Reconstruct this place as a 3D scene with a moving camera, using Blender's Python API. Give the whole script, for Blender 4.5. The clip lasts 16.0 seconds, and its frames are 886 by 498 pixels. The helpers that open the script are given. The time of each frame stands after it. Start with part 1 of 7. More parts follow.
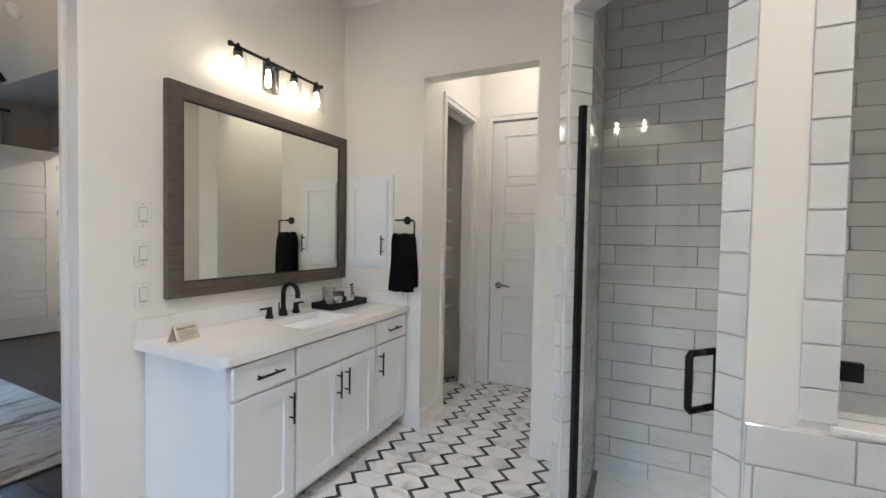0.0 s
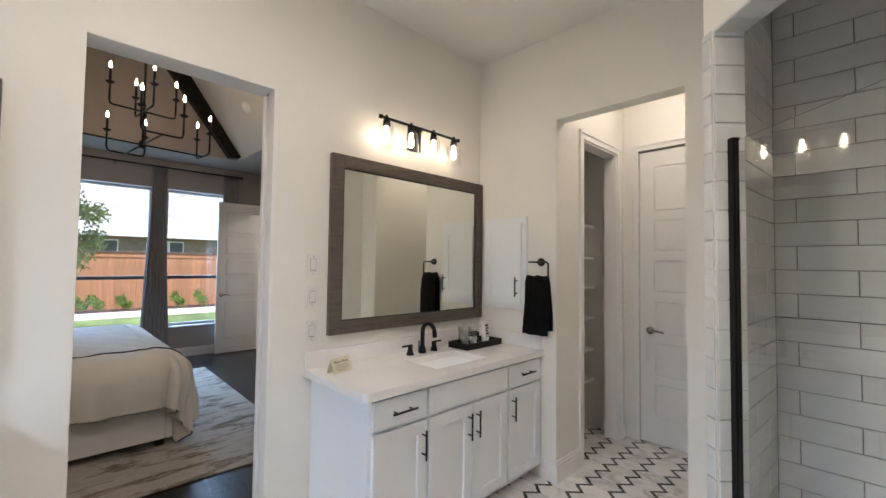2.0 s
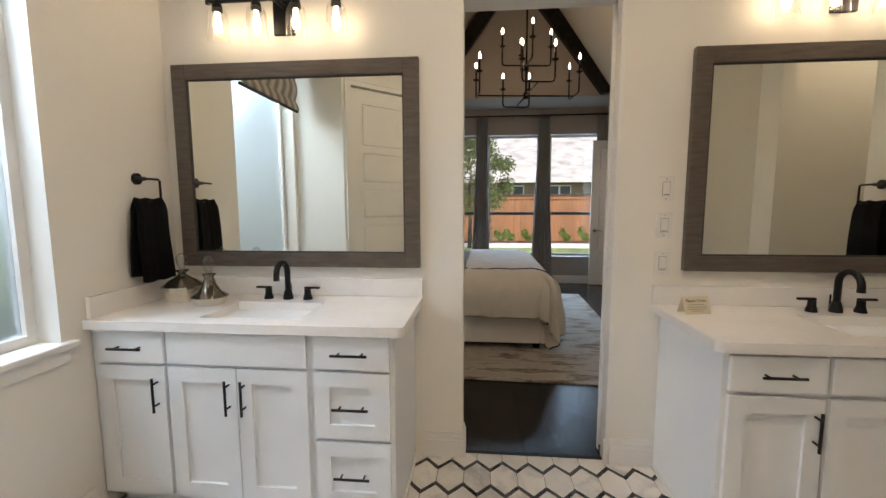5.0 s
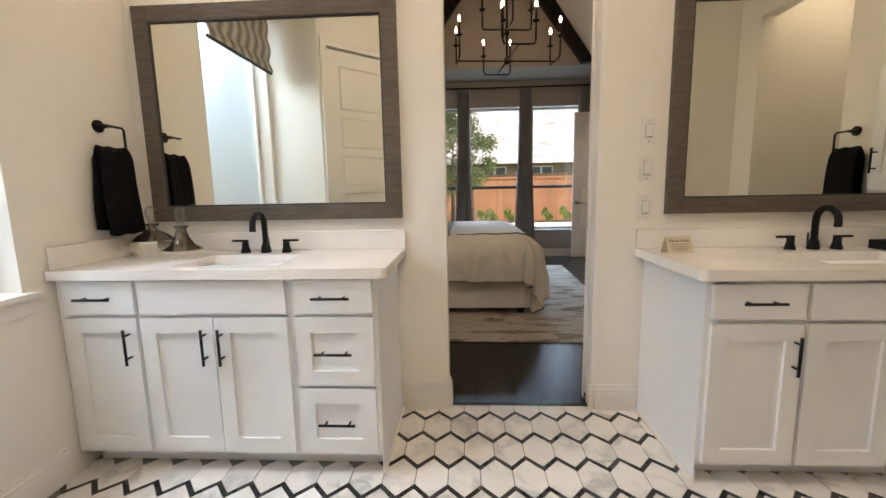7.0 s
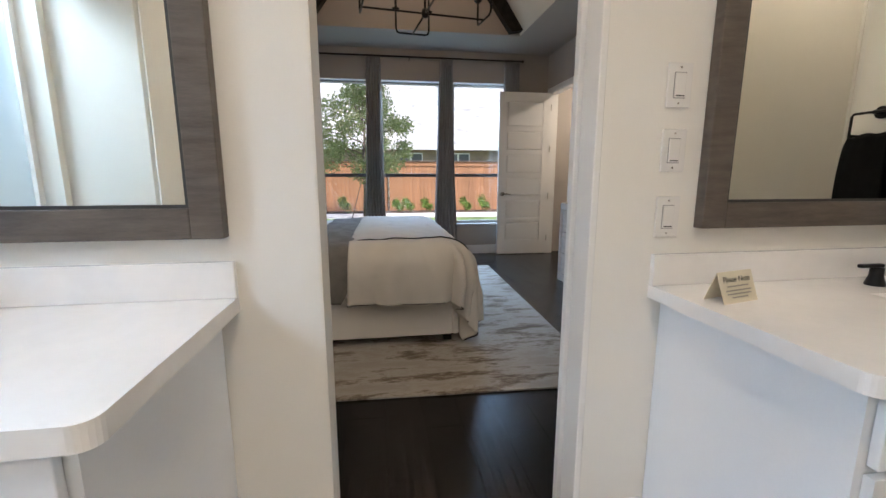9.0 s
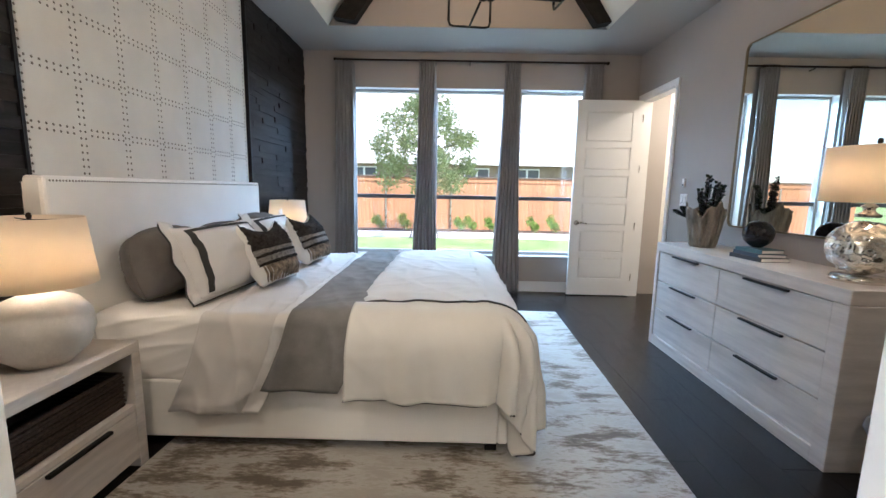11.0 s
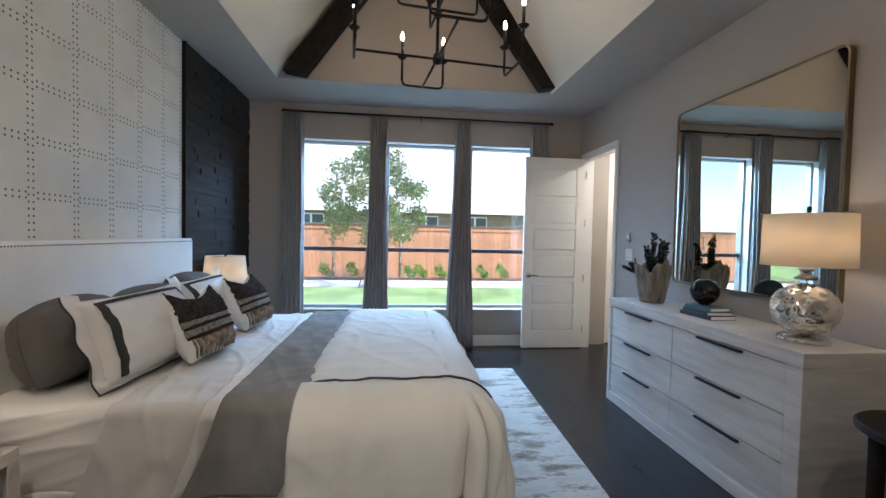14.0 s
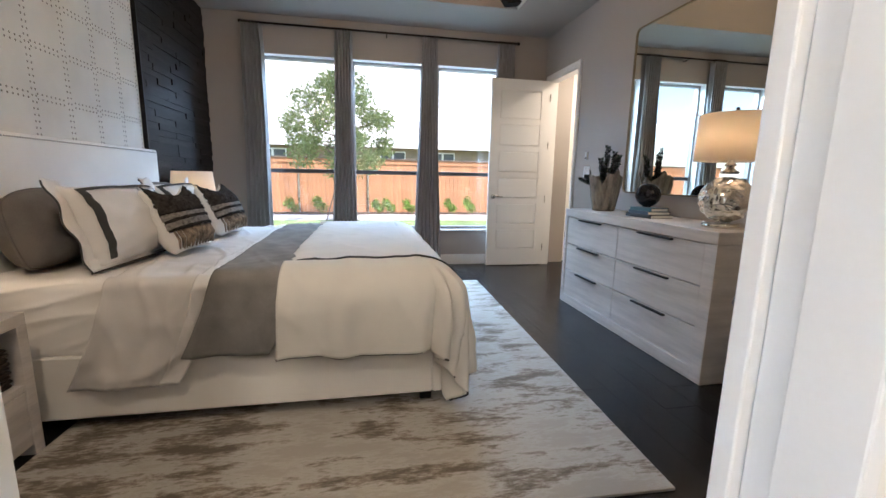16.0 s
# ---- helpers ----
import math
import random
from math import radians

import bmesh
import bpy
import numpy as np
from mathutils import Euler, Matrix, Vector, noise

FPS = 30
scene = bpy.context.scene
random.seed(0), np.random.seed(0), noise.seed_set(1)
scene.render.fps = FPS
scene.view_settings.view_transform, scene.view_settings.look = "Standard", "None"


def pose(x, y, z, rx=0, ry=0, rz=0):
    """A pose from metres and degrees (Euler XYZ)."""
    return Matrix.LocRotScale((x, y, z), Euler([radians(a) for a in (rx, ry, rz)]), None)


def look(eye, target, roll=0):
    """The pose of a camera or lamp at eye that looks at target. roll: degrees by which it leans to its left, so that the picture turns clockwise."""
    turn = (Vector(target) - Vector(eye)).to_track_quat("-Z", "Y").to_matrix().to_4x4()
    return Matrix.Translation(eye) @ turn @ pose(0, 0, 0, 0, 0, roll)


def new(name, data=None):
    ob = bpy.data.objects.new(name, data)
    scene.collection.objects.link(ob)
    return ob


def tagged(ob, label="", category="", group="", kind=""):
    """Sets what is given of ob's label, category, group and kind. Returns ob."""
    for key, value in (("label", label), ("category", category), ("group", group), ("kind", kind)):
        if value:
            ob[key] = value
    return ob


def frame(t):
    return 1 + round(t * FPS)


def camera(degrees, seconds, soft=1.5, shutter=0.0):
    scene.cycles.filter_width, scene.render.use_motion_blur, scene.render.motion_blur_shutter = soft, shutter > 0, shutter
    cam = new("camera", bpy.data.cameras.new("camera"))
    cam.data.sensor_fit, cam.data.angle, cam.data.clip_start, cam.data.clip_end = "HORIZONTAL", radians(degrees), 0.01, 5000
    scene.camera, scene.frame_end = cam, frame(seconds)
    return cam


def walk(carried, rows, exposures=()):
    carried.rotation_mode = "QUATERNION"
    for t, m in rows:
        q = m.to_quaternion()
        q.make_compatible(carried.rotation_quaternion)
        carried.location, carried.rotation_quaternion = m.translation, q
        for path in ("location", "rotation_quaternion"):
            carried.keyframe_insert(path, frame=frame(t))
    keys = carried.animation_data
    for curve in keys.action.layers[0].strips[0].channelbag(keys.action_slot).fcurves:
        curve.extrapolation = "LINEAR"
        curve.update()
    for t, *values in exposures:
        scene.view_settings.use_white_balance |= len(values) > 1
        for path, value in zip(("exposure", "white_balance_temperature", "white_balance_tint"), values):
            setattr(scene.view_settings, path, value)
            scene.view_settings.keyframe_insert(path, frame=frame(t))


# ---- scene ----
cam = camera(94.0, 16.0)
PATH = [
    (0, (0.005, 0.025, 1.369), (-0.836, 1.839, 1.311), 1.0),
    (0.5, (0.019, 0.044, 1.417), (-0.934, 1.801, 1.457), 0.8),
    (1, (0.064, 0.07, 1.442), (-1.018, 1.746, 1.576), 0.8),
    (1.5, (0.108, 0.064, 1.449), (-1.14, 1.621, 1.585), 0.9),
    (2, (0.122, 0.06, 1.459), (-1.304, 1.46, 1.533), 0.7),
    (2.5, (0.086, 0.1, 1.408), (-1.566, 1.228, 1.389), 1.0),
    (3, (0.072, 0.215, 1.379), (-1.781, 0.962, 1.295), 1.7),
    (3.5, (0.078, 0.272, 1.371), (-1.878, 0.671, 1.243), 1.8),
    (4, (0.092, 0.279, 1.372), (-1.898, 0.392, 1.213), 1.5),
    (4.5, (0.088, 0.272, 1.367), (-1.902, 0.182, 1.187), 0.7),
    (4.7, (0.091, 0.268, 1.38), (-1.893, 0.112, 1.187), 0.2),
    (6.8, (0.084, 0.253, 1.197), (-1.887, 0.042, 0.934), -1.2),
    (7, (0.072, 0.263, 1.18), (-1.905, 0.16, 0.899), -1.1),
    (7.5, (0.016, 0.278, 1.161), (-1.954, 0.435, 0.854), -0.8),
    (8, (-0.215, 0.253, 1.169), (-2.163, 0.575, 0.852), -0.9),
    (8.5, (-0.551, 0.233, 1.182), (-2.483, 0.614, 0.835), -0.6),
    (9, (-0.937, 0.329, 1.196), (-2.885, 0.625, 0.849), 0.0),
    (9.2, (-1.069, 0.355, 1.198), (-3.018, 0.62, 0.837), 0.3),
    (11.3, (-1.917, 0.565, 1.33), (-3.9, 0.504, 1.081), 1.1),
    (11.5, (-1.942, 0.559, 1.344), (-3.932, 0.51, 1.154), 1.3),
    (12, (-1.964, 0.515, 1.398), (-3.962, 0.509, 1.325), 1.4),
    (12.5, (-1.977, 0.509, 1.426), (-3.975, 0.571, 1.49), 1.4),
    (13, (-1.98, 0.505, 1.459), (-3.971, 0.632, 1.603), 1.4),
    (13.5, (-1.996, 0.514, 1.46), (-3.986, 0.7, 1.525), 1.4),
    (14, (-2.005, 0.513, 1.402), (-3.992, 0.736, 1.338), 1.2),
    (14.5, (-1.97, 0.467, 1.346), (-3.941, 0.739, 1.151), 1.1),
    (15, (-1.901, 0.452, 1.26), (-3.855, 0.732, 0.938), 0.9),
    (15.5, (-1.809, 0.468, 1.188), (-3.745, 0.781, 0.795), 0.8),
    (16, (-1.79, 0.487, 1.159), (-3.725, 0.863, 0.819), 1.1),
]
EXPOSURES = [(0, 0.7, 5350, 12), (1, 0.72, 5550, 13), (2, 0.62, 5650, 14), (3, 0.46, 5450, 14), (3.5, 0.32, 5950, 15), (4.5, 0.22, 6450, 14), (7.0, 0.5, 6850, 16), (7.8, 0.6, 6500, 15), (8.5, 0.58, 6050, 14), (9.2, 0.62, 5850, 14), (11.3, 1.66, 5500, 12), (12.0, 1.72, 5850, 12), (12.5, 1.35, 5900, 12), (13.0, 1.03, 5750, 10), (13.5, 0.98, 5500, 10), (14.0, 1.12, 5250, 10), (14.5, 1.26, 5150, 10), (15, 1.38, 5350, 12), (16, 1.38, 5800, 14)]
walk(cam, [(t, look(eye, target, roll)) for t, eye, target, roll in PATH], EXPOSURES)

# ---- world, sun and large lights ----
world = bpy.data.worlds.new("sky")
scene.world = world
world.use_nodes = True
wn = world.node_tree.nodes
sky = wn.new("ShaderNodeTexSky")
sky.sky_type = "NISHITA"
sky.sun_disc = False
sky.sun_elevation, sky.sun_rotation = radians(58), radians(57)
wn["Background"].inputs["Strength"].default_value = 0.15
world.node_tree.links.new(sky.outputs[0], wn["Background"].inputs["Color"])


def lamp(name, kind, m, power, colour, size=0.1, size_y=0.0, angle=0.0):
    data = bpy.data.lights.new(name, kind)
    data.energy, data.color = power, colour
    if kind == "AREA":
        data.shape, data.size, data.size_y = "RECTANGLE", size, size_y
    elif kind == "SUN":
        data.angle = angle
    else:
        data.shadow_soft_size = size
    ob = new(name, data)
    ob.matrix_world = m
    return ob


SUN_FROM = Vector((0.62, 0.40, 1.15))
lamp("sun", "SUN", look(SUN_FROM * 10, (0, 0, 0)), 5.0, (1.0, 0.94, 0.84), angle=radians(0.6))
DAY = (0.52, 0.76, 1.0)
BATHDAY = (0.72, 0.87, 1.0)
WARM = (1.0, 0.83, 0.61)
AMBER = (1.0, 0.78, 0.52)
VANITYGLOW = (1.0, 0.76, 0.48)
CANDLELIGHT = (1.0, 0.70, 0.40)
for wy, power in ((-0.23, 24), (0.81, 48), (1.85, 130)):
    lamp("window_skylight", "AREA", look((-8.6, wy, 3.38), (-5.0, wy - 0.3, 0.7)), power, DAY, 1.0, 0.7)
lamp("bath_window_skylight", "AREA", look((-0.925, -2.2, 2.7), (-0.95, 0.8, 0.7)), 46, BATHDAY, 0.95, 0.8)

# ---- materials ----


def mat(name, colour, rough=0.5, metal=0.0, vary=0.06, scale=6.0, fine=90.0, bump=0.05, stretch=(1, 1, 1), dark=None, **extra):
    """A surface whose colour wanders at two scales, with fine relief."""
    m = bpy.data.materials.new(name)
    m.use_nodes = True
    n, l = m.node_tree.nodes, m.node_tree.links
    b = n["Principled BSDF"]
    co = n.new("ShaderNodeTexCoord")
    mp = n.new("ShaderNodeMapping")
    mp.inputs["Scale"].default_value = stretch
    l.new(co.outputs["Object"], mp.inputs[0])
    big, small = n.new("ShaderNodeTexNoise"), n.new("ShaderNodeTexNoise")
    big.inputs["Scale"].default_value, small.inputs["Scale"].default_value = scale, fine
    big.inputs["Detail"].default_value, small.inputs["Detail"].default_value = 5, 3
    l.new(mp.outputs[0], big.inputs["Vector"])
    l.new(mp.outputs[0], small.inputs["Vector"])
    mix = n.new("ShaderNodeMath")
    mix.operation = "MULTIPLY_ADD"
    mix.inputs[1].default_value = 0.35
    l.new(small.outputs[0], mix.inputs[0])
    l.new(big.outputs[0], mix.inputs[2])
    ramp = n.new("ShaderNodeValToRGB")
    lo = dark if dark else [c * (1 - vary * 2.2) for c in colour]
    hi = [min(1, c * (1 + vary)) for c in colour]
    ramp.color_ramp.elements[0].position, ramp.color_ramp.elements[1].position = 0.42, 0.86
    ramp.color_ramp.elements[0].color, ramp.color_ramp.elements[1].color = (*lo, 1), (*hi, 1)
    l.new(mix.outputs[0], ramp.inputs[0])
    l.new(ramp.outputs[0], b.inputs["Base Color"])
    b.inputs["Metallic"].default_value = metal
    rr = n.new("ShaderNodeMapRange")
    rr.inputs["To Min"].default_value, rr.inputs["To Max"].default_value = max(0.02, rough - 0.07), min(1, rough + 0.07)
    l.new(big.outputs[0], rr.inputs[0])
    l.new(rr.outputs[0], b.inputs["Roughness"])
    if bump:
        bp = n.new("ShaderNodeBump")
        bp.inputs["Strength"].default_value, bp.inputs["Distance"].default_value = bump, 0.01
        l.new(small.outputs[0], bp.inputs["Height"])
        l.new(bp.outputs[0], b.inputs["Normal"])
    for key, value in extra.items():
        b.inputs[key.replace("_", " ")].default_value = value
    return m


def varied(m, amount=0.25):
    """Lets each piece that shares the material differ a little in tone."""
    n, l = m.node_tree.nodes, m.node_tree.links
    b = n["Principled BSDF"]
    src = b.inputs["Base Color"].links[0].from_socket
    info, mr, hs = n.new("ShaderNodeObjectInfo"), n.new("ShaderNodeMapRange"), n.new("ShaderNodeHueSaturation")
    mr.inputs["To Min"].default_value, mr.inputs["To Max"].default_value = 1 - amount, 1 + amount
    l.new(info.outputs["Random"], mr.inputs[0])
    l.new(mr.outputs[0], hs.inputs["Value"])
    l.new(src, hs.inputs["Color"])
    l.new(hs.outputs[0], b.inputs["Base Color"])
    return m


def islands(m, amount=0.2):
    n, l = m.node_tree.nodes, m.node_tree.links
    b = n["Principled BSDF"]
    src = b.inputs["Base Color"].links[0].from_socket
    info, mr, hs = n.new("ShaderNodeNewGeometry"), n.new("ShaderNodeMapRange"), n.new("ShaderNodeHueSaturation")
    mr.inputs["To Min"].default_value, mr.inputs["To Max"].default_value = 1 - amount, 1 + amount
    l.new(info.outputs["Random Per Island"], mr.inputs[0])
    l.new(mr.outputs[0], hs.inputs["Value"])
    l.new(src, hs.inputs["Color"])
    l.new(hs.outputs[0], b.inputs["Base Color"])
    return m


def glow(name, colour, strength):
    m = bpy.data.materials.new(name)
    m.use_nodes = True
    b = m.node_tree.nodes["Principled BSDF"]
    b.inputs["Base Color"].default_value = (*colour, 1)
    b.inputs["Emission Color"].default_value = (*colour, 1)
    b.inputs["Emission Strength"].default_value = strength
    return m


def glass(name, colour=(1, 1, 1), rough=0.0, ior=1.45):
    m = bpy.data.materials.new(name)
    m.use_nodes = True
    b = m.node_tree.nodes["Principled BSDF"]
    b.inputs["Base Color"].default_value = (*colour, 1)
    b.inputs["Roughness"].default_value = rough
    b.inputs["Transmission Weight"].default_value = 1.0
    b.inputs["IOR"].default_value = ior
    return m


PAINT = mat("warm_white_paint", (0.80, 0.772, 0.715), 0.6, vary=0.015, scale=1.2, fine=220, bump=0.04)
CEIL = mat("ceiling_paint", (0.80, 0.78, 0.74), 0.75, vary=0.015, scale=1.2, fine=160, bump=0.06)
GREIGE = mat("greige_wall_paint", (0.40, 0.355, 0.315), 0.6, vary=0.02, scale=1.1, fine=220, bump=0.05)
TRAY = mat("pale_tray_paint", (0.62, 0.58, 0.50), 0.7, vary=0.02, scale=1.1, fine=200, bump=0.05)
TRIM = mat("white_trim_paint", (0.80, 0.78, 0.75), 0.35, vary=0.015, scale=2, fine=150, bump=0.015)
CABINET = mat("white_cabinet_lacquer", (0.80, 0.815, 0.835), 0.33, vary=0.015, scale=2, fine=120, bump=0.012)
QUARTZ = mat("white_quartz", (0.84, 0.82, 0.80), 0.14, vary=0.03, scale=3, fine=25, bump=0.0)
CERAMIC = mat("white_ceramic", (0.86, 0.86, 0.85), 0.08, vary=0.01, scale=3, bump=0)
BLACK = mat("matte_black_metal", (0.012, 0.012, 0.013), 0.38, 0.6, vary=0.1, scale=20, bump=0.01)
BRONZE = mat("dark_bronze_metal", (0.035, 0.028, 0.022), 0.34, 0.8, vary=0.15, scale=20, bump=0.02)
NICKEL = mat("satin_nickel", (0.42, 0.39, 0.35), 0.28, 1.0, vary=0.05, scale=10, bump=0)
CHROME = mat("polished_nickel", (0.75, 0.72, 0.66), 0.08, 1.0, vary=0.03, scale=10, bump=0)
FRAME = mat("weathered_grey_wood", (0.112, 0.090, 0.073), 0.45, vary=0.18, scale=7, fine=60, bump=0.12, stretch=(1, 1, 8))
MIRROR = mat("mirror_silver", (0.85, 0.855, 0.79), 0.03, 1.0, vary=0.0, bump=0)
MIRROR.node_tree.nodes["Map Range"].inputs["To Min"].default_value = 0.0
MIRROR.node_tree.nodes["Map Range"].inputs["To Max"].default_value = 0.01
TILE = varied(mat("white_glazed_tile", (0.69, 0.69, 0.675), 0.07, vary=0.03, scale=5, fine=14, bump=0.05), 0.05)
GROUT = mat("grey_grout", (0.20, 0.19, 0.18), 0.9, vary=0.08, scale=20, bump=0.15)
MARBLE = mat("veined_marble_tile", (0.78, 0.755, 0.72), 0.15, vary=0.03, scale=9, fine=30, bump=0.0)
SLATE = varied(mat("charcoal_tile", (0.028, 0.027, 0.028), 0.28, vary=0.2, scale=12, bump=0.02), 0.3)
FLOORWOOD = varied(mat("dark_stained_floorboard", (0.012, 0.0105, 0.0105), 0.22, vary=0.22, scale=4, fine=50, bump=0.10, stretch=(0.7, 9, 1), Specular_IOR_Level=0.3), 0.35)
DARKSTRIP = islands(varied(mat("charred_wood_strip", (0.018, 0.016, 0.015), 0.5, vary=0.3, scale=6, fine=70, bump=0.2, Specular_IOR_Level=0.15, stretch=(1, 1, 6)), 0.4), 0.4)
BEAMWOOD = mat("black_stained_beam", (0.016, 0.014, 0.012), 0.55, vary=0.3, scale=5, fine=60, bump=0.15, Specular_IOR_Level=0.15, stretch=(1, 3, 3))
PANEL = mat("pale_linen_wallcovering", (0.66, 0.64, 0.59), 0.75, vary=0.05, scale=4, fine=320, bump=0.12)
NAIL = mat("pewter_nailhead", (0.22, 0.20, 0.17), 0.38, 0.9, vary=0.05, bump=0)
HEADCLOTH = mat("ivory_upholstery", (0.86, 0.84, 0.80), 0.85, vary=0.03, scale=3, fine=380, bump=0.10)
LINEN = mat("white_cotton", (0.76, 0.74, 0.72), 0.85, vary=0.03, scale=4, fine=300, bump=0.08)
SHEET = mat("thin_white_percale", (0.66, 0.635, 0.615), 0.85, vary=0.04, scale=4, fine=300, bump=0.10)
DUVET = mat("white_duvet_cotton", (0.68, 0.655, 0.61), 0.85, vary=0.03, scale=4, fine=300, bump=0.08)
THROW = mat("grey_throw", (0.235, 0.225, 0.215), 0.92, vary=0.12, scale=7, fine=240, bump=0.16, Specular_IOR_Level=0.15)
SHAM = mat("taupe_sham", (0.155, 0.142, 0.132), 0.85, vary=0.12, scale=8, fine=220, bump=0.15, Specular_IOR_Level=0.15)
STRIPE = mat("charcoal_stripe", (0.06, 0.06, 0.06), 0.8, vary=0.1, bump=0.05, Specular_IOR_Level=0.15)
FUR = mat("charcoal_tufted_yarn", (0.05, 0.045, 0.042), 0.95, vary=0.3, scale=40, fine=200, bump=0.5, Specular_IOR_Level=0.15)
WOVEN = mat("grey_woven_band", (0.30, 0.275, 0.25), 0.95, vary=0.3, scale=60, fine=260, bump=0.4)
TASSEL = mat("tan_and_charcoal_tassels", (0.34, 0.27, 0.20), 0.95, vary=0.3, scale=30, fine=160, bump=0.4, dark=(0.05, 0.045, 0.04))
CURTAIN = mat("grey_drapery", (0.31, 0.295, 0.285), 0.85, vary=0.10, scale=9, fine=200, bump=0.1, stretch=(1, 1, 0.25))
WHITEWASH = mat("whitewashed_oak", (0.62, 0.575, 0.535), 0.5, vary=0.10, scale=3, fine=40, bump=0.10, stretch=(0.9, 0.9, 9), dark=(0.50, 0.46, 0.43))
SHADE = mat("linen_lampshade", (0.78, 0.70, 0.58), 0.9, vary=0.04, fine=300, bump=0.08, Transmission_Weight=0.0)
STONEWARE = mat("white_stoneware", (0.66, 0.62, 0.56), 0.55, vary=0.05, scale=14, fine=80, bump=0.12)
MERCURY = mat("mercury_glass", (0.84, 0.79, 0.70), 0.10, 0.85, vary=0.2, scale=14, fine=60, bump=0.02)
BASKET = mat("dark_woven_basket", (0.045, 0.03, 0.022), 0.8, vary=0.4, scale=60, fine=120, bump=0.5, stretch=(1, 1, 3))
LEAF = varied(mat("dark_green_leaf", (0.035, 0.055, 0.022), 0.4, vary=0.3, scale=30, bump=0.03), 0.3)
POT = mat("grey_driftwood_pot", (0.26, 0.23, 0.19), 0.85, vary=0.25, scale=10, fine=70, bump=0.3, stretch=(3, 3, 0.6))
TOWEL = mat("black_terry", (0.005, 0.005, 0.005), 0.95, vary=0.3, scale=30, fine=350, bump=0.4, Specular_IOR_Level=0.15)
PLASTIC = mat("white_plastic", (0.76, 0.74, 0.71), 0.3, vary=0.01, bump=0)
PANE = glass("window_glass")
SHOWERGLASS = glass("shower_glass", (0.97, 0.99, 0.98))
FROST = glass("obscured_glass", (0.9, 0.97, 1.0), 0.45)
BULB = glow("warm_bulb", (1.0, 0.78, 0.50), 20)
CANDLE = glow("candle_bulb", (1.0, 0.70, 0.42), 45)
SHADELIT = mat("lit_linen_lampshade", (0.80, 0.72, 0.64), 0.9, vary=0.04, fine=300, bump=0.08)



def shifted(m, reach=40.0):
    """Moves the pattern by a chance step on each piece, so that no two pieces look the same."""
    n, l = m.node_tree.nodes, m.node_tree.links
    info, mul, add = n.new("ShaderNodeObjectInfo"), n.new("ShaderNodeVectorMath"), n.new("ShaderNodeVectorMath")
    mul.operation, add.operation = "SCALE", "ADD"
    mul.inputs[0].default_value = (reach, reach * 0.7, reach * 0.4)
    l.new(info.outputs["Random"], mul.inputs["Scale"])
    l.new(n["Texture Coordinate"].outputs["Object"], add.inputs[0])
    l.new(mul.outputs[0], add.inputs[1])
    l.new(add.outputs[0], n["Mapping"].inputs[0])
    return add.outputs[0]


def veined(m, grey=(0.30, 0.30, 0.31)):
    """Thin smoky veins, gathered in patches, over the stone's own colour."""
    n, l = m.node_tree.nodes, m.node_tree.links
    co = shifted(m)
    line, patch = n.new("ShaderNodeTexNoise"), n.new("ShaderNodeTexNoise")
    line.inputs["Scale"].default_value, line.inputs["Detail"].default_value, line.inputs["Distortion"].default_value = 5.0, 5, 0.5
    patch.inputs["Scale"].default_value, patch.inputs["Detail"].default_value = 4.0, 3
    off, mag, thin, some, both, mix = (n.new("ShaderNodeMath"), n.new("ShaderNodeMath"), n.new("ShaderNodeMapRange"), n.new("ShaderNodeMapRange"), n.new("ShaderNodeMath"), n.new("ShaderNodeMix"))
    off.operation, mag.operation, both.operation = "SUBTRACT", "ABSOLUTE", "MULTIPLY"
    off.inputs[1].default_value = 0.5
    thin.inputs["From Min"].default_value, thin.inputs["From Max"].default_value = 0.0, 0.085
    thin.inputs["To Min"].default_value, thin.inputs["To Max"].default_value = 0.6, 0.0
    some.inputs["From Min"].default_value, some.inputs["From Max"].default_value = 0.42, 0.62
    for q in (line, patch):
        l.new(co, q.inputs["Vector"])
    l.new(line.outputs[0], off.inputs[0])
    l.new(off.outputs[0], mag.inputs[0])
    l.new(mag.outputs[0], thin.inputs[0])
    l.new(patch.outputs[0], some.inputs[0])
    l.new(thin.outputs[0], both.inputs[0])
    l.new(some.outputs[0], both.inputs[1])
    mix.data_type = "RGBA"
    b = n["Principled BSDF"]
    l.new(both.outputs[0], mix.inputs[0])
    l.new(b.inputs["Base Color"].links[0].from_socket, mix.inputs[6])
    mix.inputs[7].default_value = (*grey, 1)
    l.new(mix.outputs[2], b.inputs["Base Color"])
    return varied(m, 0.05)


veined(MARBLE)
shifted(TILE)
shifted(SLATE)

# ---- mesh helpers ----


def box(bm, x0, x1, y0, y1, z0, z1, bev=0.0):
    a, b, c = sorted((x0, x1)), sorted((y0, y1)), sorted((z0, z1))
    v = [bm.verts.new((x, y, z)) for x in a for y in b for z in c]
    fs = [bm.faces.new([v[i] for i in q]) for q in ((0, 1, 3, 2), (4, 6, 7, 5), (0, 4, 5, 1), (2, 3, 7, 6), (0, 2, 6, 4), (1, 5, 7, 3))]
    if bev:
        es = list({e for f in fs for e in f.edges})
        bmesh.ops.bevel(bm, geom=es, offset=bev, segments=2, profile=0.5, affect="EDGES")
    return bm


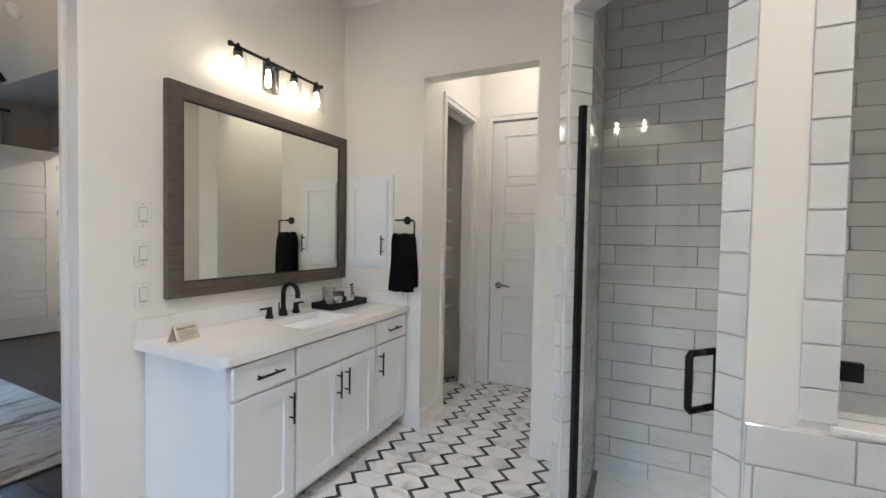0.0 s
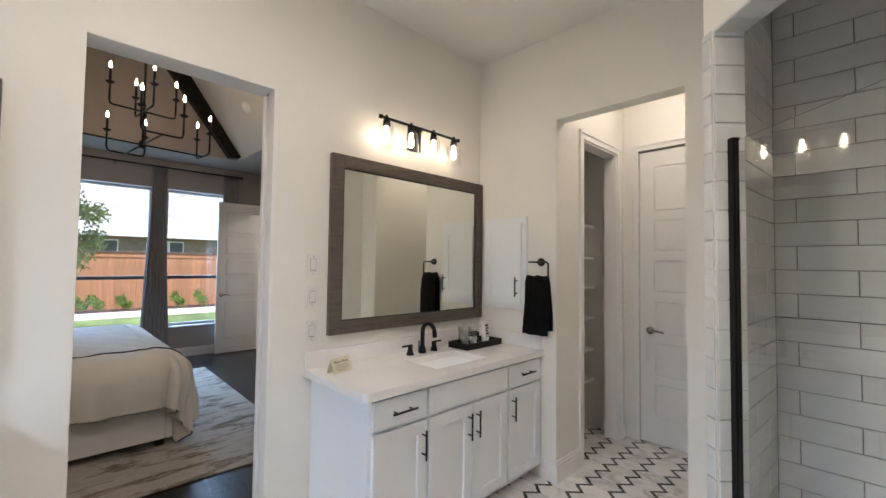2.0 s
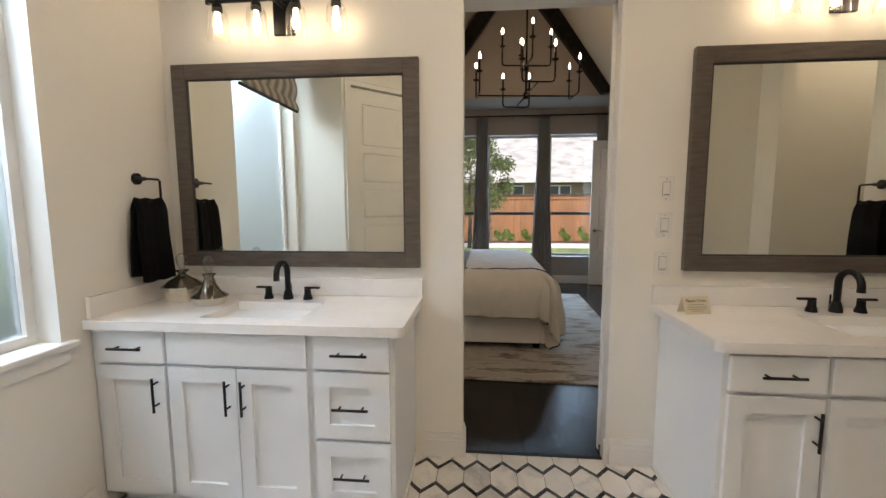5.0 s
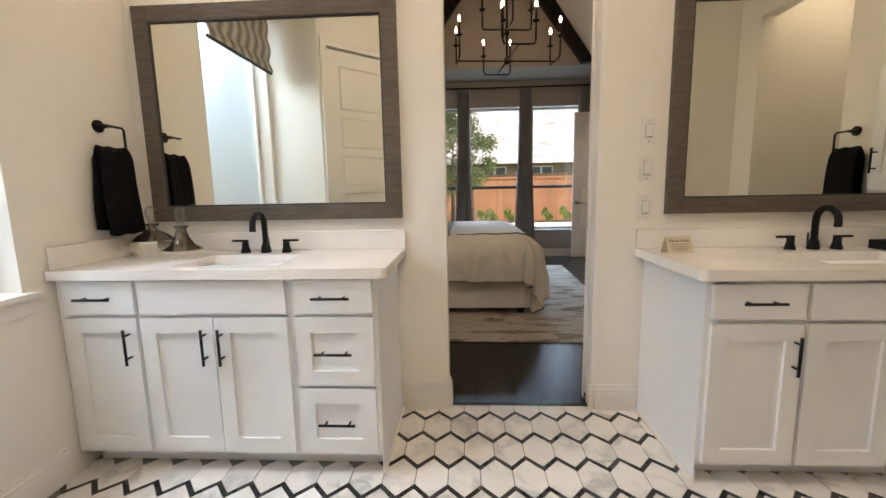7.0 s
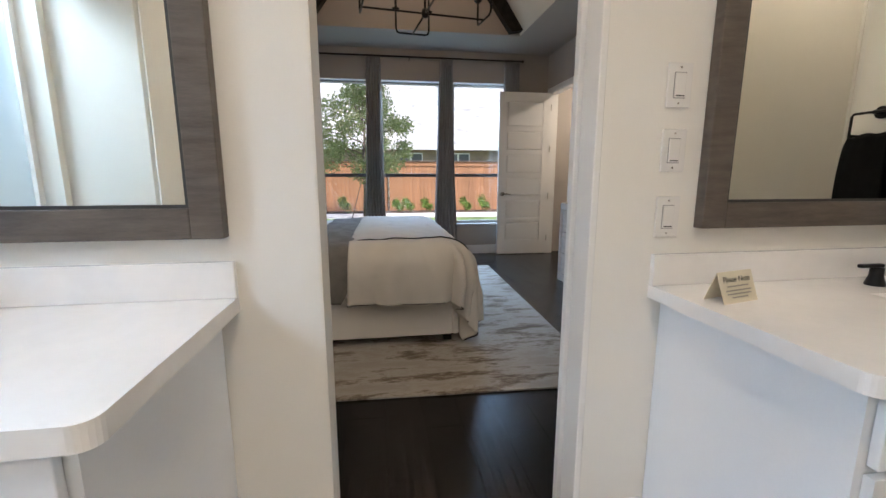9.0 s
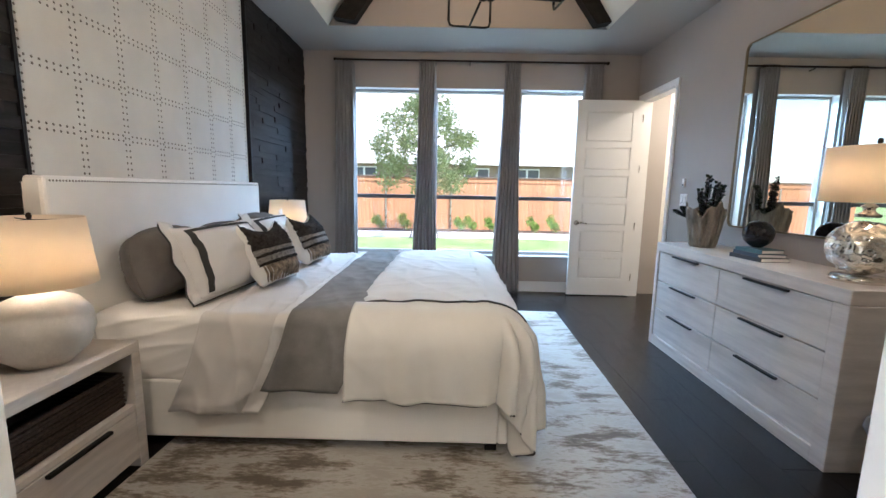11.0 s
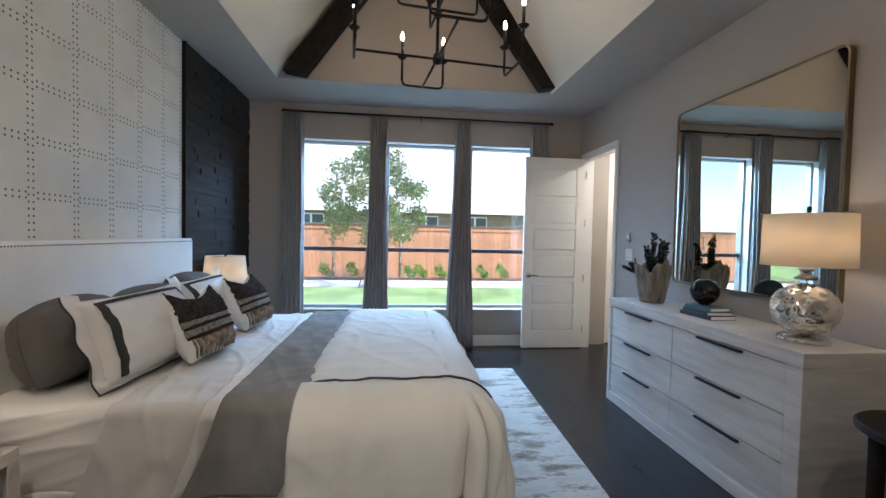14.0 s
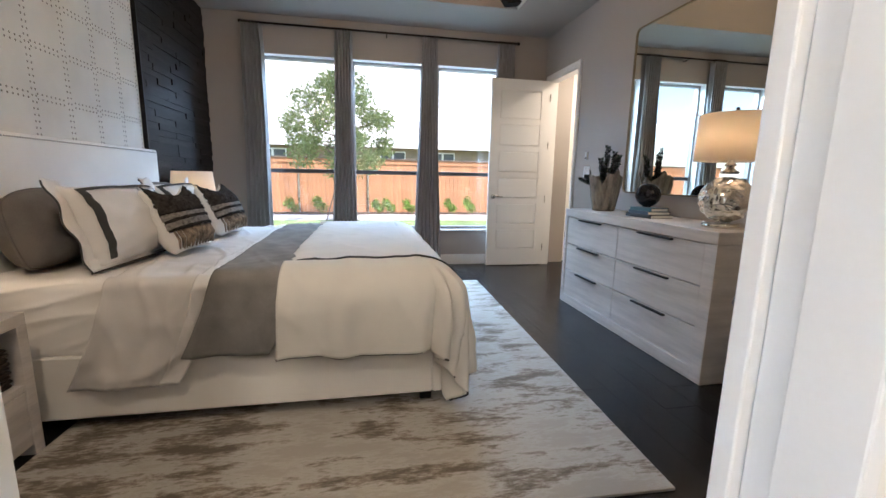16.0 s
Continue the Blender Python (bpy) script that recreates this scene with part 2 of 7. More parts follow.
def slab(bm, pts, z0, z1):
    """An upright prism over a floor outline."""
    lo, hi = [bm.verts.new((x, y, z0)) for x, y in pts], [bm.verts.new((x, y, z1)) for x, y in pts]
    bm.faces.new(lo[::-1]), bm.faces.new(hi)
    for i in range(len(pts)):
        j = (i + 1) % len(pts)
        bm.faces.new((lo[i], lo[j], hi[j], hi[i]))
    return bm


def tube(bm, pts, r, seg=10, caps=True):
    pts = [Vector(p) for p in pts]
    rs = r if isinstance(r, (list, tuple)) else [r] * len(pts)
    rings, up = [], None
    for i, p in enumerate(pts):
        d = (pts[min(i + 1, len(pts) - 1)] - pts[max(i - 1, 0)]).normalized()
        if up is None:
            up = d.orthogonal().normalized()
        up = (up - d * up.dot(d)).normalized()
        side = d.cross(up)
        rings.append([bm.verts.new(p + (up * math.cos(a) + side * math.sin(a)) * rs[i]) for a in (2 * math.pi * k / seg for k in range(seg))])
    for a, b in zip(rings, rings[1:]):
        for k in range(seg):
            bm.faces.new((a[k], a[(k + 1) % seg], b[(k + 1) % seg], b[k]))
    if caps:
        bm.faces.new(rings[0][::-1]), bm.faces.new(rings[-1])
    return bm


def lathe(bm, profile, cx, cy, seg=28, closed=False):
    rings = [[bm.verts.new((cx + r * math.cos(2 * math.pi * k / seg), cy + r * math.sin(2 * math.pi * k / seg), z)) for k in range(seg)] for r, z in profile]
    for a, b in zip(rings, rings[1:]):
        for k in range(seg):
            bm.faces.new((a[k], a[(k + 1) % seg], b[(k + 1) % seg], b[k]))
    if closed:
        bm.faces.new(rings[0][::-1]), bm.faces.new(rings[-1])
    return bm


def sheet(bm, nu, nv, fn):
    g = [[bm.verts.new(fn(i / nu, j / nv)) for j in range(nv + 1)] for i in range(nu + 1)]
    for i in range(nu):
        for j in range(nv):
            bm.faces.new((g[i][j], g[i + 1][j], g[i + 1][j + 1], g[i][j + 1]))
    return bm


def make_mesh(name, bm, material, smooth=False):
    bmesh.ops.recalc_face_normals(bm, faces=bm.faces)
    me = bpy.data.meshes.new(name)
    bm.to_mesh(me)
    bm.free()
    me.materials.append(material)
    if smooth:
        me.shade_smooth()
    return me


def thing(name, base, label, category, group=""):
    e = new(name)
    e.empty_display_size = 0.1
    e.location = base
    return tagged(e, label, category, group)


def part(name, bm, material, parent, label="", smooth=False, kind=""):
    ob = new(name, make_mesh(name, bm, material, smooth))
    ob.parent = parent
    ob.matrix_parent_inverse = Matrix.Translation(parent.location).inverted()
    return tagged(ob, label, kind=kind)


def solo(name, bm, material, label, category="", group="", kind="", smooth=False):
    return tagged(new(name, make_mesh(name, bm, material, smooth)), label, category, group, kind)


def struct(name, bm, material, label, smooth=False):
    return solo(name, bm, material, label, kind="structure", smooth=smooth)


def B():
    return bmesh.new()


def bx(x0, x1, y0, y1, z0, z1, bev=0.0):
    return box(B(), x0, x1, y0, y1, z0, z1, bev)


def thick(ob, t, offset=-1):
    mod = ob.modifiers.new("thickness", "SOLIDIFY")
    mod.thickness, mod.offset = t, offset
    return ob


def pane_of(ob):
    ob.visible_shadow = False
    return ob

# ---- structure: walls, floors, ceilings ----
XW, XB = -2.045, -2.195          # bathroom and bedroom faces of the shared wall
OY0, OY1, OZ = 0.168, 0.945, 2.377  # the opening between the rooms
YL = -1.42                       # bathroom window wall
YA = 2.60                        # bathroom wall with the cabinet and alcove
CB, CR = 3.08, 2.97              # ceiling heights
YR, YD, XF = 2.88, -1.335, -7.2  # bedroom door wall, dark feature wall, window wall


def wall_with_holes(name, axis, a0, a1, u0, u1, z0, z1, holes, material, label):
    """A wall between a0 and a1 across, u0 to u1 along, with rectangular openings (u, u, z, z)."""
    bm = B()
    us = sorted({u0, u1, *[h[0] for h in holes], *[h[1] for h in holes]})
    for p, q in zip(us, us[1:]):
        cuts = sorted((h[2], h[3]) for h in holes if h[0] <= p and h[1] >= q)
        lo = z0
        for c, d in cuts + [(z1, z1)]:
            if c > lo:
                if axis == "x":
                    box(bm, a0, a1, p, q, lo, c)
                else:
                    box(bm, p, q, a0, a1, lo, c)
            lo = d
    bmesh.ops.remove_doubles(bm, verts=bm.verts, dist=0.0005)
    return struct(name, bm, material, label)


# shared wall: painted white to the bathroom, greige to the bedroom
XM = -2.12
wall_with_holes("wall_vanity", "x", XW, XM, YL - 0.15, 3.9, 0, CB + 0.1, [(OY0, OY1, 0, OZ)], PAINT, "warm white painted drywall behind the vanities")
wall_with_holes("wall_bedroom_east", "x", XM - 0.001, XB, YD - 0.2, YR + 0.2, 0, CR, [(OY0, OY1, 0, OZ)], GREIGE, "greige painted drywall round the bathroom opening")
# white lining of the opening, with the pocket slot on one side
bm = B()
box(bm, XW - 0.002, XB + 0.002, OY0 - 0.001, OY0 + 0.004, 0, OZ)
box(bm, XW - 0.002, XB + 0.002, OY0 + 0.004, OY1 - 0.021, OZ - 0.004, OZ + 0.001)
struct("trim_opening_lining", bm, PAINT, "white lining of the cased opening")
bm = B()
box(bm, XW + 0.002, -2.122, OY1 - 0.020, OY1 + 0.002, 0, OZ, 0.003)
box(bm, XB - 0.002, -2.168, OY1 - 0.020, OY1 + 0.002, 0, OZ, 0.003)
struct("trim_pocket_jamb", bm, TRIM, "white split jamb of the pocket door")
pdoor = thing("pocket_door", (-2.12, OY1, 0.02), "white pocket door slid into the wall of the opening", "door")
part("leaf_edge", bx(-2.1225, -2.1675, OY1 - 0.003, OY1 + 0.006, 0.012, OZ - 0.004, 0.002), TRIM, pdoor)
part("guide_block", bx(-2.1225, -2.1675, OY1 - 0.016, OY1 - 0.0035, 0.002, 0.03), BLACK, pdoor, "small black floor guide")

wall_with_holes("wall_bath_window", "y", YL, YL - 0.17, XW, 1.6, 0, CB + 0.1, [(-1.38, -0.47, 0.82, 2.62)], PAINT, "warm white wall with the frosted window")
wall_with_holes("wall_alcove", "y", YA, YA + 0.11, XW, -0.19, 0, CB, [(-1.355, -0.56, 0, 2.472)], PAINT, "warm white wall with a tall cased alcove opening")
wall_with_holes("wall_linen_closet", "x", -1.355, -1.465, YA + 0.11, 3.73, 0, CB, [(2.98, 3.60, 0, 2.42)], PAINT, "white wall with the linen closet opening")
wall_with_holes("wall_alcove_back", "y", 3.73, 3.84, XW, -0.3, 0, CB, [(-1.222, -0.502, 0, 2.448)], PAINT, "white wall with the alcove door")
struct("wall_alcove_side", slab(B(), [(-0.44, YA + 0.11), (-0.33, YA + 0.11), (-0.33, 3.73), (-0.44, 3.73)], 0, CB), PAINT, "plain white alcove side wall")
struct("wall_behind_alcove_door", bx(-1.4, -0.3, 3.86, 3.90, 0, 2.6), PAINT, "plain wall behind the closed door")
bm = B()
slab(bm, [(-0.42, YL), (-0.30, YL), (-0.30, -0.98), (-0.42, -0.98)], 0, CB)
struct("wall_bath_return", bm, PAINT, "white return wall beside the window")
# diagonal wall with the closed door
DG = Matrix.Translation((-0.42, -0.98, 0)) @ Matrix.Rotation(radians(45), 4, "Z")
bm = B()
for q in ((0, 0.085, 0, CB), (0.845, 1.05, 0, CB), (0.085, 0.845, 2.448, CB)):
    box(bm, q[0], q[1], -0.11, 0.0, q[2], q[3])
bmesh.ops.transform(bm, matrix=DG, verts=bm.verts)
struct("wall_bath_diagonal", bm, PAINT, "white diagonal wall with a panel door")
struct("wall_bath_south", bx(0.32, 1.6, -0.36, -0.24, 0, CB), PAINT, "plain white wall")
struct("wall_bath_east", bx(1.48, 1.6, YL, 3.9, 0, CB), PAINT, "plain white wall closing the bathroom")
struct("ceiling_bath", bx(XW - 0.1, 1.6, YL - 0.1, 3.9, CB, CB + 0.1), CEIL, "flat white bathroom ceiling")
struct("floor_bath", bx(XW - 0.03, 1.6, YL - 0.1, 3.9, -0.1, -0.004), GROUT, "grey grouted bathroom floor under marble tiles")
struct("threshold", bx(XW - 0.05, XW - 0.03, OY0, OY1, -0.02, 0.004), BLACK, "thin dark threshold strip")

# bedroom shell
WINS = ((-0.68, 0.22), (0.37, 1.26), (1.43, 2.30))
WZ0, WZ1 = 0.47, 2.55
wall_with_holes("wall_window", "x", XF, XF - 0.22, YD - 0.2, YR + 0.4, 0, CR, [(a, b, WZ0, WZ1) for a, b in WINS], GREIGE, "greige wall with three tall windows")
wall_with_holes("wall_door", "y", YR, YR + 0.12, XF, XB, 0, CR, [(-7.075, -6.316, 0, 2.415)], GREIGE, "greige wall with the open hall door")
struct("wall_feature", bx(XF, XB, -1.2925, YD - 0.2, 0, CR), BLACK, "dark backing of the stacked wood wall")
struct("floor_bedroom", bx(XF - 0.1, XW - 0.05, YD - 0.2, 4.6, -0.1, -0.006), BEAMWOOD, "dark bedroom floor under the boards")
# hall beyond the open door
struct("wall_hall_end", bx(-7.3, -5.6, 4.35, 4.45, 0, 2.8), PAINT, "pale hall wall beyond the open door")
struct("wall_hall_side", bx(-7.42, -7.3, 3.0, 4.45, 0, 2.8), PAINT, "pale hall side wall")
struct("wall_hall_side_2", bx(-5.7, -5.6, 3.0, 4.45, 0, 2.8), PAINT, "pale hall side wall")
struct("ceiling_hall", bx(-7.3, -5.6, 3.0, 4.45, 2.75, 2.85), CEIL, "plain hall ceiling")

# ceiling border and steep vault
TY0, TY1, TX0, TX1 = -0.725, 2.165, -6.42, -2.75
RIDGE_Y, RIDGE_Z = 0.765, 5.02
bm = B()
box(bm, XF, TX0, YD - 0.1, YR, CR, CR + 0.06)
box(bm, TX1, XB, YD - 0.1, YR, CR, CR + 0.06)
box(bm, TX0, TX1, YD - 0.1, TY0, CR, CR + 0.06)
box(bm, TX0, TX1, TY1, YR, CR, CR + 0.06)
struct("ceiling_border", bm, GREIGE, "greige flat ceiling border round the vault")
bm = B()
for side, y in ((1, TY0), (-1, TY1)):
    v = [bm.verts.new(p) for p in ((TX0, y, CR), (TX1, y, CR), (TX1, RIDGE_Y, RIDGE_Z), (TX0, RIDGE_Y, RIDGE_Z))]
    w = [bm.verts.new((x.co.x, x.co.y - 0.1 * side, x.co.z + 0.08)) for x in v]
    bm.faces.new(v), bm.faces.new(w[::-1])
    for i in range(4):
        bm.faces.new((v[i], v[(i + 1) % 4], w[(i + 1) % 4], w[i]))
struct("ceiling_vault", bm, TRAY, "pale steep vaulted ceiling slopes")
for nm, x in (("ceiling_gable_far", TX0), ("ceiling_gable_near", TX1)):
    bm = B()
    s = -0.08 if x == TX0 else 0.08
    x -= s * 0.05
    a = [bm.verts.new((x, y, z)) for y, z in ((TY0 + 0.002, CR + 0.003), (TY1 - 0.002, CR + 0.003), (RIDGE_Y, RIDGE_Z))]
    b = [bm.verts.new((x + s, y, z)) for y, z in ((TY0 + 0.002, CR + 0.003), (TY1 - 0.002, CR + 0.003), (RIDGE_Y, RIDGE_Z))]
    bm.faces.new(a), bm.faces.new(b[::-1])
    for i in range(3):
        bm.faces.new((a[i], a[(i + 1) % 3], b[(i + 1) % 3], b[i]))
    struct(nm, bm, GREIGE if s < 0 else TRAY, "triangular gable end of the vault")


def beam(x, side):
    """A rafter beam that lies against one slope of the vault."""
    foot = Vector((x, TY0 + 0.105 if side > 0 else TY1 + 0.035, CR + 0.02))
    top = Vector((x, RIDGE_Y, RIDGE_Z - 0.12))
    d = (top - foot).normalized()
    nrm = Vector((0, d.z * side, -d.y * side)) if side > 0 else Vector((0, -d.z, d.y))
    bm = B()
    w, h = 0.13, 0.17
    pts = []
    for p, trim in ((foot, True), (top, False)):
        for u, v in ((-w / 2, -0.02), (w / 2, -0.02), (w / 2, h), (-w / 2, h)):
            q = p + Vector((u, 0, 0)) + nrm * v
            if trim and v > 0:
                q = q + d * 0.10
            pts.append(bm.verts.new(q))
    for q in ((0, 1, 2, 3), (7, 6, 5, 4), (0, 4, 5, 1), (1, 5, 6, 2), (2, 6, 7, 3), (3, 7, 4, 0)):
        bm.faces.new([pts[i] for i in q])
    bmesh.ops.bevel(bm, geom=list(bm.edges), offset=0.006, segments=1, affect="EDGES")
    return solo("ceiling_beam", bm, BEAMWOOD, "black stained timber rafter on the vaulted ceiling", "beam", "ceiling beams")


for bxx in (-6.33,):
    beam(bxx, 1), beam(bxx, -1)

# baseboards with a stepped cap


def baseboard(name, x0, y0, x1, y1, out, h=0.14, material=TRIM):
    """out: the side the board stands on, as a unit (x, y)."""
    bm = B()
    for t, za, zb in ((0.016, 0.0, h - 0.045), (0.013, h - 0.045, h - 0.028), (0.016, h - 0.028, h - 0.020), (0.009, h - 0.020, h)):
        d = Vector((x1 - x0, y1 - y0)).normalized()
        o = Vector(out) * t
        slab(bm, [(x0, y0), (x1, y1), (x1 + o.x, y1 + o.y), (x0 + o.x, y0 + o.y)], za, zb)
    return struct(name, bm, material, "white stepped baseboard")


baseboard("baseboard_1", XW, -0.035, XW, OY0, (1, 0))
baseboard("baseboard_2", XW, OY1 + 0.002, XW, 1.165, (1, 0))
baseboard("baseboard_3", XW - 0.002, OY0 + 0.004, XM - 0.02, OY0 + 0.004, (0, 1))
baseboard("baseboard_4", -1.455, YL, -0.42, YL, (0, 1))
baseboard("baseboard_5", -1.46, YA, -1.355, YA, (0, -1))
baseboard("baseboard_6", -1.355, YA - 0.016, -1.355, 2.915, (1, 0))
baseboard("baseboard_7", -1.355, 3.665, -1.355, 3.73, (1, 0))
baseboard("baseboard_8", -0.56, YA, -0.31, YA, (0, -1))
baseboard("baseboard_9", XF, -1.246, XF, YR - 0.02, (1, 0), 0.135)
baseboard("baseboard_10", -6.252, YR, -3.4, YR, (0, -1), 0.135)
baseboard("baseboard_11", -7.3, 4.35, -5.7, 4.35, (0, -1), 0.135)
baseboard("baseboard_12", -0.42, -1.40, -0.42, -1.0, (-1, 0))
baseboard("baseboard_13", XW, OY1 - 0.03, XW - 0.001, OY1 - 0.012, (1, 0))
baseboard("baseboard_14", -2.04, 2.74, -2.04, 3.7, (1, 0))
baseboard("baseboard_15", XB, 0.96, XB, YR, (-1, 0))

# door casings


def casing(name, m, width, height, w=0.062):
    """A stepped casing round an opening: local x along the wall, y out of it."""
    bm = B()
    for t, inset in ((0.012, 0.0), (0.019, 0.014)):
        box(bm, -w, -inset * 0.4, 0, t, 0, height + w - inset) if inset == 0 else box(bm, -w, -w + 0.022, 0.012, t, 0, height + w)
        box(bm, width, width + w, 0, t, 0, height + w - inset) if inset == 0 else box(bm, width + w - 0.022, width + w, 0.012, t, 0, height + w)
        box(bm, 0, width, 0, t, height, height + w) if inset == 0 else box(bm, -w + 0.022, width + w - 0.022, 0.012, t, height + w - 0.022, height + w)
    bmesh.ops.transform(bm, matrix=m, verts=bm.verts)
    return struct(name, bm, TRIM, "white stepped door casing")


casing("trim_closet_casing", Matrix.Translation((-1.355, 2.98, 0)) @ Matrix.Rotation(radians(90), 4, "Z") @ Matrix.Diagonal((1, -1, 1, 1)), 0.62, 2.42)
casing("trim_alcove_casing", Matrix.Translation((-1.222, 3.73, 0)) @ Matrix.Diagonal((1, -1, 1, 1)), 0.72, 2.448)
casing("trim_hall_casing", Matrix.Translation((-7.075, YR, 0)) @ Matrix.Diagonal((1, -1, 1, 1)), 0.759, 2.415)
casing("trim_diagonal_casing", DG @ Matrix.Translation((0.085, 0.0, 0)), 0.76, 2.448)
for nm, q in (("trim_hall_jamb", ((-7.075, -7.06), (-6.331, -6.316))),):
    bm = B()
    for a, b in q:
        box(bm, a, b, YR + 0.001, YR + 0.119, 0, 2.415)
    box(bm, -7.06, -6.331, YR + 0.001, YR + 0.119, 2.40, 2.415)
    struct(nm, bm, TRIM, "white door jamb lining")
bm = B()
box(bm, -1.357, -1.463, 2.981, 2.995, 0, 2.42), box(bm, -1.357, -1.463, 3.585, 3.599, 0, 2.42), box(bm, -1.357, -1.463, 2.995, 3.585, 2.406, 2.419)
struct("trim_closet_jamb", bm, TRIM, "white closet jamb lining with a strike plate")

# ---- doors ----


def panel_door(name, m, width, label, lever_x, lever_side=1, lever_material=NICKEL, H=2.432):
    """A tall door with six moulded horizontal panels; local x along the leaf, y out of its face."""
    e = thing(name, (0, 0, 0), label, "door")
    e.matrix_world = m
    t = 0.036

    def lp(nm, bm, material, parent, lab="", smooth=False):
        ob = new(nm, make_mesh(nm, bm, material, smooth))
        ob.parent = parent
        return tagged(ob, lab)

    stile = 0.115
    zs = [(0.225 + 0.3385 * k, 0.225 + 0.3385 * k + 0.275) for k in range(6)]
    zs[-1] = (zs[-1][0], H - 0.132)
    leaf = B()
    box(leaf, 0, stile, -t, 0, 0.01, H), box(leaf, width - stile, width, -t, 0, 0.01, H)
    edges = [0.01] + [v for z in zs for v in z] + [H]
    for a, b in zip(edges[::2], edges[1::2]):
        box(leaf, stile, width - stile, -t, 0, a, b)
    leaf_ob = lp("leaf", leaf, TRIM, e)
    for a, b in zs:
        pn = B()
        box(pn, stile, width - stile, -t + 0.011, -0.011, a, b)
        box(pn, stile + 0.011, width - stile - 0.011, -t + 0.002, -0.002, a + 0.011, b - 0.011, 0.0085)
        lp("panel", pn, TRIM, leaf_ob)
    hb = B()
    for s in (1, -1):
        y0 = 0.0 if s > 0 else -t
        tube(hb, [(lever_x, y0, 0.93), (lever_x, y0 + s * 0.012, 0.93)], 0.031, 20)
        tube(hb, [(lever_x, y0 + s * 0.012, 0.93), (lever_x, y0 + s * 0.05, 0.93)], 0.011, 12)
        tube(hb, [(lever_x - lever_side * 0.008, y0 + s * 0.05, 0.93), (lever_x + lever_side * 0.05, y0 + s * 0.05, 0.934), (lever_x + lever_side * 0.115, y0 + s * 0.046, 0.925)], [0.011, 0.009, 0.007], 12)
    lp("door_lever", hb, lever_material, e, "satin nickel lever handle", True)
    for z in (0.25, 0.9, 1.6, 2.2):
        hx = width + 0.004 if lever_x < width / 2 else -0.004
        lp("hinge", tube(B(), [(hx, 0.006, z - 0.045), (hx, 0.006, z + 0.045)], 0.005, 10), lever_material, e)
    return e


panel_door("alcove_door", Matrix.Translation((-0.507, 3.735, 0)) @ Matrix.Rotation(radians(180), 4, "Z"), 0.71, "white moulded panel door, closed, in the alcove", 0.628, -1)
panel_door("hall_door", Matrix.Translation((-7.035, 2.095, 0)) @ Matrix.Rotation(radians(90), 4, "Z") @ Matrix.Rotation(radians(180), 4, "Z") @ Matrix.Translation((-0.785, 0, 0)), 0.785, "white moulded panel door standing open before the window", 0.72, -1, NICKEL, 2.407)
panel_door("closet_door", DG @ Matrix.Translation((0.088, -0.012, 0)), 0.754, "white moulded panel door, closed, in the diagonal wall", 0.69, -1)

# ---- bedroom windows ----


def tall_window(name, a, b):
    w = tagged(new(name), "white framed tall single-hung window, closed", kind="structure")
    w.location = (XF - 0.12, (a + b) / 2, WZ0)
    x0, x1 = XF - 0.17, XF - 0.10
    fr = B()
    for q in ((a, a + 0.035, WZ0, WZ1), (b - 0.035, b, WZ0, WZ1), (a + 0.035, b - 0.035, WZ1 - 0.035, WZ1), (a + 0.035, b - 0.035, WZ0, WZ0 + 0.04)):
        box(fr, x0, x1, q[0], q[1], q[2], q[3])
    part("window_frame", fr, VINYL, w, "taupe vinyl window frame")
    part("meeting_rail", bx(x0 + 0.005, x1 - 0.005, a + 0.035, b - 0.035, 1.185, 1.235, 0.004), DARKFRAME, w, "dark grey meeting rail")
    for z0, z1 in ((WZ0 + 0.04, 1.185), (1.235, WZ1 - 0.035)):
        pane_of(part("pane", bx(XF - 0.139, XF - 0.135, a + 0.035, b - 0.035, z0, z1), PANE, w, "clear glass pane"))
    part("window_sill", bx(XF - 0.099, XF + 0.03, a - 0.02, b + 0.02, WZ0 - 0.03, WZ0 + 0.002, 0.006), GREIGE, w, "greige painted sill")
    rv = B()
    for q in ((a - 0.001, a + 0.006, WZ0, WZ1), (b - 0.006, b + 0.001, WZ0, WZ1), (a + 0.006, b - 0.006, WZ1 - 0.006, WZ1 + 0.001)):
        box(rv, XF - 0.099, XF + 0.001, q[0], q[1], q[2], q[3])
    part("reveal", rv, TRIM, w, "white window reveal")
    return w


VINYL = mat("taupe_vinyl", (0.42, 0.41, 0.39), 0.45, vary=0.04, bump=0.01)
DARKFRAME = mat("dark_window_frame", (0.10, 0.10, 0.105), 0.5, vary=0.08, bump=0.02)
for i, (a, b) in enumerate(WINS):
    tall_window("window_%d" % (i + 1), a, b)

# ---- bathroom window with roman shade ----
bw = tagged(new("window_4"), "frosted bathroom window with a white sill", kind="structure")
bw.location = (-0.925, YL - 0.1, 0.82)
fr = B()
for q in ((-1.38, -1.34, 0.82, 2.62), (-0.51, -0.47, 0.82, 2.62), (-1.34, -0.51, 2.58, 2.62), (-1.34, -0.51, 0.82, 0.86)):
    box(fr, q[0], q[1], YL - 0.15, YL - 0.10, q[2], q[3])
part("window_frame", fr, PLASTIC, bw, "white vinyl window frame")
for z0, z1 in ((0.86, 2.58),):
    pane_of(part("pane", bx(-1.34, -0.51, YL - 0.128, YL - 0.122, z0, z1), FROST, bw, "obscured glass pane"))
bm = box(B(), -1.43, -0.425, YL - 0.099, YL + 0.035, 0.795, 0.822, 0.006)
box(bm, -1.40, -0.445, YL + 0.001, YL + 0.016, 0.735, 0.795, 0.004)
part("window_sill", bm, TRIM, bw, "white sill with an apron")
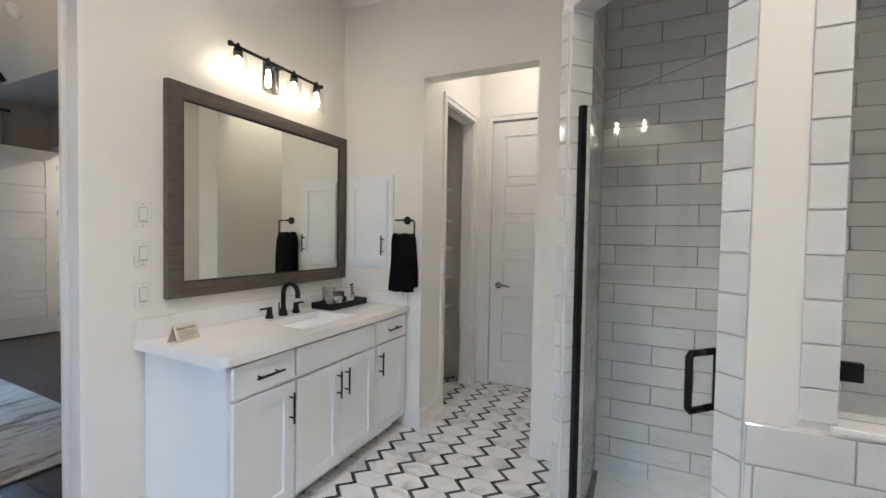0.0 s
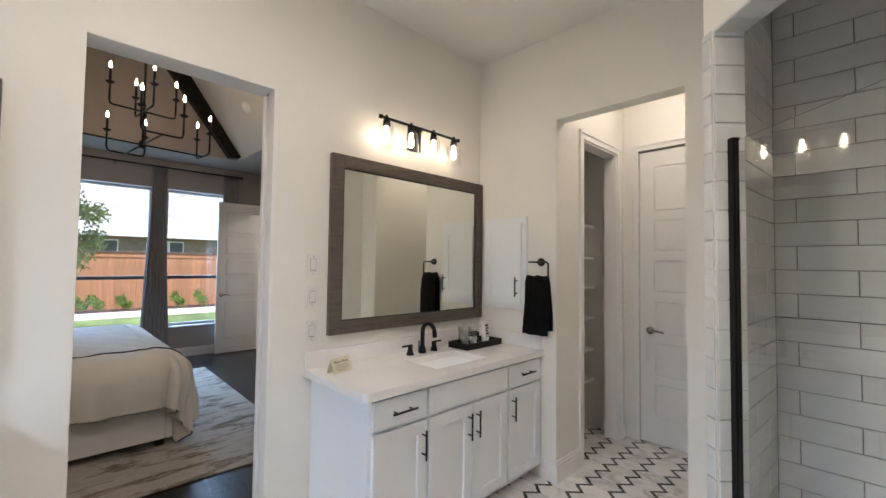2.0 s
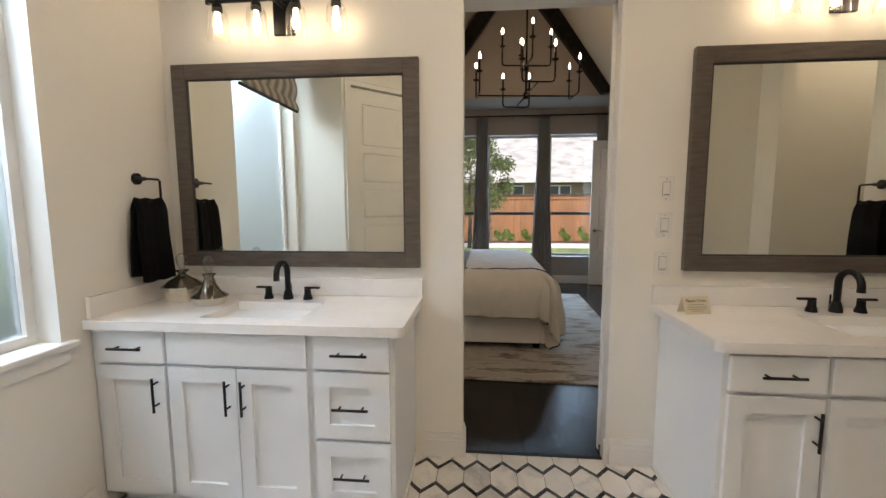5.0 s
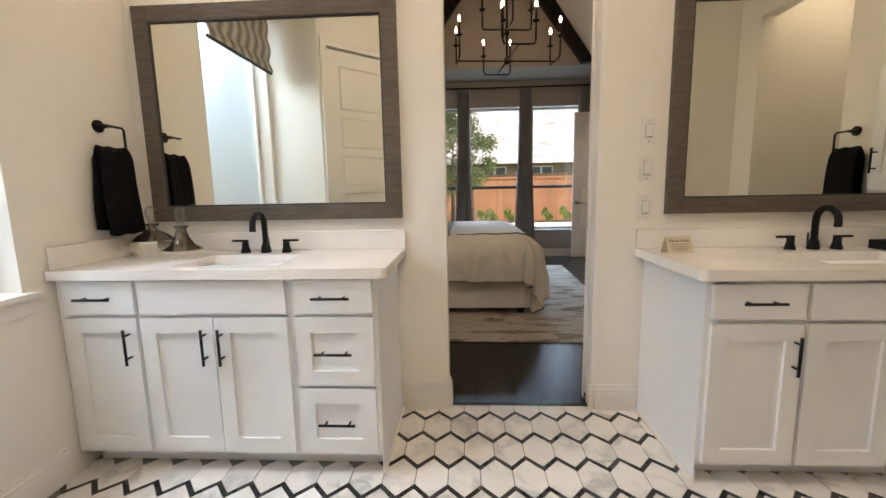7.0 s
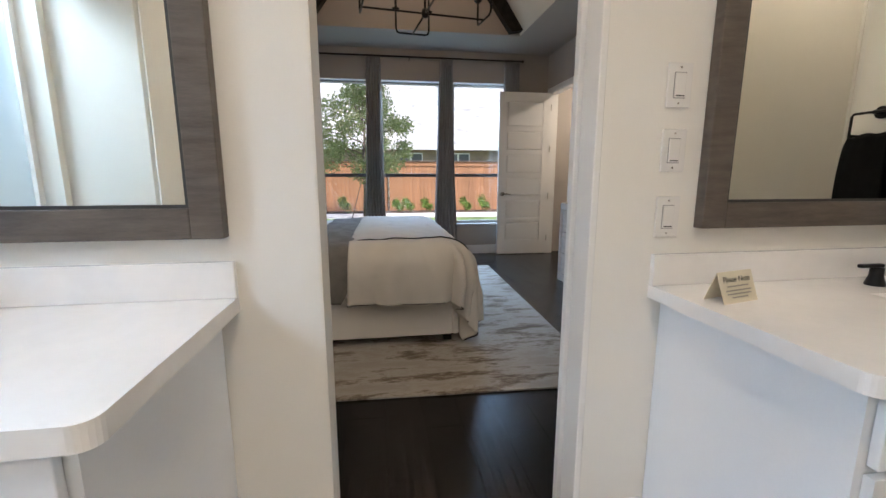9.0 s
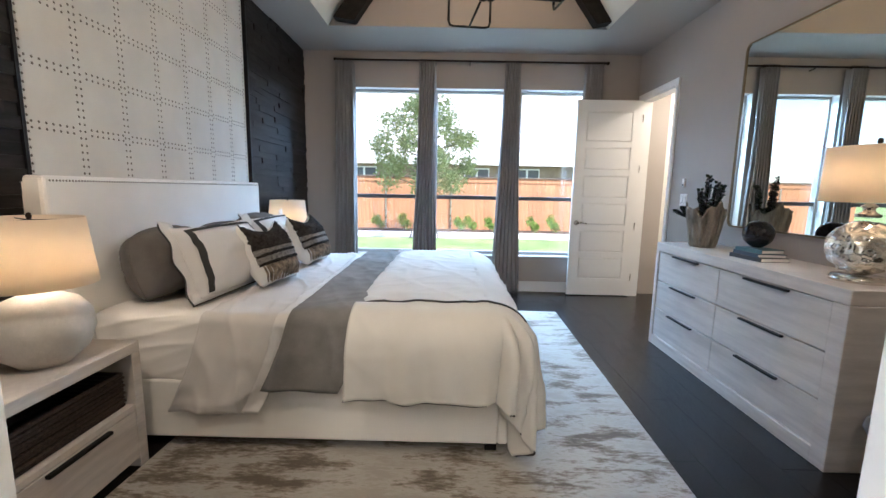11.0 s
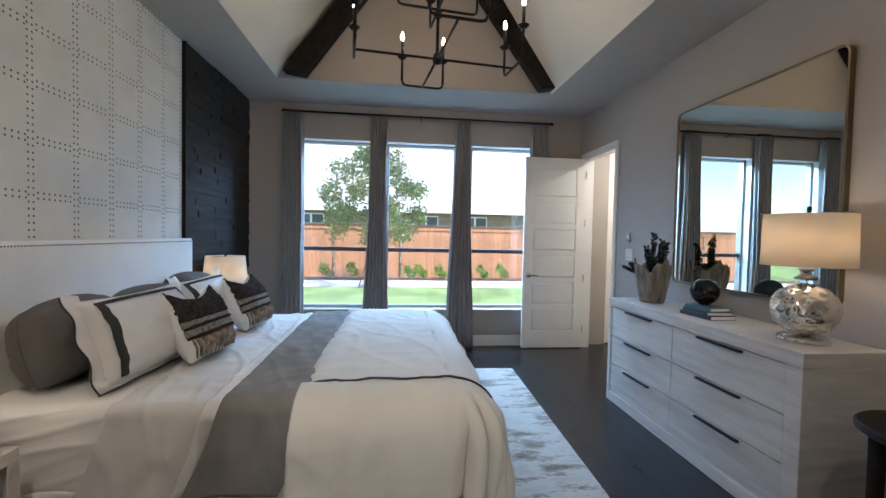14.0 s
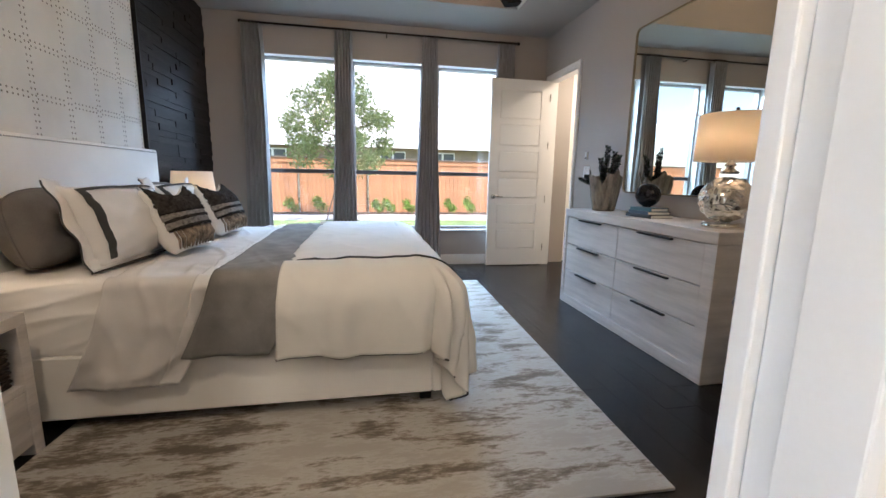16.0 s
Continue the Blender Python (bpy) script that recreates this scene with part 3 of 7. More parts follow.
shade = thing("roman_shade", (-0.92, YL, 2.2), "grey striped roman shade, half raised over the frosted window", "window shade")
STRIPED = mat("striped_shade_cloth", (0.50, 0.46, 0.41), 0.9, vary=0.05, fine=260, bump=0.1)
n_, l_ = STRIPED.node_tree.nodes, STRIPED.node_tree.links
wv, mx = n_.new("ShaderNodeTexWave"), n_.new("ShaderNodeMix")
wv.inputs["Scale"].default_value = 2.6
wv.inputs["Distortion"].default_value = 0.3
mx.data_type, mx.blend_type = "RGBA", "MULTIPLY"
mx.inputs[0].default_value = 0.6
l_.new(n_["Mapping"].outputs[0], wv.inputs["Vector"])
l_.new(n_["Principled BSDF"].inputs["Base Color"].links[0].from_socket, mx.inputs[6])
l_.new(wv.outputs[0], mx.inputs[7])
l_.new(mx.outputs[2], n_["Principled BSDF"].inputs["Base Color"])
bm = sheet(B(), 24, 16, lambda u, v: (-1.37 + 0.89 * u, YL + 0.03 + 0.035 * abs(math.sin(v * math.pi * 2.5)) * (0.3 + 0.7 * v), 2.66 - 0.46 * v))
thick(part("cloth", bm, STRIPED, shade, smooth=True), 0.006)
part("bottom_rod", tube(B(), [(-1.37, YL + 0.05, 2.195), (-0.48, YL + 0.05, 2.195)], 0.012), STRIPE, shade, "dark bottom band")
part("head_rail", bx(-1.37, -0.48, YL + 0.002, YL + 0.028, 2.64, 2.69), TRIM, shade)


# ---- recessed ceiling lights ----


def downlight(x, y, z, power, label, colour=WARM):
    e = thing("recessed_light", (x, y, z), label, "ceiling light", "recessed lights")
    part("trim_ring", lathe(B(), [(0.055, z - 0.001), (0.058, z - 0.008), (0.082, z - 0.006), (0.085, z - 0.001)], x, y, 28), PLASTIC, e, smooth=True)
    part("lens", lathe(B(), [(0.0, z - 0.003), (0.054, z - 0.003)], x, y, 28), LENS, e, "glowing lens")
    lamp("recessed_light_beam", "AREA", look((x, y, z - 0.012), (x, y + 0.001, 0)), power, colour, 0.1, 0.1)


LENS = glow("downlight_lens", (1.0, 0.84, 0.64), 8)
downlight(-0.75, 0.45, CB, 13, "lit recessed ceiling light over the bathroom floor")
downlight(0.75, 0.55, CB, 8, "lit recessed ceiling light over the bathroom floor")
downlight(-0.85, 3.22, CB, 4, "lit recessed ceiling light in the alcove")
downlight(-6.5, 3.7, 2.75, 13, "lit recessed ceiling light in the hall")
# two unseen fill lights, added to warm the near side of bed and rug
downlight(-2.47, -0.45, CR, 7.5, "unseen recessed fill light added in the bedroom border", AMBER)
downlight(-2.47, 1.9, CR, 3.5, "unseen recessed fill light added in the bedroom border", AMBER)

# ---- bathroom: vanities ----
CT = 0.873   # counter top beside the alcove; the one by the window stands a little higher
CTL = 0.888


def bar_pull(parent, p, vertical, length, out, name="pull"):
    """A black bar handle on two posts; p: its middle on the face; out: unit vector off the face."""
    p, out = Vector(p), Vector(out)
    along = Vector((0, 0, 1)) if vertical else Vector((-out.y, out.x, 0))
    bm = tube(B(), [p + out * 0.032 - along * length / 2, p + out * 0.032 + along * length / 2], 0.0055, 10)
    for s in (-1, 1):
        q = p + along * s * length * 0.32
        tube(bm, [q, q + out * 0.032], 0.0045, 8)
    return part(name, bm, BLACK, parent, "matte black bar pull", True)


def shaker(name, parent, FX, y0, y1, z0, z1, recess=True, rail=0.062):
    bm = B()
    if recess:
        for q in ((y0, y0 + rail, z0, z1), (y1 - rail, y1, z0, z1), (y0 + rail, y1 - rail, z0, z0 + rail), (y0 + rail, y1 - rail, z1 - rail, z1)):
            box(bm, FX - 0.019, FX, q[0], q[1], q[2], q[3])
        bmesh.ops.remove_doubles(bm, verts=bm.verts, dist=0.0003)
        box(bm, FX - 0.018, FX - 0.0125, y0 + rail, y1 - rail, z0 + rail, z1 - rail)
    else:
        box(bm, FX - 0.019, FX, y0, y1, z0, z1, 0.0025)
    return part(name, bm, CABINET, parent)


def vanity_cabinet(y0, y1, end_y, layout, label, FX, CT):
    """layout: rows of kind, y, y, z, z, handle."""
    e = thing("vanity_cabinet", (XW, (y0 + y1) / 2, 0), label, "cabinet", "bathroom vanities")
    xf = FX - 0.021
    part("carcass", bx(XW + 0.002, xf - 0.0205, y0, y1, 0.10, CT - 0.042), CABINET, e)
    part("face_frame", bx(xf - 0.02, xf, y0, y1, 0.085, CT - 0.042), CABINET, e)
    part("toe_kick", bx(XW + 0.002, xf - 0.075, y0 + 0.02, y1 - 0.02, 0.0, 0.0995), CABINET, e)
    s = 1 if end_y > (y0 + y1) / 2 else -1
    part("end_panel", bx(XW + 0.017, xf + 0.001, end_y, end_y + s * 0.006, 0.0, CT - 0.042), CABINET, e)
    part("shoe_moulding", bx(XW + 0.017, xf + 0.001, end_y + s * 0.0065, end_y + s * 0.016, 0.0, 0.02, 0.003), TRIM, e)
    for kind, a, b, z0, z1, handle in layout:
        f = shaker("door" if kind == "door" else ("drawer_front" if kind != "panel" else "false_front"), e, FX, a, b, z0, z1, kind in ("door", "deep"))
        if handle == "h":
            bar_pull(f, (FX if kind != "deep" else FX, (a + b) / 2, (z0 + z1) / 2), False, 0.15, (1, 0, 0))
        elif handle:
            yy = a + 0.032 if handle == "a" else b - 0.032
            bar_pull(f, (FX, yy, z1 - 0.115), True, 0.15, (1, 0, 0))
    return e


DZ0, DZ1, HZ0, HZ1 = 0.095, 0.662, 0.680, 0.818
vanity_cabinet(1.172, YA - 0.003, 1.172, (
    ("drawer", 1.186, 1.520, HZ0, HZ1, "h"), ("panel", 1.537, 2.203, HZ0, HZ1, ""), ("drawer", 2.220, 2.582, HZ0, HZ1, "h"),
    ("door", 1.186, 1.520, DZ0, DZ1, "b"), ("door", 1.537, 1.868, DZ0, DZ1, "b"), ("door", 1.873, 2.203, DZ0, DZ1, "a"), ("door", 2.220, 2.582, DZ0, DZ1, "a")),
    "white shaker vanity cabinet with black pulls beside the alcove", -1.465, CT)
DZ0, DZ1, HZ0, HZ1 = 0.105, 0.688, 0.702, 0.842
vanity_cabinet(YL + 0.003, -0.090, -0.090, (
    ("drawer", -1.378, -1.078, HZ0, HZ1, "h"), ("panel", -1.060, -0.450, HZ0, HZ1, ""), ("drawer", -0.418, -0.102, HZ0, HZ1, "h"),
    ("door", -1.378, -1.078, DZ0, DZ1, "b"), ("door", -1.060, -0.757, DZ0, DZ1, "b"), ("door", -0.752, -0.450, DZ0, DZ1, "a"),
    ("deep", -0.418, -0.102, 0.402, 0.688, "h"), ("deep", -0.418, -0.102, DZ0, 0.386, "h")),
    "white shaker vanity cabinet with three drawers under the window corner", -1.488, CTL)


def vanity_top(y0, y1, free, sy, label, CT, x1):
    """free: +1 or -1, the open end; sy: the sink's middle."""
    e = thing("countertop", (XW, (y0 + y1) / 2, CT), label, "countertop", "vanity tops")
    x0 = XW + 0.002
    sx0, sx1, s0, s1 = -1.86, -1.56, sy - 0.225, sy + 0.225
    bm = B()
    out = [(x0, y0), (x1, y0), (x1, y1), (x0, y1)]
    r = 0.03
    c = (x1 - r, (y1 if free > 0 else y0) - free * r)
    arc = [(c[0] + r * math.sin(a), c[1] + free * r * math.cos(a)) for a in (i * math.pi / 12 for i in range(7))]
    # slab in four pieces round the sink, one with the rounded corner
    slab(bm, [(x0, y0), (sx0, y0), (sx0, y1), (x0, y1)], CT - 0.04, CT)
    slab(bm, [(sx0, y0), (sx1, y0), (sx1, s0), (sx0, s0)], CT - 0.04, CT)
    slab(bm, [(sx0, s1), (sx1, s1), (sx1, y1), (sx0, y1)], CT - 0.04, CT)
    if free > 0:
        slab(bm, [(sx1, y0), (x1, y0)] + arc[::-1] + [(sx1, y1)], CT - 0.04, CT)
    else:
        slab(bm, [(sx1, y1), (x1, y1)] + arc[::-1] + [(sx1, y0)], CT - 0.04, CT)
    part("slab", bm, QUARTZ, e)
    bm = box(B(), x0, x0 + 0.02, y0, y1, CT + 0.0005, CT + 0.095, 0.002)
    part("backsplash", bm, QUARTZ, e)
    wy = y1 if free < 0 else y0
    bm = box(B(), x0 + 0.021, x1 - 0.02, wy + free * 0.001, wy + free * 0.02, CT + 0.0005, CT + 0.095, 0.002)
    part("sidesplash", bm, QUARTZ, e)
    sk = B()
    for q in ((sx0 - 0.012, sx0, s0 - 0.012, s1 + 0.012), (sx1, sx1 + 0.012, s0 - 0.012, s1 + 0.012), (sx0, sx1, s0 - 0.012, s0), (sx0, sx1, s1, s1 + 0.012)):
        box(sk, q[0], q[1], q[2], q[3], CT - 0.17, CT - 0.0405)
    box(sk, sx0, sx1, s0, s1, CT - 0.17, CT - 0.155)
    sink = part("sink", sk, CERAMIC, e, "white undermount sink")
    part("drain", lathe(B(), [(0.0, CT - 0.154), (0.02, CT - 0.152), (0.024, CT - 0.1545)], (sx0 + sx1) / 2, sy, 16), BLACK, sink, "black drain", True)
    return e


vanity_top(1.125, YA - 0.002, -1, 1.90, "white quartz vanity top with an undermount sink beside the alcove", CT, -1.446)
vanity_top(YL + 0.002, -0.040, 1, -0.73, "white quartz vanity top with an undermount sink by the window", CTL, -1.472)


def faucet(y, CT):
    e = thing("faucet", (-1.935, y, CT), "matte black widespread faucet behind the sink", "faucet", "vanity faucets")
    x = -1.935
    bm = lathe(B(), [(0.026, CT), (0.026, CT + 0.008), (0.021, CT + 0.035), (0.0155, CT + 0.05)], x, y, 20)
    pts = [(x, y, CT + 0.045), (x, y, CT + 0.14)] + [(x + 0.058 - 0.058 * math.cos(a), y, CT + 0.14 + 0.058 * math.sin(a)) for a in (i * math.pi / 10 for i in range(1, 11))] + [(x + 0.117, y, CT + 0.115)]
    tube(bm, pts, [0.0145] * (len(pts) - 1) + [0.0155], 14)
    part("spout", bm, BLACK, e, smooth=True)
    part("lift_rod", tube(B(), [(x - 0.035, y, CT), (x - 0.035, y, CT + 0.075)], 0.004, 8), BLACK, e)
    for s in (-1, 1):
        yy = y + s * 0.105
        bm = lathe(B(), [(0.024, CT), (0.024, CT + 0.006), (0.017, CT + 0.03), (0.016, CT + 0.055), (0.0, CT + 0.055)], x, yy, 18)
        part("handle_base", bm, BLACK, e, smooth=True)
        part("handle_lever", box(B(), x - 0.008, x + 0.008, min(yy - s * 0.016, yy + s * 0.065), max(yy - s * 0.016, yy + s * 0.065), CT + 0.055, CT + 0.066, 0.003), BLACK, e)
    return e


faucet(1.90, CT), faucet(-0.73, CTL)


def framed_mirror(y0, y1, label):
    e = thing("vanity_mirror", (XW, (y0 + y1) / 2, 1.045), label, "mirror", "vanity mirrors")
    z0, z1, w = 1.045, 2.098, 0.075
    bm = B()
    for q in ((y0, y0 + w, z0, z1), (y1 - w, y1, z0, z1), (y0 + w, y1 - w, z0, z0 + w), (y0 + w, y1 - w, z1 - w, z1)):
        box(bm, XW + 0.002, -2.007, q[0], q[1], q[2], q[3], 0.003)
    part("frame", bm, FRAME, e, "weathered grey-brown wood frame")
    bm = B()
    v = 0.008
    for q in ((y0 + w, y0 + w + v, z0 + w, z1 - w), (y1 - w - v, y1 - w, z0 + w, z1 - w), (y0 + w + v, y1 - w - v, z0 + w, z0 + w + v), (y0 + w + v, y1 - w - v, z1 - w - v, z1 - w)):
        box(bm, XW + 0.002, -2.014, q[0], q[1], q[2], q[3])
    part("inner_edge", bm, STRIPE, e, "dark inner edge")
    part("glass", bx(XW + 0.003, -2.020, y0 + w + 0.0085, y1 - w - 0.0085, z0 + w + 0.0085, z1 - w - 0.0085), MIRROR, e, "mirror glass")
    return e


framed_mirror(1.255, 2.590, "large mirror in a grey wood frame above the vanity")
framed_mirror(-1.352, -0.050, "large mirror in a grey wood frame by the towel ring")

JAR = bpy.data.materials.new("clear_thin_glass")
JAR.use_nodes = True
n_, l_ = JAR.node_tree.nodes, JAR.node_tree.links
tb, gb, fb, xb, pw = n_.new("ShaderNodeBsdfTransparent"), n_.new("ShaderNodeBsdfGlossy"), n_.new("ShaderNodeLayerWeight"), n_.new("ShaderNodeMixShader"), n_.new("ShaderNodeMath")
tb.inputs[0].default_value = (0.97, 0.97, 0.96, 1)
gb.inputs["Roughness"].default_value = 0.03
fb.inputs[0].default_value = 0.35
pw.operation = "MULTIPLY_ADD"
pw.inputs[1].default_value, pw.inputs[2].default_value = 0.5, 0.03
l_.new(fb.outputs["Facing"], pw.inputs[0])
l_.new(pw.outputs[0], xb.inputs[0])
l_.new(tb.outputs[0], xb.inputs[1])
l_.new(gb.outputs[0], xb.inputs[2])
l_.new(xb.outputs[0], n_["Material Output"].inputs[0])


def vanity_light(y, label):
    e = thing("vanity_light", (XW, y, 2.33), label, "wall lamp", "vanity lights")
    x, z = -1.945, 2.365
    part("backplate", bx(XW + 0.002, XW + 0.022, y - 0.055, y + 0.055, 2.23, 2.40, 0.003), BLACK, e)
    bm = tube(B(), [(XW + 0.02, y, z), (x, y, z)], 0.012, 10)
    tube(bm, [(x, y - 0.345, z), (x, y + 0.345, z)], 0.009, 12)
    for s in (-1, 1):
        lathe(bm, [(0.0, z - 0.014), (0.014, z - 0.01), (0.014, z + 0.01), (0.0, z + 0.014)], x, y + s * 0.345, 12)
    part("bar", bm, BLACK, e, smooth=False)
    for k in range(4):
        yy = y - 0.30 + 0.20 * k
        bm = lathe(B(), [(0.008, z + 0.018), (0.010, z), (0.022, z - 0.012), (0.025, z - 0.045), (0.020, z - 0.05), (0.0, z - 0.05)], x, yy, 20)
        part("socket", bm, BLACK, e, smooth=True)
        bm = lathe(B(), [(0.0335, z - 0.035), (0.046, z - 0.06), (0.052, z - 0.185)], x, yy, 24)
        jar = part("glass_shade", bm, JAR, e, "clear glass jar shade", True)
        jar.visible_shadow = False
        prof = [(0.0, z - 0.145), (0.011, z - 0.141), (0.019, z - 0.122), (0.018, z - 0.103), (0.011, z - 0.075), (0.011, z - 0.052)]
        part("bulb", lathe(B(), prof, x, yy, 16), BULB, e, "glowing warm bulb", True)
    return e


vanity_light(1.885, "black four-light vanity fixture with clear jars, lit"), vanity_light(-0.735, "black four-light vanity fixture with clear jars, lit")
for yy, power in ((1.885, 5.0), (-0.735, 3.8)):
    for k in range(4):
        lamp("vanity_bulb_light", "POINT", pose(-1.945, yy - 0.30 + 0.20 * k, 2.245), power, VANITYGLOW, 0.014)


GAPSHADE = mat("painted_switch_gap_shade", (0.30, 0.29, 0.28), 0.7, vary=0.02, bump=0)


def switch_plate(x, y, z, out, label, wide=0.075):
    e = thing("light_switch", (x, y, z), label, "switch", "wall switches")
    o = Vector(out)
    t = Vector((-o.y, o.x, 0))
    m = Matrix(((t.x, o.x, 0, x), (t.y, o.y, 0, y), (0, 0, 1, z), (0, 0, 0, 1)))
    bm = box(B(), -wide / 2, wide / 2, 0.0, 0.006, -0.06, 0.06, 0.002)
    bmesh.ops.transform(bm, matrix=m, verts=bm.verts)
    part("plate", bm, PLASTIC, e)
    for k in range(max(1, round(wide / 0.06))):
        c = (k - (max(1, round(wide / 0.06)) - 1) / 2) * 0.046
        bm = box(B(), c - 0.0165, c + 0.0165, 0.0061, 0.010, -0.033, 0.033, 0.0015)
        bmesh.ops.transform(bm, matrix=m, verts=bm.verts)
        part("rocker", bm, PLASTIC, e)
        # grey sheet on the plate: the shadow line round the rocker, put in as colour
        bm = box(B(), c - 0.0185, c + 0.0185, 0.0061, 0.0066, -0.035, 0.035)
        bmesh.ops.transform(bm, matrix=m, verts=bm.verts)
        part("gap", bm, GAPSHADE, e, "thin grey sheet painting the shadow round the rocker")
        bm = box(B(), c - 0.013, c + 0.013, 0.0101, 0.0108, -0.0295, -0.0265)
        bmesh.ops.transform(bm, matrix=m, verts=bm.verts)
        part("slot", bm, STRIPE, e, "dark slot in the rocker")
    for zs in (-0.048, 0.048):
        bm = tube(B(), [(0, 0.0061, zs), (0, 0.0072, zs)], 0.0028, 10)
        bmesh.ops.transform(bm, matrix=m, verts=bm.verts)
        part("screw", bm, NICKEL, e, "small plate screw")
    return e


for z in (1.446, 1.268, 1.078):
    switch_plate(XW + 0.0005, 1.165, z, (1, 0, 0), "white rocker switch on the vanity wall")

# wall cabinet, towels
mc = thing("medicine_cabinet", (-1.78, YA, 1.15), "white shaker wall cabinet recessed beside the mirror", "cabinet")
bm = box(B(), -1.985, -1.585, YA - 0.019, YA - 0.001, 1.135, 1.812, 0.003)
part("frame", bm, CABINET, mc)
bm = B()
a, b, c, d, w = -1.955, -1.622, 1.172, 1.768, 0.055
for q in ((a, a + w, c, d), (b - w, b, c, d), (a + w, b - w, c, c + w), (a + w, b - w, d - w, d)):
    box(bm, q[0], q[1], YA - 0.040, YA - 0.020, q[2], q[3])
bmesh.ops.remove_doubles(bm, verts=bm.verts, dist=0.0003)
box(bm, a + w, b - w, YA - 0.030, YA - 0.021, c + w, d - w)
dr = part("door", bm, CABINET, mc)
bar_pull(dr, (-1.648, YA - 0.040, 1.30), True, 0.14, (0, -1, 0))


def towel_ring(wall_y, out, x, z, name_label, turn):
    """A black ring arm on a rosette with a folded black hand towel."""
    e = thing("towel_ring", (x, wall_y, z), name_label, "towel ring", "towel rings")
    y = wall_y
    bm = tube(B(), [(x, y, z), (x, y + out * 0.012, z)], 0.028, 20)
    tube(bm, [(x, y + out * 0.01, z), (x, y + out * 0.05, z)], 0.010, 12)
    part("rosette", bm, BLACK, e)
    yy = y + out * 0.055
    bm = tube(B(), [(x - turn * 0.07, yy, z), (x + turn * 0.075, yy, z), (x + turn * 0.085, yy, z - 0.01), (x + turn * 0.085, yy, z - 0.105), (x + turn * 0.075, yy, z - 0.112), (x - turn * 0.075, yy, z - 0.112)], 0.006, 8)
    part("arm", bm, BLACK, e)
    tw = thing("hand_towel", (x, yy, z - 0.11), "folded black hand towel hanging on the ring", "towel", "hand towels")

    def cloth(u, v):
        s = (v - 0.5) * 2
        fold = 0.004 * math.sin(u * 7 + 1.3) + 0.0012 * math.sin(u * 23)
        ww = 0.088 + 0.012 * abs(s)
        return (x + (u - 0.5) * 2 * ww + 0.004 * math.sin(v * 11), yy + (0.016 + 0.012 * abs(s)) * (1 if s > 0 else -1) * min(1, abs(s) * 8) * out + fold, z - 0.100 - 0.40 * abs(s) * (1 if s > 0 else 0.93) + 0.003 * math.sin(u * 14))

    thick(part("cloth", sheet(B(), 26, 40, cloth), TOWEL, tw, smooth=True), 0.012, 0)
    return e


towel_ring(YA, -1, -1.47, 1.482, "black towel ring beside the wall cabinet", 1)
towel_ring(YL, 1, -1.81, 1.502, "black towel ring beside the mirror by the window", -1)

# ---- things on the vanity tops ----
tray = thing("tray", (-1.86, 2.37, CT), "black rectangular tray on the vanity top", "tray")
bm = B()
tx0, tx1, ty0, ty1 = -1.955, -1.775, 2.165, 2.545
box(bm, tx0, tx1, ty0, ty1, CT, CT + 0.012)
for q in ((tx0, tx0 + 0.01, ty0, ty1), (tx1 - 0.01, tx1, ty0, ty1), (tx0 + 0.01, tx1 - 0.01, ty0, ty0 + 0.01), (tx0 + 0.01, tx1 - 0.01, ty1 - 0.01, ty1)):
    box(bm, q[0], q[1], q[2], q[3], CT + 0.012, CT + 0.042)
part("body", bm, BLACK, tray)


def jar_with_lid(x, y, r, h, label, fill):
    e = thing("apothecary_jar", (x, y, CT + 0.013), label, "jar")
    z = CT + 0.013
    bm = lathe(B(), [(0.0, z), (r, z), (r, z + h), (r * 0.96, z + h), (r * 0.96, z + 0.004), (0.0, z + 0.004)], x, y, 24)
    part("body", bm, JAR, e, smooth=True)
    bm = lathe(B(), [(0.0, z + h + 0.035), (0.011, z + h + 0.03), (0.012, z + h + 0.018), (0.006, z + h + 0.012), (r + 0.003, z + h + 0.006), (r + 0.003, z + h)], x, y, 24)
    part("lid", bm, JAR, e, "clear glass lid", True)
    for k in range(fill):
        a = k * 2.4
        bm = lathe(B(), [(0.0, -0.018), (0.013, -0.013), (0.019, 0.0), (0.013, 0.013), (0.0, 0.018)], 0, 0, 12)
        bmesh.ops.translate(bm, verts=bm.verts, vec=(x + 0.018 * math.cos(a), y + 0.018 * math.sin(a), z + 0.024 + 0.026 * (k // 2)))
        part("cotton_ball", bm, LINEN, e, "white cotton ball", True)
    return e


jar_with_lid(-1.875, 2.245, 0.045, 0.125, "tall clear glass jar of cotton balls on the tray", 8)
jar_with_lid(-1.835, 2.285, 0.030, 0.085, "small clear glass jar of cotton on the tray", 4)
e = thing("candle_jar", (-1.87, 2.345, CT + 0.013), "black candle jar on the tray", "candle")
part("body", lathe(B(), [(0.0, CT + 0.013), (0.034, CT + 0.013), (0.036, CT + 0.10), (0.033, CT + 0.10), (0.031, CT + 0.08), (0.0, CT + 0.08)], -1.87, 2.345, 24), BLACK, e, smooth=True)
part("wax", lathe(B(), [(0.0, CT + 0.0815), (0.0305, CT + 0.081)], -1.87, 2.345, 24), LINEN, e)
e = thing("lotion_tube", (-1.85, 2.445, CT + 0.013), "white lotion tube with black lettering standing on the tray", "tube")
z = CT + 0.013
part("cap", lathe(B(), [(0.0, z), (0.026, z), (0.026, z + 0.03), (0.0, z + 0.03)], -1.85, 2.445, 20), PLASTIC, e, smooth=False)
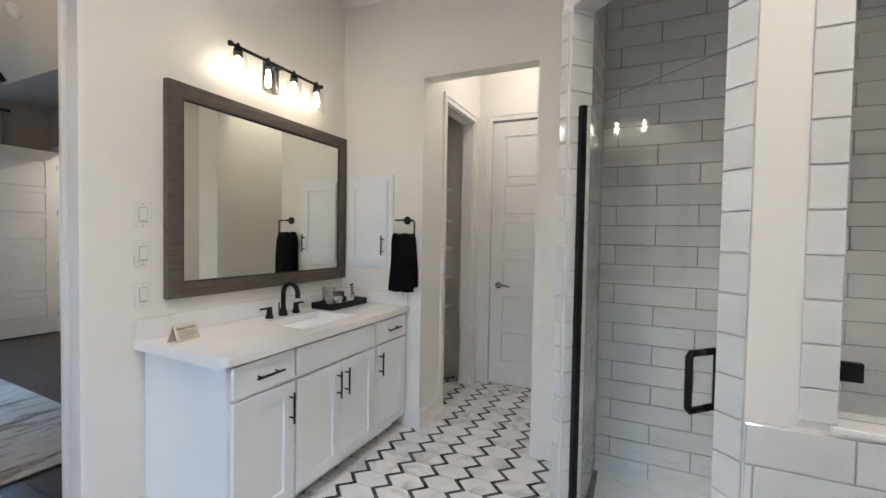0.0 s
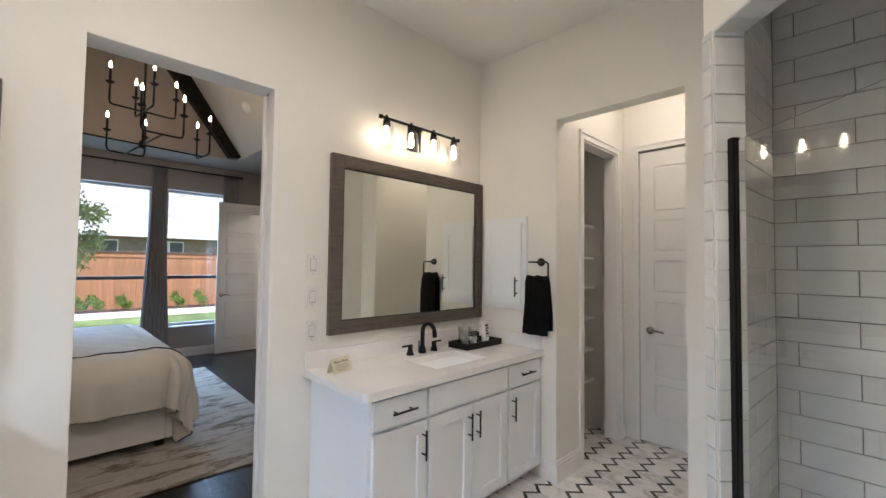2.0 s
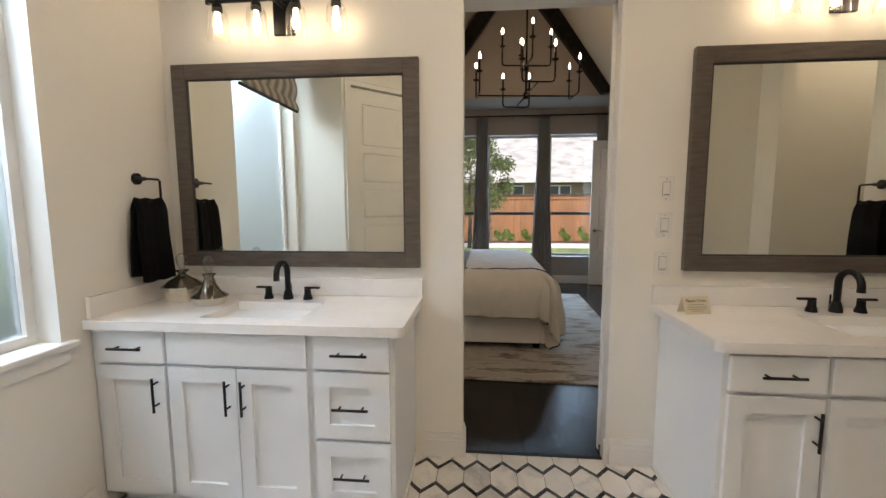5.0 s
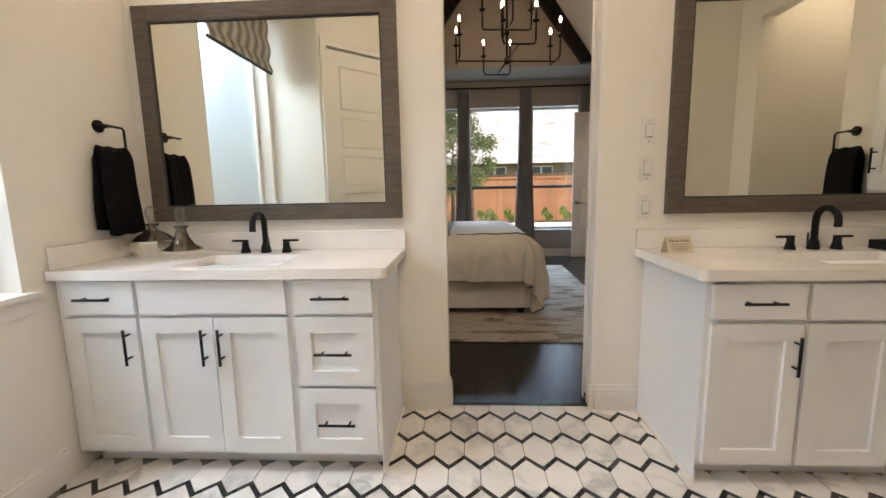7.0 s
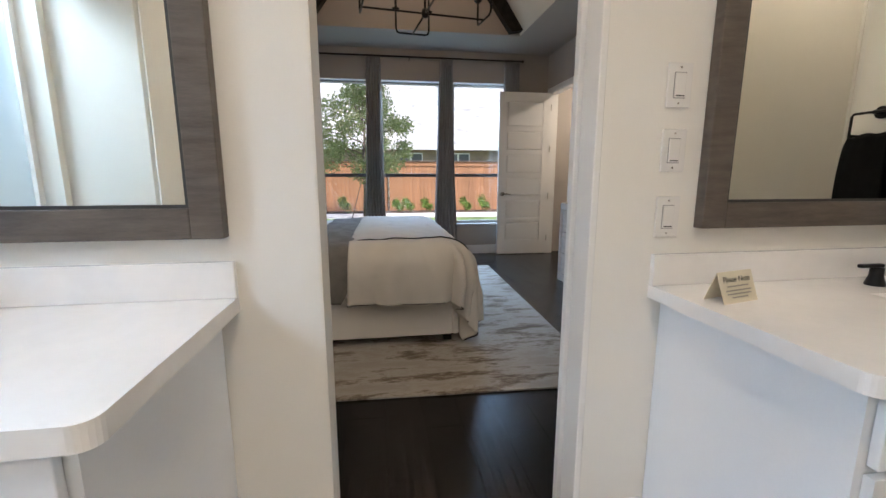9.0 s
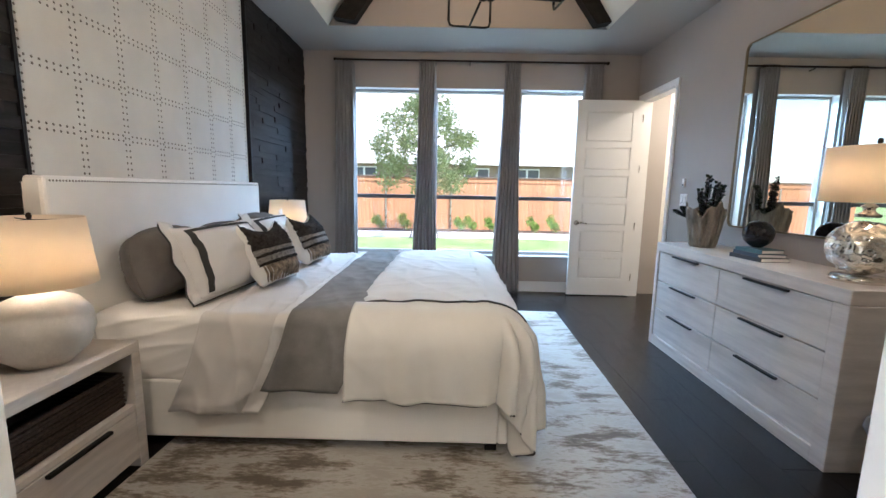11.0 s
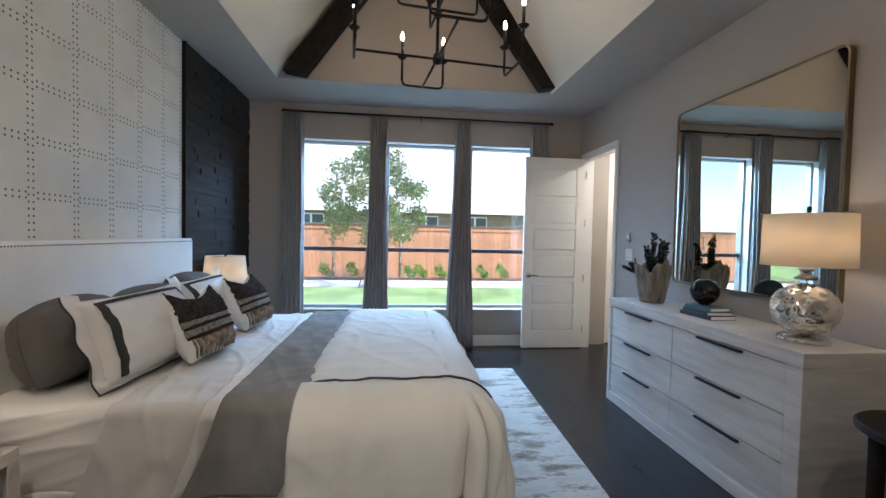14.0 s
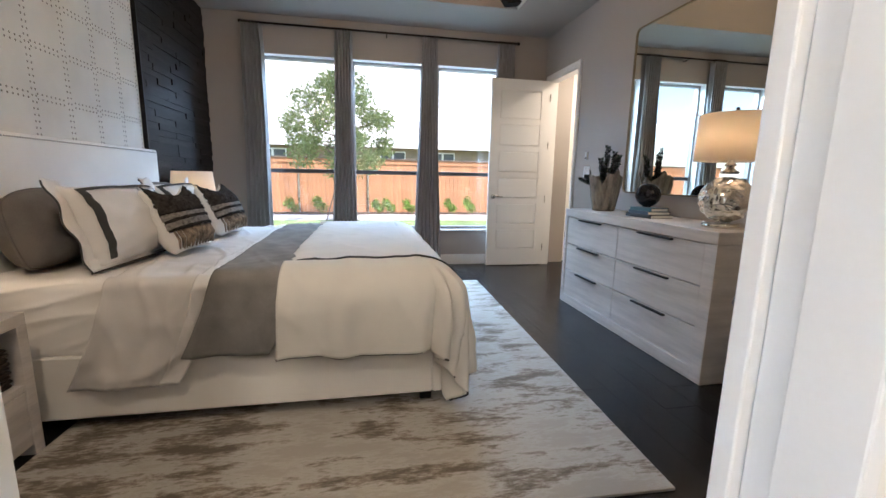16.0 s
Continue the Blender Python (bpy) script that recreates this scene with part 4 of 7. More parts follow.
part("body", sheet(B(), 24, 8, lambda u, v: (-1.85 + 0.029 * (1 - 0.85 * v) * math.cos(6.2832 * u), 2.445 + (0.029 + 0.006 * v) * math.sin(6.2832 * u), z + 0.03 + 0.125 * v)), PLASTIC, e, smooth=True)
bm = B()
for k, (h0, h1) in enumerate(((0.04, 0.052), (0.058, 0.078), (0.084, 0.096), (0.102, 0.112), (0.118, 0.136))):
    box(bm, -1.822 + 0.0 - 0.022 * (h0 / 0.155), -1.8195 - 0.022 * (h0 / 0.155), 2.427, 2.463 - 0.004 * (k % 3), z + h0, z + h1)
part("lettering", bm, STRIPE, e, "black lettering bars")


def tent_card(x, y, label):
    e = thing("tent_card", (x, y, CT), label, "sign")
    card = mat("cream_card", (0.72, 0.66, 0.52), 0.7, vary=0.03, bump=0.02)
    bm = B()
    rot = Matrix.Translation((x, y, CT)) @ Matrix.Rotation(radians(103), 4, "Z")
    lean = 0.028
    for s in (-1, 1):
        v = [bm.verts.new(p) for p in ((-0.065, s * lean, 0), (0.065, s * lean, 0), (0.065, 0, 0.078), (-0.065, 0, 0.078))]
        bm.faces.new(v if s < 0 else v[::-1])
    bmesh.ops.transform(bm, matrix=rot, verts=bm.verts)
    thick(part("card", bm, card, e), 0.0012, 0)
    cu = bpy.data.curves.new("words", "FONT")
    cu.body, cu.size, cu.align_x, cu.extrude = "Please Note", 0.021, "CENTER", 0.0002
    tmp = bpy.data.objects.new("words", cu)
    scene.collection.objects.link(tmp)
    me = bpy.data.meshes.new_from_object(tmp)
    bpy.data.objects.remove(tmp)
    me.materials.append(STRIPE)
    up = math.atan2(0.078, lean)
    face = rot @ Matrix.Translation((0, -lean, 0)) @ Matrix.Rotation(up, 4, "X")
    me.transform(face @ Matrix.Translation((0, 0.055, 0.0015)))
    ob = new("lettering", me)
    ob.parent = e
    ob.matrix_parent_inverse = Matrix.Translation(e.location).inverted()
    tagged(ob, "the words Please Note in dark print")
    bm = B()
    for k, (ww, yy) in enumerate(((0.04, 0.042), (0.048, 0.031), (0.045, 0.022), (0.03, 0.013))):
        box(bm, -ww, ww, yy, yy + 0.0035, 0.001, 0.0016)
    bmesh.ops.transform(bm, matrix=face, verts=bm.verts)
    part("small_print", bm, NICKEL, e, "small unreadable print")
    return e


tent_card(-1.87, 1.245, "cream folded card with printed words on the vanity top")


def decanter(x, y, base, shoulder, label):
    e = thing("decanter", (x, y, CTL), label, "decanter", "decanters")
    z = CTL
    part("base", lathe(B(), [(0.0, z)] + [(p, z + q) for p, q in base], x, y, 8), SILVERED, e, "faceted champagne silver base")
    part("neck", lathe(B(), [(p, z + q) for p, q in shoulder], x, y, 24), DARKSILVER, e, "dark mirrored shoulder and neck", True)
    h = z + shoulder[-1][1]
    part("stopper", lathe(B(), [(0.0, h), (0.012, h + 0.004), (0.016, h + 0.02), (0.027, h + 0.045), (0.024, h + 0.07), (0.010, h + 0.086), (0.0, h + 0.088)], x, y, 16), JAR, e, "clear glass stopper", True)


SILVERED = mat("champagne_silver", (0.76, 0.70, 0.60), 0.2, 0.75, vary=0.08, scale=20, bump=0.01)
DARKSILVER = mat("dark_mirrored_glass", (0.20, 0.18, 0.15), 0.10, 0.9, vary=0.2, scale=14, bump=0.01)
decanter(-1.86, -1.25, [(0.072, 0.0), (0.098, 0.072), (0.097, 0.080)], [(0.096, 0.080), (0.060, 0.108), (0.030, 0.124), (0.017, 0.136), (0.017, 0.142), (0.032, 0.158), (0.0, 0.158)], "silvered faceted decanter with a wide bowl beside the sink")
decanter(-1.80, -1.065, [(0.070, 0.0), (0.086, 0.034), (0.085, 0.040)], [(0.084, 0.040), (0.052, 0.062), (0.032, 0.095), (0.021, 0.135), (0.033, 0.150), (0.0, 0.150)], "silvered faceted decanter with a glass stopper on the vanity")

# ---- linen closet shelves ----
for z in (0.44, 0.71, 0.99, 1.27, 1.54, 1.83):
    solo("closet_shelf", bx(XW + 0.002, -1.62, YA + 0.112, 3.728, z - 0.018, z, 0.002), TRIM, "white painted empty closet shelf", "shelf", "linen closet shelves")

# ---- shower ----
DA, DJ, DK, DM = Vector((-0.308, 1.921)), Vector((-0.27, 1.883)), Vector((0.225, 1.405)), Vector((0.283, 1.349))
DIR = (DK - DJ).normalized()
INN = Vector((-DIR.y, DIR.x))
if INN.y < 0:
    INN = -INN
T = 0.12
OH = 2.37
bm = B()


def quad(p, q, t=T):
    return [tuple(p), tuple(q), tuple(q + INN * t), tuple(p + INN * t)]


slab(bm, quad(DA, DJ), 0, OH)
slab(bm, quad(DK, DM), 0, OH)
slab(bm, quad(DA, DM), OH, CB)
slab(bm, quad(DJ, DK), 0, 0.09)
slab(bm, [(-0.308, 1.921), tuple(DA + INN * 0.12), (-0.19, YA), (-0.308, YA)], 0, CB)
struct("wall_shower_diagonal", bm, PAINT, "diagonal shower wall with a tall tiled doorway")
bm = B()
KY = DM.y
slab(bm, [tuple(DM), (1.48, KY), (1.48, KY + T), tuple(DM + INN * T)], 0, 0.90)
struct("wall_shower_knee", bm, PAINT, "low knee wall of the shower")
struct("wall_shower_post", slab(B(), [tuple(DM), (0.47, KY), (0.47, KY + T), tuple(DM + INN * T)], 0.9005, CB), PAINT, "painted post between the shower openings")
struct("wall_shower_header", slab(B(), [(0.4705, KY), (1.48, KY), (1.48, KY + T), (0.4705, KY + T)], OH, CB), PAINT, "painted header over the shower opening")
struct("wall_shower_back", bx(-0.19, 1.48, 2.60, 2.70, 0, CB), GROUT, "tiled back wall of the shower")
struct("ceiling_shower", bx(-0.19, 1.48, 1.5, 2.60, 2.75, 2.80), CEIL, "low shower ceiling")
struct("floor_shower", slab(B(), [(-0.15, 2.0), (0.3, 1.5), (1.48, 1.5), (1.48, 2.6), (-0.15, 2.6)], 0.0, 0.02), CERAMIC, "white shower pan")

sd = thing("shower_door", (0, 1.7, 0.1), "frameless clear glass shower door with black hardware, closed", "shower door")
mid = INN * 0.06
p0, p1 = DJ + mid + DIR * 0.03, DK + mid - DIR * 0.012
pane_of(part("glass", slab(B(), [tuple(p0 - INN * 0.004), tuple(p1 - INN * 0.004), tuple(p1 + INN * 0.004), tuple(p0 + INN * 0.004)], 0.11, 1.93), SHOWERGLASS, sd, "clear glass pane"))
bm = B()
h0 = DJ + mid
slab(bm, [tuple(h0 - INN * 0.014 + DIR * 0.003), tuple(h0 - INN * 0.014 + DIR * 0.036), tuple(h0 + INN * 0.014 + DIR * 0.036), tuple(h0 + INN * 0.014 + DIR * 0.003)], 0.092, 1.945)
part("hinge_channel", bm, BLACK, sd, "full-height black hinge channel")
hp = p1 - DIR * 0.07
bm = B()
for s in (-1, 1):
    a = hp + INN * s * 0.004
    b = hp + INN * s * 0.055
    tube(bm, [(*a, 1.03), (*b, 1.03), (*(b + INN * s * 0.008), 1.02), (*(b + INN * s * 0.008), 0.865), (*b, 0.855), (*a, 0.855)], 0.011, 10)
part("handle", bm, BLACK, sd, "black D-shaped handle", True)
sp = thing("shower_screen", (1.0, KY + 0.06, 0.9), "fixed clear glass screen on the tiled knee wall", "shower screen")
pane_of(part("glass", bx(0.456, 1.476, KY + 0.056, KY + 0.064, 0.922, 1.93), SHOWERGLASS, sp, "clear glass pane"))
for z in (1.045,):
    part("clamp", bx(0.4535, 0.535, KY + 0.048, KY + 0.072, z - 0.025, z + 0.025, 0.003), BLACK, sp, "square black glass clamp")
struct("sill_knee_wall", bx(0.455, 1.48, KY - 0.012, KY + T + 0.01, 0.9005, 0.92, 0.004), QUARTZ, "white sill on the knee wall")

# ---- bedroom: feature wall ----
PX0, PX1, PY = -5.685, -3.655, -1.275
pn = thing("wall_panel", (-4.67, YD, 0), "pale linen wall panel studded with a double grid of nailheads, behind the bed", "wall panel")
part("board", bx(PX0, PX1, -1.292, PY, 0.0, CR - 0.002, 0.004), PANEL, pn)
bm = B()
for x in (PX0 - 0.018, PX1 + 0.002):
    box(bm, x, x + 0.016, -1.292, PY + 0.03, 0.0, CR - 0.003)
part("edge_strip", bm, BLACK, pn, "dark edge strips")
bm = B()


def nail(bm, x, z, y, r=0.0068):
    top = bm.verts.new((x, y + 0.004, z))
    ring = [bm.verts.new((x + r * math.cos(a), y, z + r * math.sin(a))) for a in (k * math.pi / 3 for k in range(6))]
    for k in range(6):
        bm.faces.new((top, ring[k], ring[(k + 1) % 6]))


cols = [-3.676 - 0.2885 * k for k in range(7)] + [-5.668]
rows = [1.560 + 0.2765 * k for k in range(5)] + [2.945]
for cx in cols:
    for dx in (-0.014, 0.014):
        if not PX0 + 0.006 < cx + dx < PX1 - 0.006:
            continue
        z = 1.32
        while z < 2.96:
            nail(bm, cx + dx, z, PY)
            z += 0.0345
for rz in rows:
    for dz in (-0.014, 0.014):
        x = PX0 + 0.012
        while x < PX1 - 0.01:
            if rz + dz < 2.962 and min(abs(x - c) for c in cols) > 0.021:
                nail(bm, x, rz + dz, PY)
            x += 0.0345
part("nailheads", bm, NAIL, pn, "pewter nailheads in double rows", kind="stuff")

# ---- bed ----
BX0, BX1, BY0, BY1 = -5.665, -3.745, -1.165, 0.825
bed = thing("bed", (-4.7, -0.15, 0), "ivory upholstered king bed with a nailhead headboard, on the rug", "bed")
part("side_rail", bx(BX1 - 0.05, BX1, BY0 + 0.03, BY1, 0.065, 0.365, 0.012), HEADCLOTH, bed)
part("side_rail", bx(BX0, BX0 + 0.05, BY0 + 0.03, BY1, 0.065, 0.365, 0.012), HEADCLOTH, bed)
part("foot_rail", bx(BX0, BX1, BY1, BY1 + 0.05, 0.065, 0.365, 0.012), HEADCLOTH, bed)
part("platform", bx(BX0 + 0.052, BX1 - 0.052, BY0 + 0.03, BY1 - 0.002, 0.09, 0.33), HEADCLOTH, bed)
for x in (BX0 + 0.06, BX1 - 0.06):
    for y in (BY0 + 0.12, BY1 - 0.03):
        part("leg", bx(x - 0.03, x + 0.03, y - 0.03, y + 0.03, 0.0135, 0.089, 0.004), BLACK, bed, "black block leg")
hx0, hx1, hz = -5.643, -3.61, 1.338
head = part("headboard", bx(hx0, hx1, PY + 0.002, BY0 + 0.0, 0.05, hz, 0.018), HEADCLOTH, bed, "tall flat ivory headboard")
bm = B()
k = hx0 + 0.03
while k < hx1 - 0.02:
    nail(bm, k, hz - 0.022, BY0 + 0.0005, 0.005)
    k += 0.016
part("nail_trim", bm, NAIL, head, "row of pewter nails", kind="stuff")
mt = thing("mattress", (-4.7, -0.15, 0.33), "thick mattress in a wrinkled fitted white sheet on the bed", "mattress")


def crease(p, q, seed, sharp=3.0):
    """Thin raised folds that run along q and wander: 0 to 1."""
    n = noise.noise(Vector((p, q, seed)))
    return max(0.0, 1 - abs(n) * sharp) ** 2


def soft_block(x0, x1, y0, y1, z0, z1, r, seed):
    """A rounded block whose sides show pulled wrinkles."""
    bm = box(B(), 0, 1, 0, 1, 0, 1)
    bmesh.ops.subdivide_edges(bm, edges=bm.edges[:], cuts=54, use_grid_fill=True)
    for v in bm.verts:
        p = Vector((x0 + (x1 - x0) * v.co.x, y0 + (y1 - y0) * v.co.y, z0 + (z1 - z0) * v.co.z))
        q = Vector((min(max(p.x, x0 + r), x1 - r), min(max(p.y, y0 + r), y1 - r), min(max(p.z, z0 + r), z1 - r)))
        n = (p - q).normalized()
        k = 0.008 * crease(p.y * 1.3 + p.x, (p.z - 0.28 * p.y) * 13, seed) + 0.006 * noise.noise(Vector((p.x * 5, p.y * 4, p.z * 9 + seed)))
        v.co = q + n * (r + k * (1.0 if abs(n.x) > 0.5 else 0.5))
    return bm


mbody = part("body", soft_block(BX0 + 0.03, BX1 - 0.012, BY0 + 0.01, BY1 - 0.02, 0.334, 0.695, 0.045, 3.1), LINEN, mt, smooth=True)
mc = [(BX0 + 0.05, BY0 + 0.03), (BX1 - 0.025, BY0 + 0.03), (BX1 - 0.025, BY1 - 0.035), (BX0 + 0.05, BY1 - 0.035)]
part("piping", tube(B(), [(mc[k][0] + (mc[(k + 1) % 4][0] - mc[k][0]) * j / 12, mc[k][1] + (mc[(k + 1) % 4][1] - mc[k][1]) * j / 12, 0.352) for k in range(4) for j in range(12)] + [(mc[0][0], mc[0][1], 0.352)], 0.007, 6), LINEN, mt, "corded lower seam", True)


def hang(d, r):
    """How far a cloth has gone out and down after d metres past a rounded edge."""
    if d <= 0:
        return 0.0, 0.0
    if d < r * math.pi / 2:
        a = d / r
        return r * math.sin(a), r * (1 - math.cos(a))
    return r, r + d - r * math.pi / 2


def drape(y0, y1, over_near, over_far, top, r, fold, seed, slant=0.0, foot=0.0, flare=0.05, puff=0.0, wrinkle=0.006, tuck=0.0):
    """A cover laid across the bed: hangs over its two sides and, with foot, over the end. Gives the place at arc lengths s (across), yy (along)."""
    xa, xb = BX0 + 0.03 + r * 0.4, BX1 - 0.012 - r * 0.4
    width = xb - xa
    yend = BY1 - r * 0.4

    def at(u, v, lift=0.0):
        s = -over_far + (width + over_near + over_far) * u
        yy = y0 + (y1 + foot - y0) * v
        a = max(0.0, s - width, -s)
        side = 1 if s > width else (-1 if s < 0 else 0)
        b = max(0.0, yy - yend) if foot else 0.0
        x = xa + min(max(s, 0), width)
        y = min(yy, yend) if foot else yy
        wob = noise.noise(Vector((s * 2.3, yy * 2.3, seed)))
        d = math.hypot(a, b) if (a > 0 and b > 0) else a + b
        out, down = hang(d, r)
        ang = math.atan2(b, a) if d > 0 else 0
        lo = min(1.0, d / 0.35)
        wr = wrinkle * (crease((s + yy) * 1.6, (s * 0.55 - yy) * 5.5, seed) + 0.8 * crease((s - yy) * 2.5 + 4, (s + yy * 0.4) * 7, seed + 3) - 0.5 + 0.6 * noise.noise(Vector((s * 9, yy * 9, seed))))
        if a > 0 and b > 0:
            corner = min(1.0, a / 0.10, b / 0.10)
            ripple = lo * (fold * 1.5 * math.sin(yy * 19 + seed) * (1 - corner) + corner * (0.060 * math.sin(ang * 13 + seed + d * 3) + 0.024 * math.sin(ang * 29 + d * 11)))
        elif b > 0:
            ripple = fold * lo * (math.sin(s * 15 + 2 * wob + seed) + 0.5 * math.sin(s * 31))
        else:
            ripple = fold * lo * (math.sin(yy * 17 + 4 * wob + seed) + 0.5 * math.sin(yy * 37 + 3 * wob))
        o = out + flare * math.sin(min(1.0, d / 0.45) * 1.9) + ripple + (wr + 0.010 * wob + lift if d > 0 else 0)
        z = top - down
        if side:
            x += side * o * math.cos(ang)
            y += slant * a * side * (a / 0.5 + 0.5) if not b else 0
        if b > 0:
            y += o * math.sin(ang)
        if d == 0:
            z += 0.010 * wob + wr + lift
            e = min(s, width - s) / 0.35
            if foot:
                e = min(e, (yend - yy) / 0.35)
            z += puff * (math.sin(min(1, max(0, e)) * 1.571))
        else:
            z += lift * max(0.0, 1 - d / (r * 1.2)) + 0.012 * noise.noise(Vector((s * 4, yy * 5, seed + 2))) * lo
        if tuck and v < 0.08 and foot:
            z -= tuck * (1 - v / 0.08) ** 2 * (1 if d == 0 else 0)
        return Vector((x, y, max(0.024, z)))

    return at


def across(at, s, over_near, over_far, r):
    """The share of a cover's width at s metres past the near edge of the bed's top."""
    width = (BX1 - 0.012 - r * 0.4) - (BX0 + 0.03 + r * 0.4)
    return (over_far + width + s) / (width + over_near + over_far)


sh = thing("flat_sheet", (-4.7, -0.3, 0.70), "thin white top sheet hanging over the side of the mattress", "sheet")
at = drape(-0.60, -0.155, 0.515, 0.46, 0.706, 0.045, 0.009, 1.7, -0.235, flare=0.018, wrinkle=0.012)
thick(part("cloth", sheet(B(), 170, 56, at), SHEET, sh, smooth=True), 0.003, 0)
thick(part("hem", sheet(B(), 170, 10, lambda u, v: at(u, 0.80 + 0.20 * v, 0.005)), LINEN, sh, "doubled hem band", True), 0.003, 0)
th = thing("throw_blanket", (-4.7, 0.0, 0.70), "grey throw laid across the bed under the folded duvet", "blanket")
thick(part("cloth", sheet(B(), 150, 40, drape(-0.17, 0.20, 0.42, 0.40, 0.732, 0.062, 0.004, 4.2, -0.26, flare=0.030, wrinkle=0.006)), THROW, th, smooth=True), 0.006, 0)
dv = thing("duvet", (-4.7, 0.5, 0.72), "cream white duvet with dark piping over the bed foot", "duvet")
at = drape(0.115, 0.825, 0.475, 0.45, 0.744, 0.15, 0.014, 7.7, -0.02, foot=0.58, flare=0.060, puff=0.006, wrinkle=0.006, tuck=0.03)
thick(part("cloth", sheet(B(), 210, 130, at), DUVET, dv, smooth=True), 0.028, 0)
ue = across(at, -0.02, 0.475, 0.45, 0.15)
part("piping", tube(B(), [at(ue, 0.012 + 0.62 * k / 140, 0.0185) for k in range(141)], 0.0055, 6), STRIPE, dv, "charcoal piped seam", True)
part("piping", tube(B(), [at(1.0, k / 70, 0.010) for k in range(71)], 0.005, 6), STRIPE, dv, "charcoal piped hem", True)
part("piping", tube(B(), [at(0.12 + 0.88 * k / 60, 1.0, 0.010) for k in range(61)], 0.005, 6), STRIPE, dv, "charcoal piped hem", True)

# ---- pillows ----


def pillow(bm, w, h, t, seed, ears=0.0, soft=0.0):
    """A stuffed square in its own x (width), z (height), y (thickness) axes, standing on its lower edge."""
    n = 22
    for s in (1, -1):
        def at(u, v):
            a, b = 2 * u - 1, 2 * v - 1
            puff = (max(0, 1 - abs(a) ** 2.6) * max(0, 1 - abs(b) ** 2.6)) ** 0.55
            pinch = 1 - 0.06 * (1 - abs(b) ** 2) * abs(a) ** 3
            pinch_b = 1 - 0.07 * (1 - abs(a) ** 2) * abs(b) ** 3
            wr = noise.noise(Vector((a * 3 + seed, b * 3, s * 2.0))) * 0.07 + noise.noise(Vector((a * 7 + seed, b * 7, s * 3.0))) * 0.03
            zz = h / 2 + h / 2 * b * pinch_b
            if b > 0:
                zz += ears * h * abs(a) ** 3 * b - ears * h * 0.5 * (1 - a * a) * b
            k = 1 - soft * (a * b) ** 2
            return Vector((w / 2 * a * pinch * k, s * t / 2 * puff * (1 + wr * 2.2) + wr * 0.02, h / 2 + (zz - h / 2) * k))
        sheet(bm, n, n, at)
    bmesh.ops.remove_doubles(bm, verts=bm.verts, dist=0.0008)
    return bm


def placed(bm, x, y, z, lean, turn):
    """lean: degrees back from upright; turn: degrees about the vertical; the face looks along +y."""
    bmesh.ops.transform(bm, matrix=Matrix.Translation((x, y, z)) @ Matrix.Rotation(radians(turn), 4, "Z") @ Matrix.Rotation(radians(lean), 4, "X"), verts=bm.verts)
    return bm


def taupe_pillow(x, y, z, lean, turn, w=0.66, h=0.44, seed=1.0):
    e = thing("euro_sham", (x, y, z), "taupe velvet sham leaning on the headboard", "pillow", "taupe shams")
    part("cushion", placed(pillow(B(), w, h, 0.29, seed, ears=-0.07, soft=0.15), x, y, z, lean, turn), SHAM, e, smooth=True)
    edge = [(a, b) for a, b in [(-1 + k / 6, -1) for k in range(12)] + [(1, -1 + k / 6) for k in range(12)] + [(1 - k / 6, 1) for k in range(12)] + [(-1, 1 - k / 6) for k in range(13)]]
    pts = [(w / 2 * a * (1 - 0.06 * (1 - b * b) * abs(a) ** 3), 0.0, h / 2 * b * (1 - 0.07 * (1 - a * a) * abs(b) ** 3) + max(0, b) * -0.07 * h * (abs(a) ** 3 - 0.5 * (1 - a * a))) for a, b in edge]
    pts = [(p[0] * (1 - 0.15 * (a * b) ** 2), 0.0, h / 2 + p[2] * (1 - 0.15 * (a * b) ** 2)) for p, (a, b) in zip(pts, edge)]
    part("piping", placed(tube(B(), pts, 0.006, 6), x, y, z, lean, turn), SHAM, e, "self-piped edge", True)


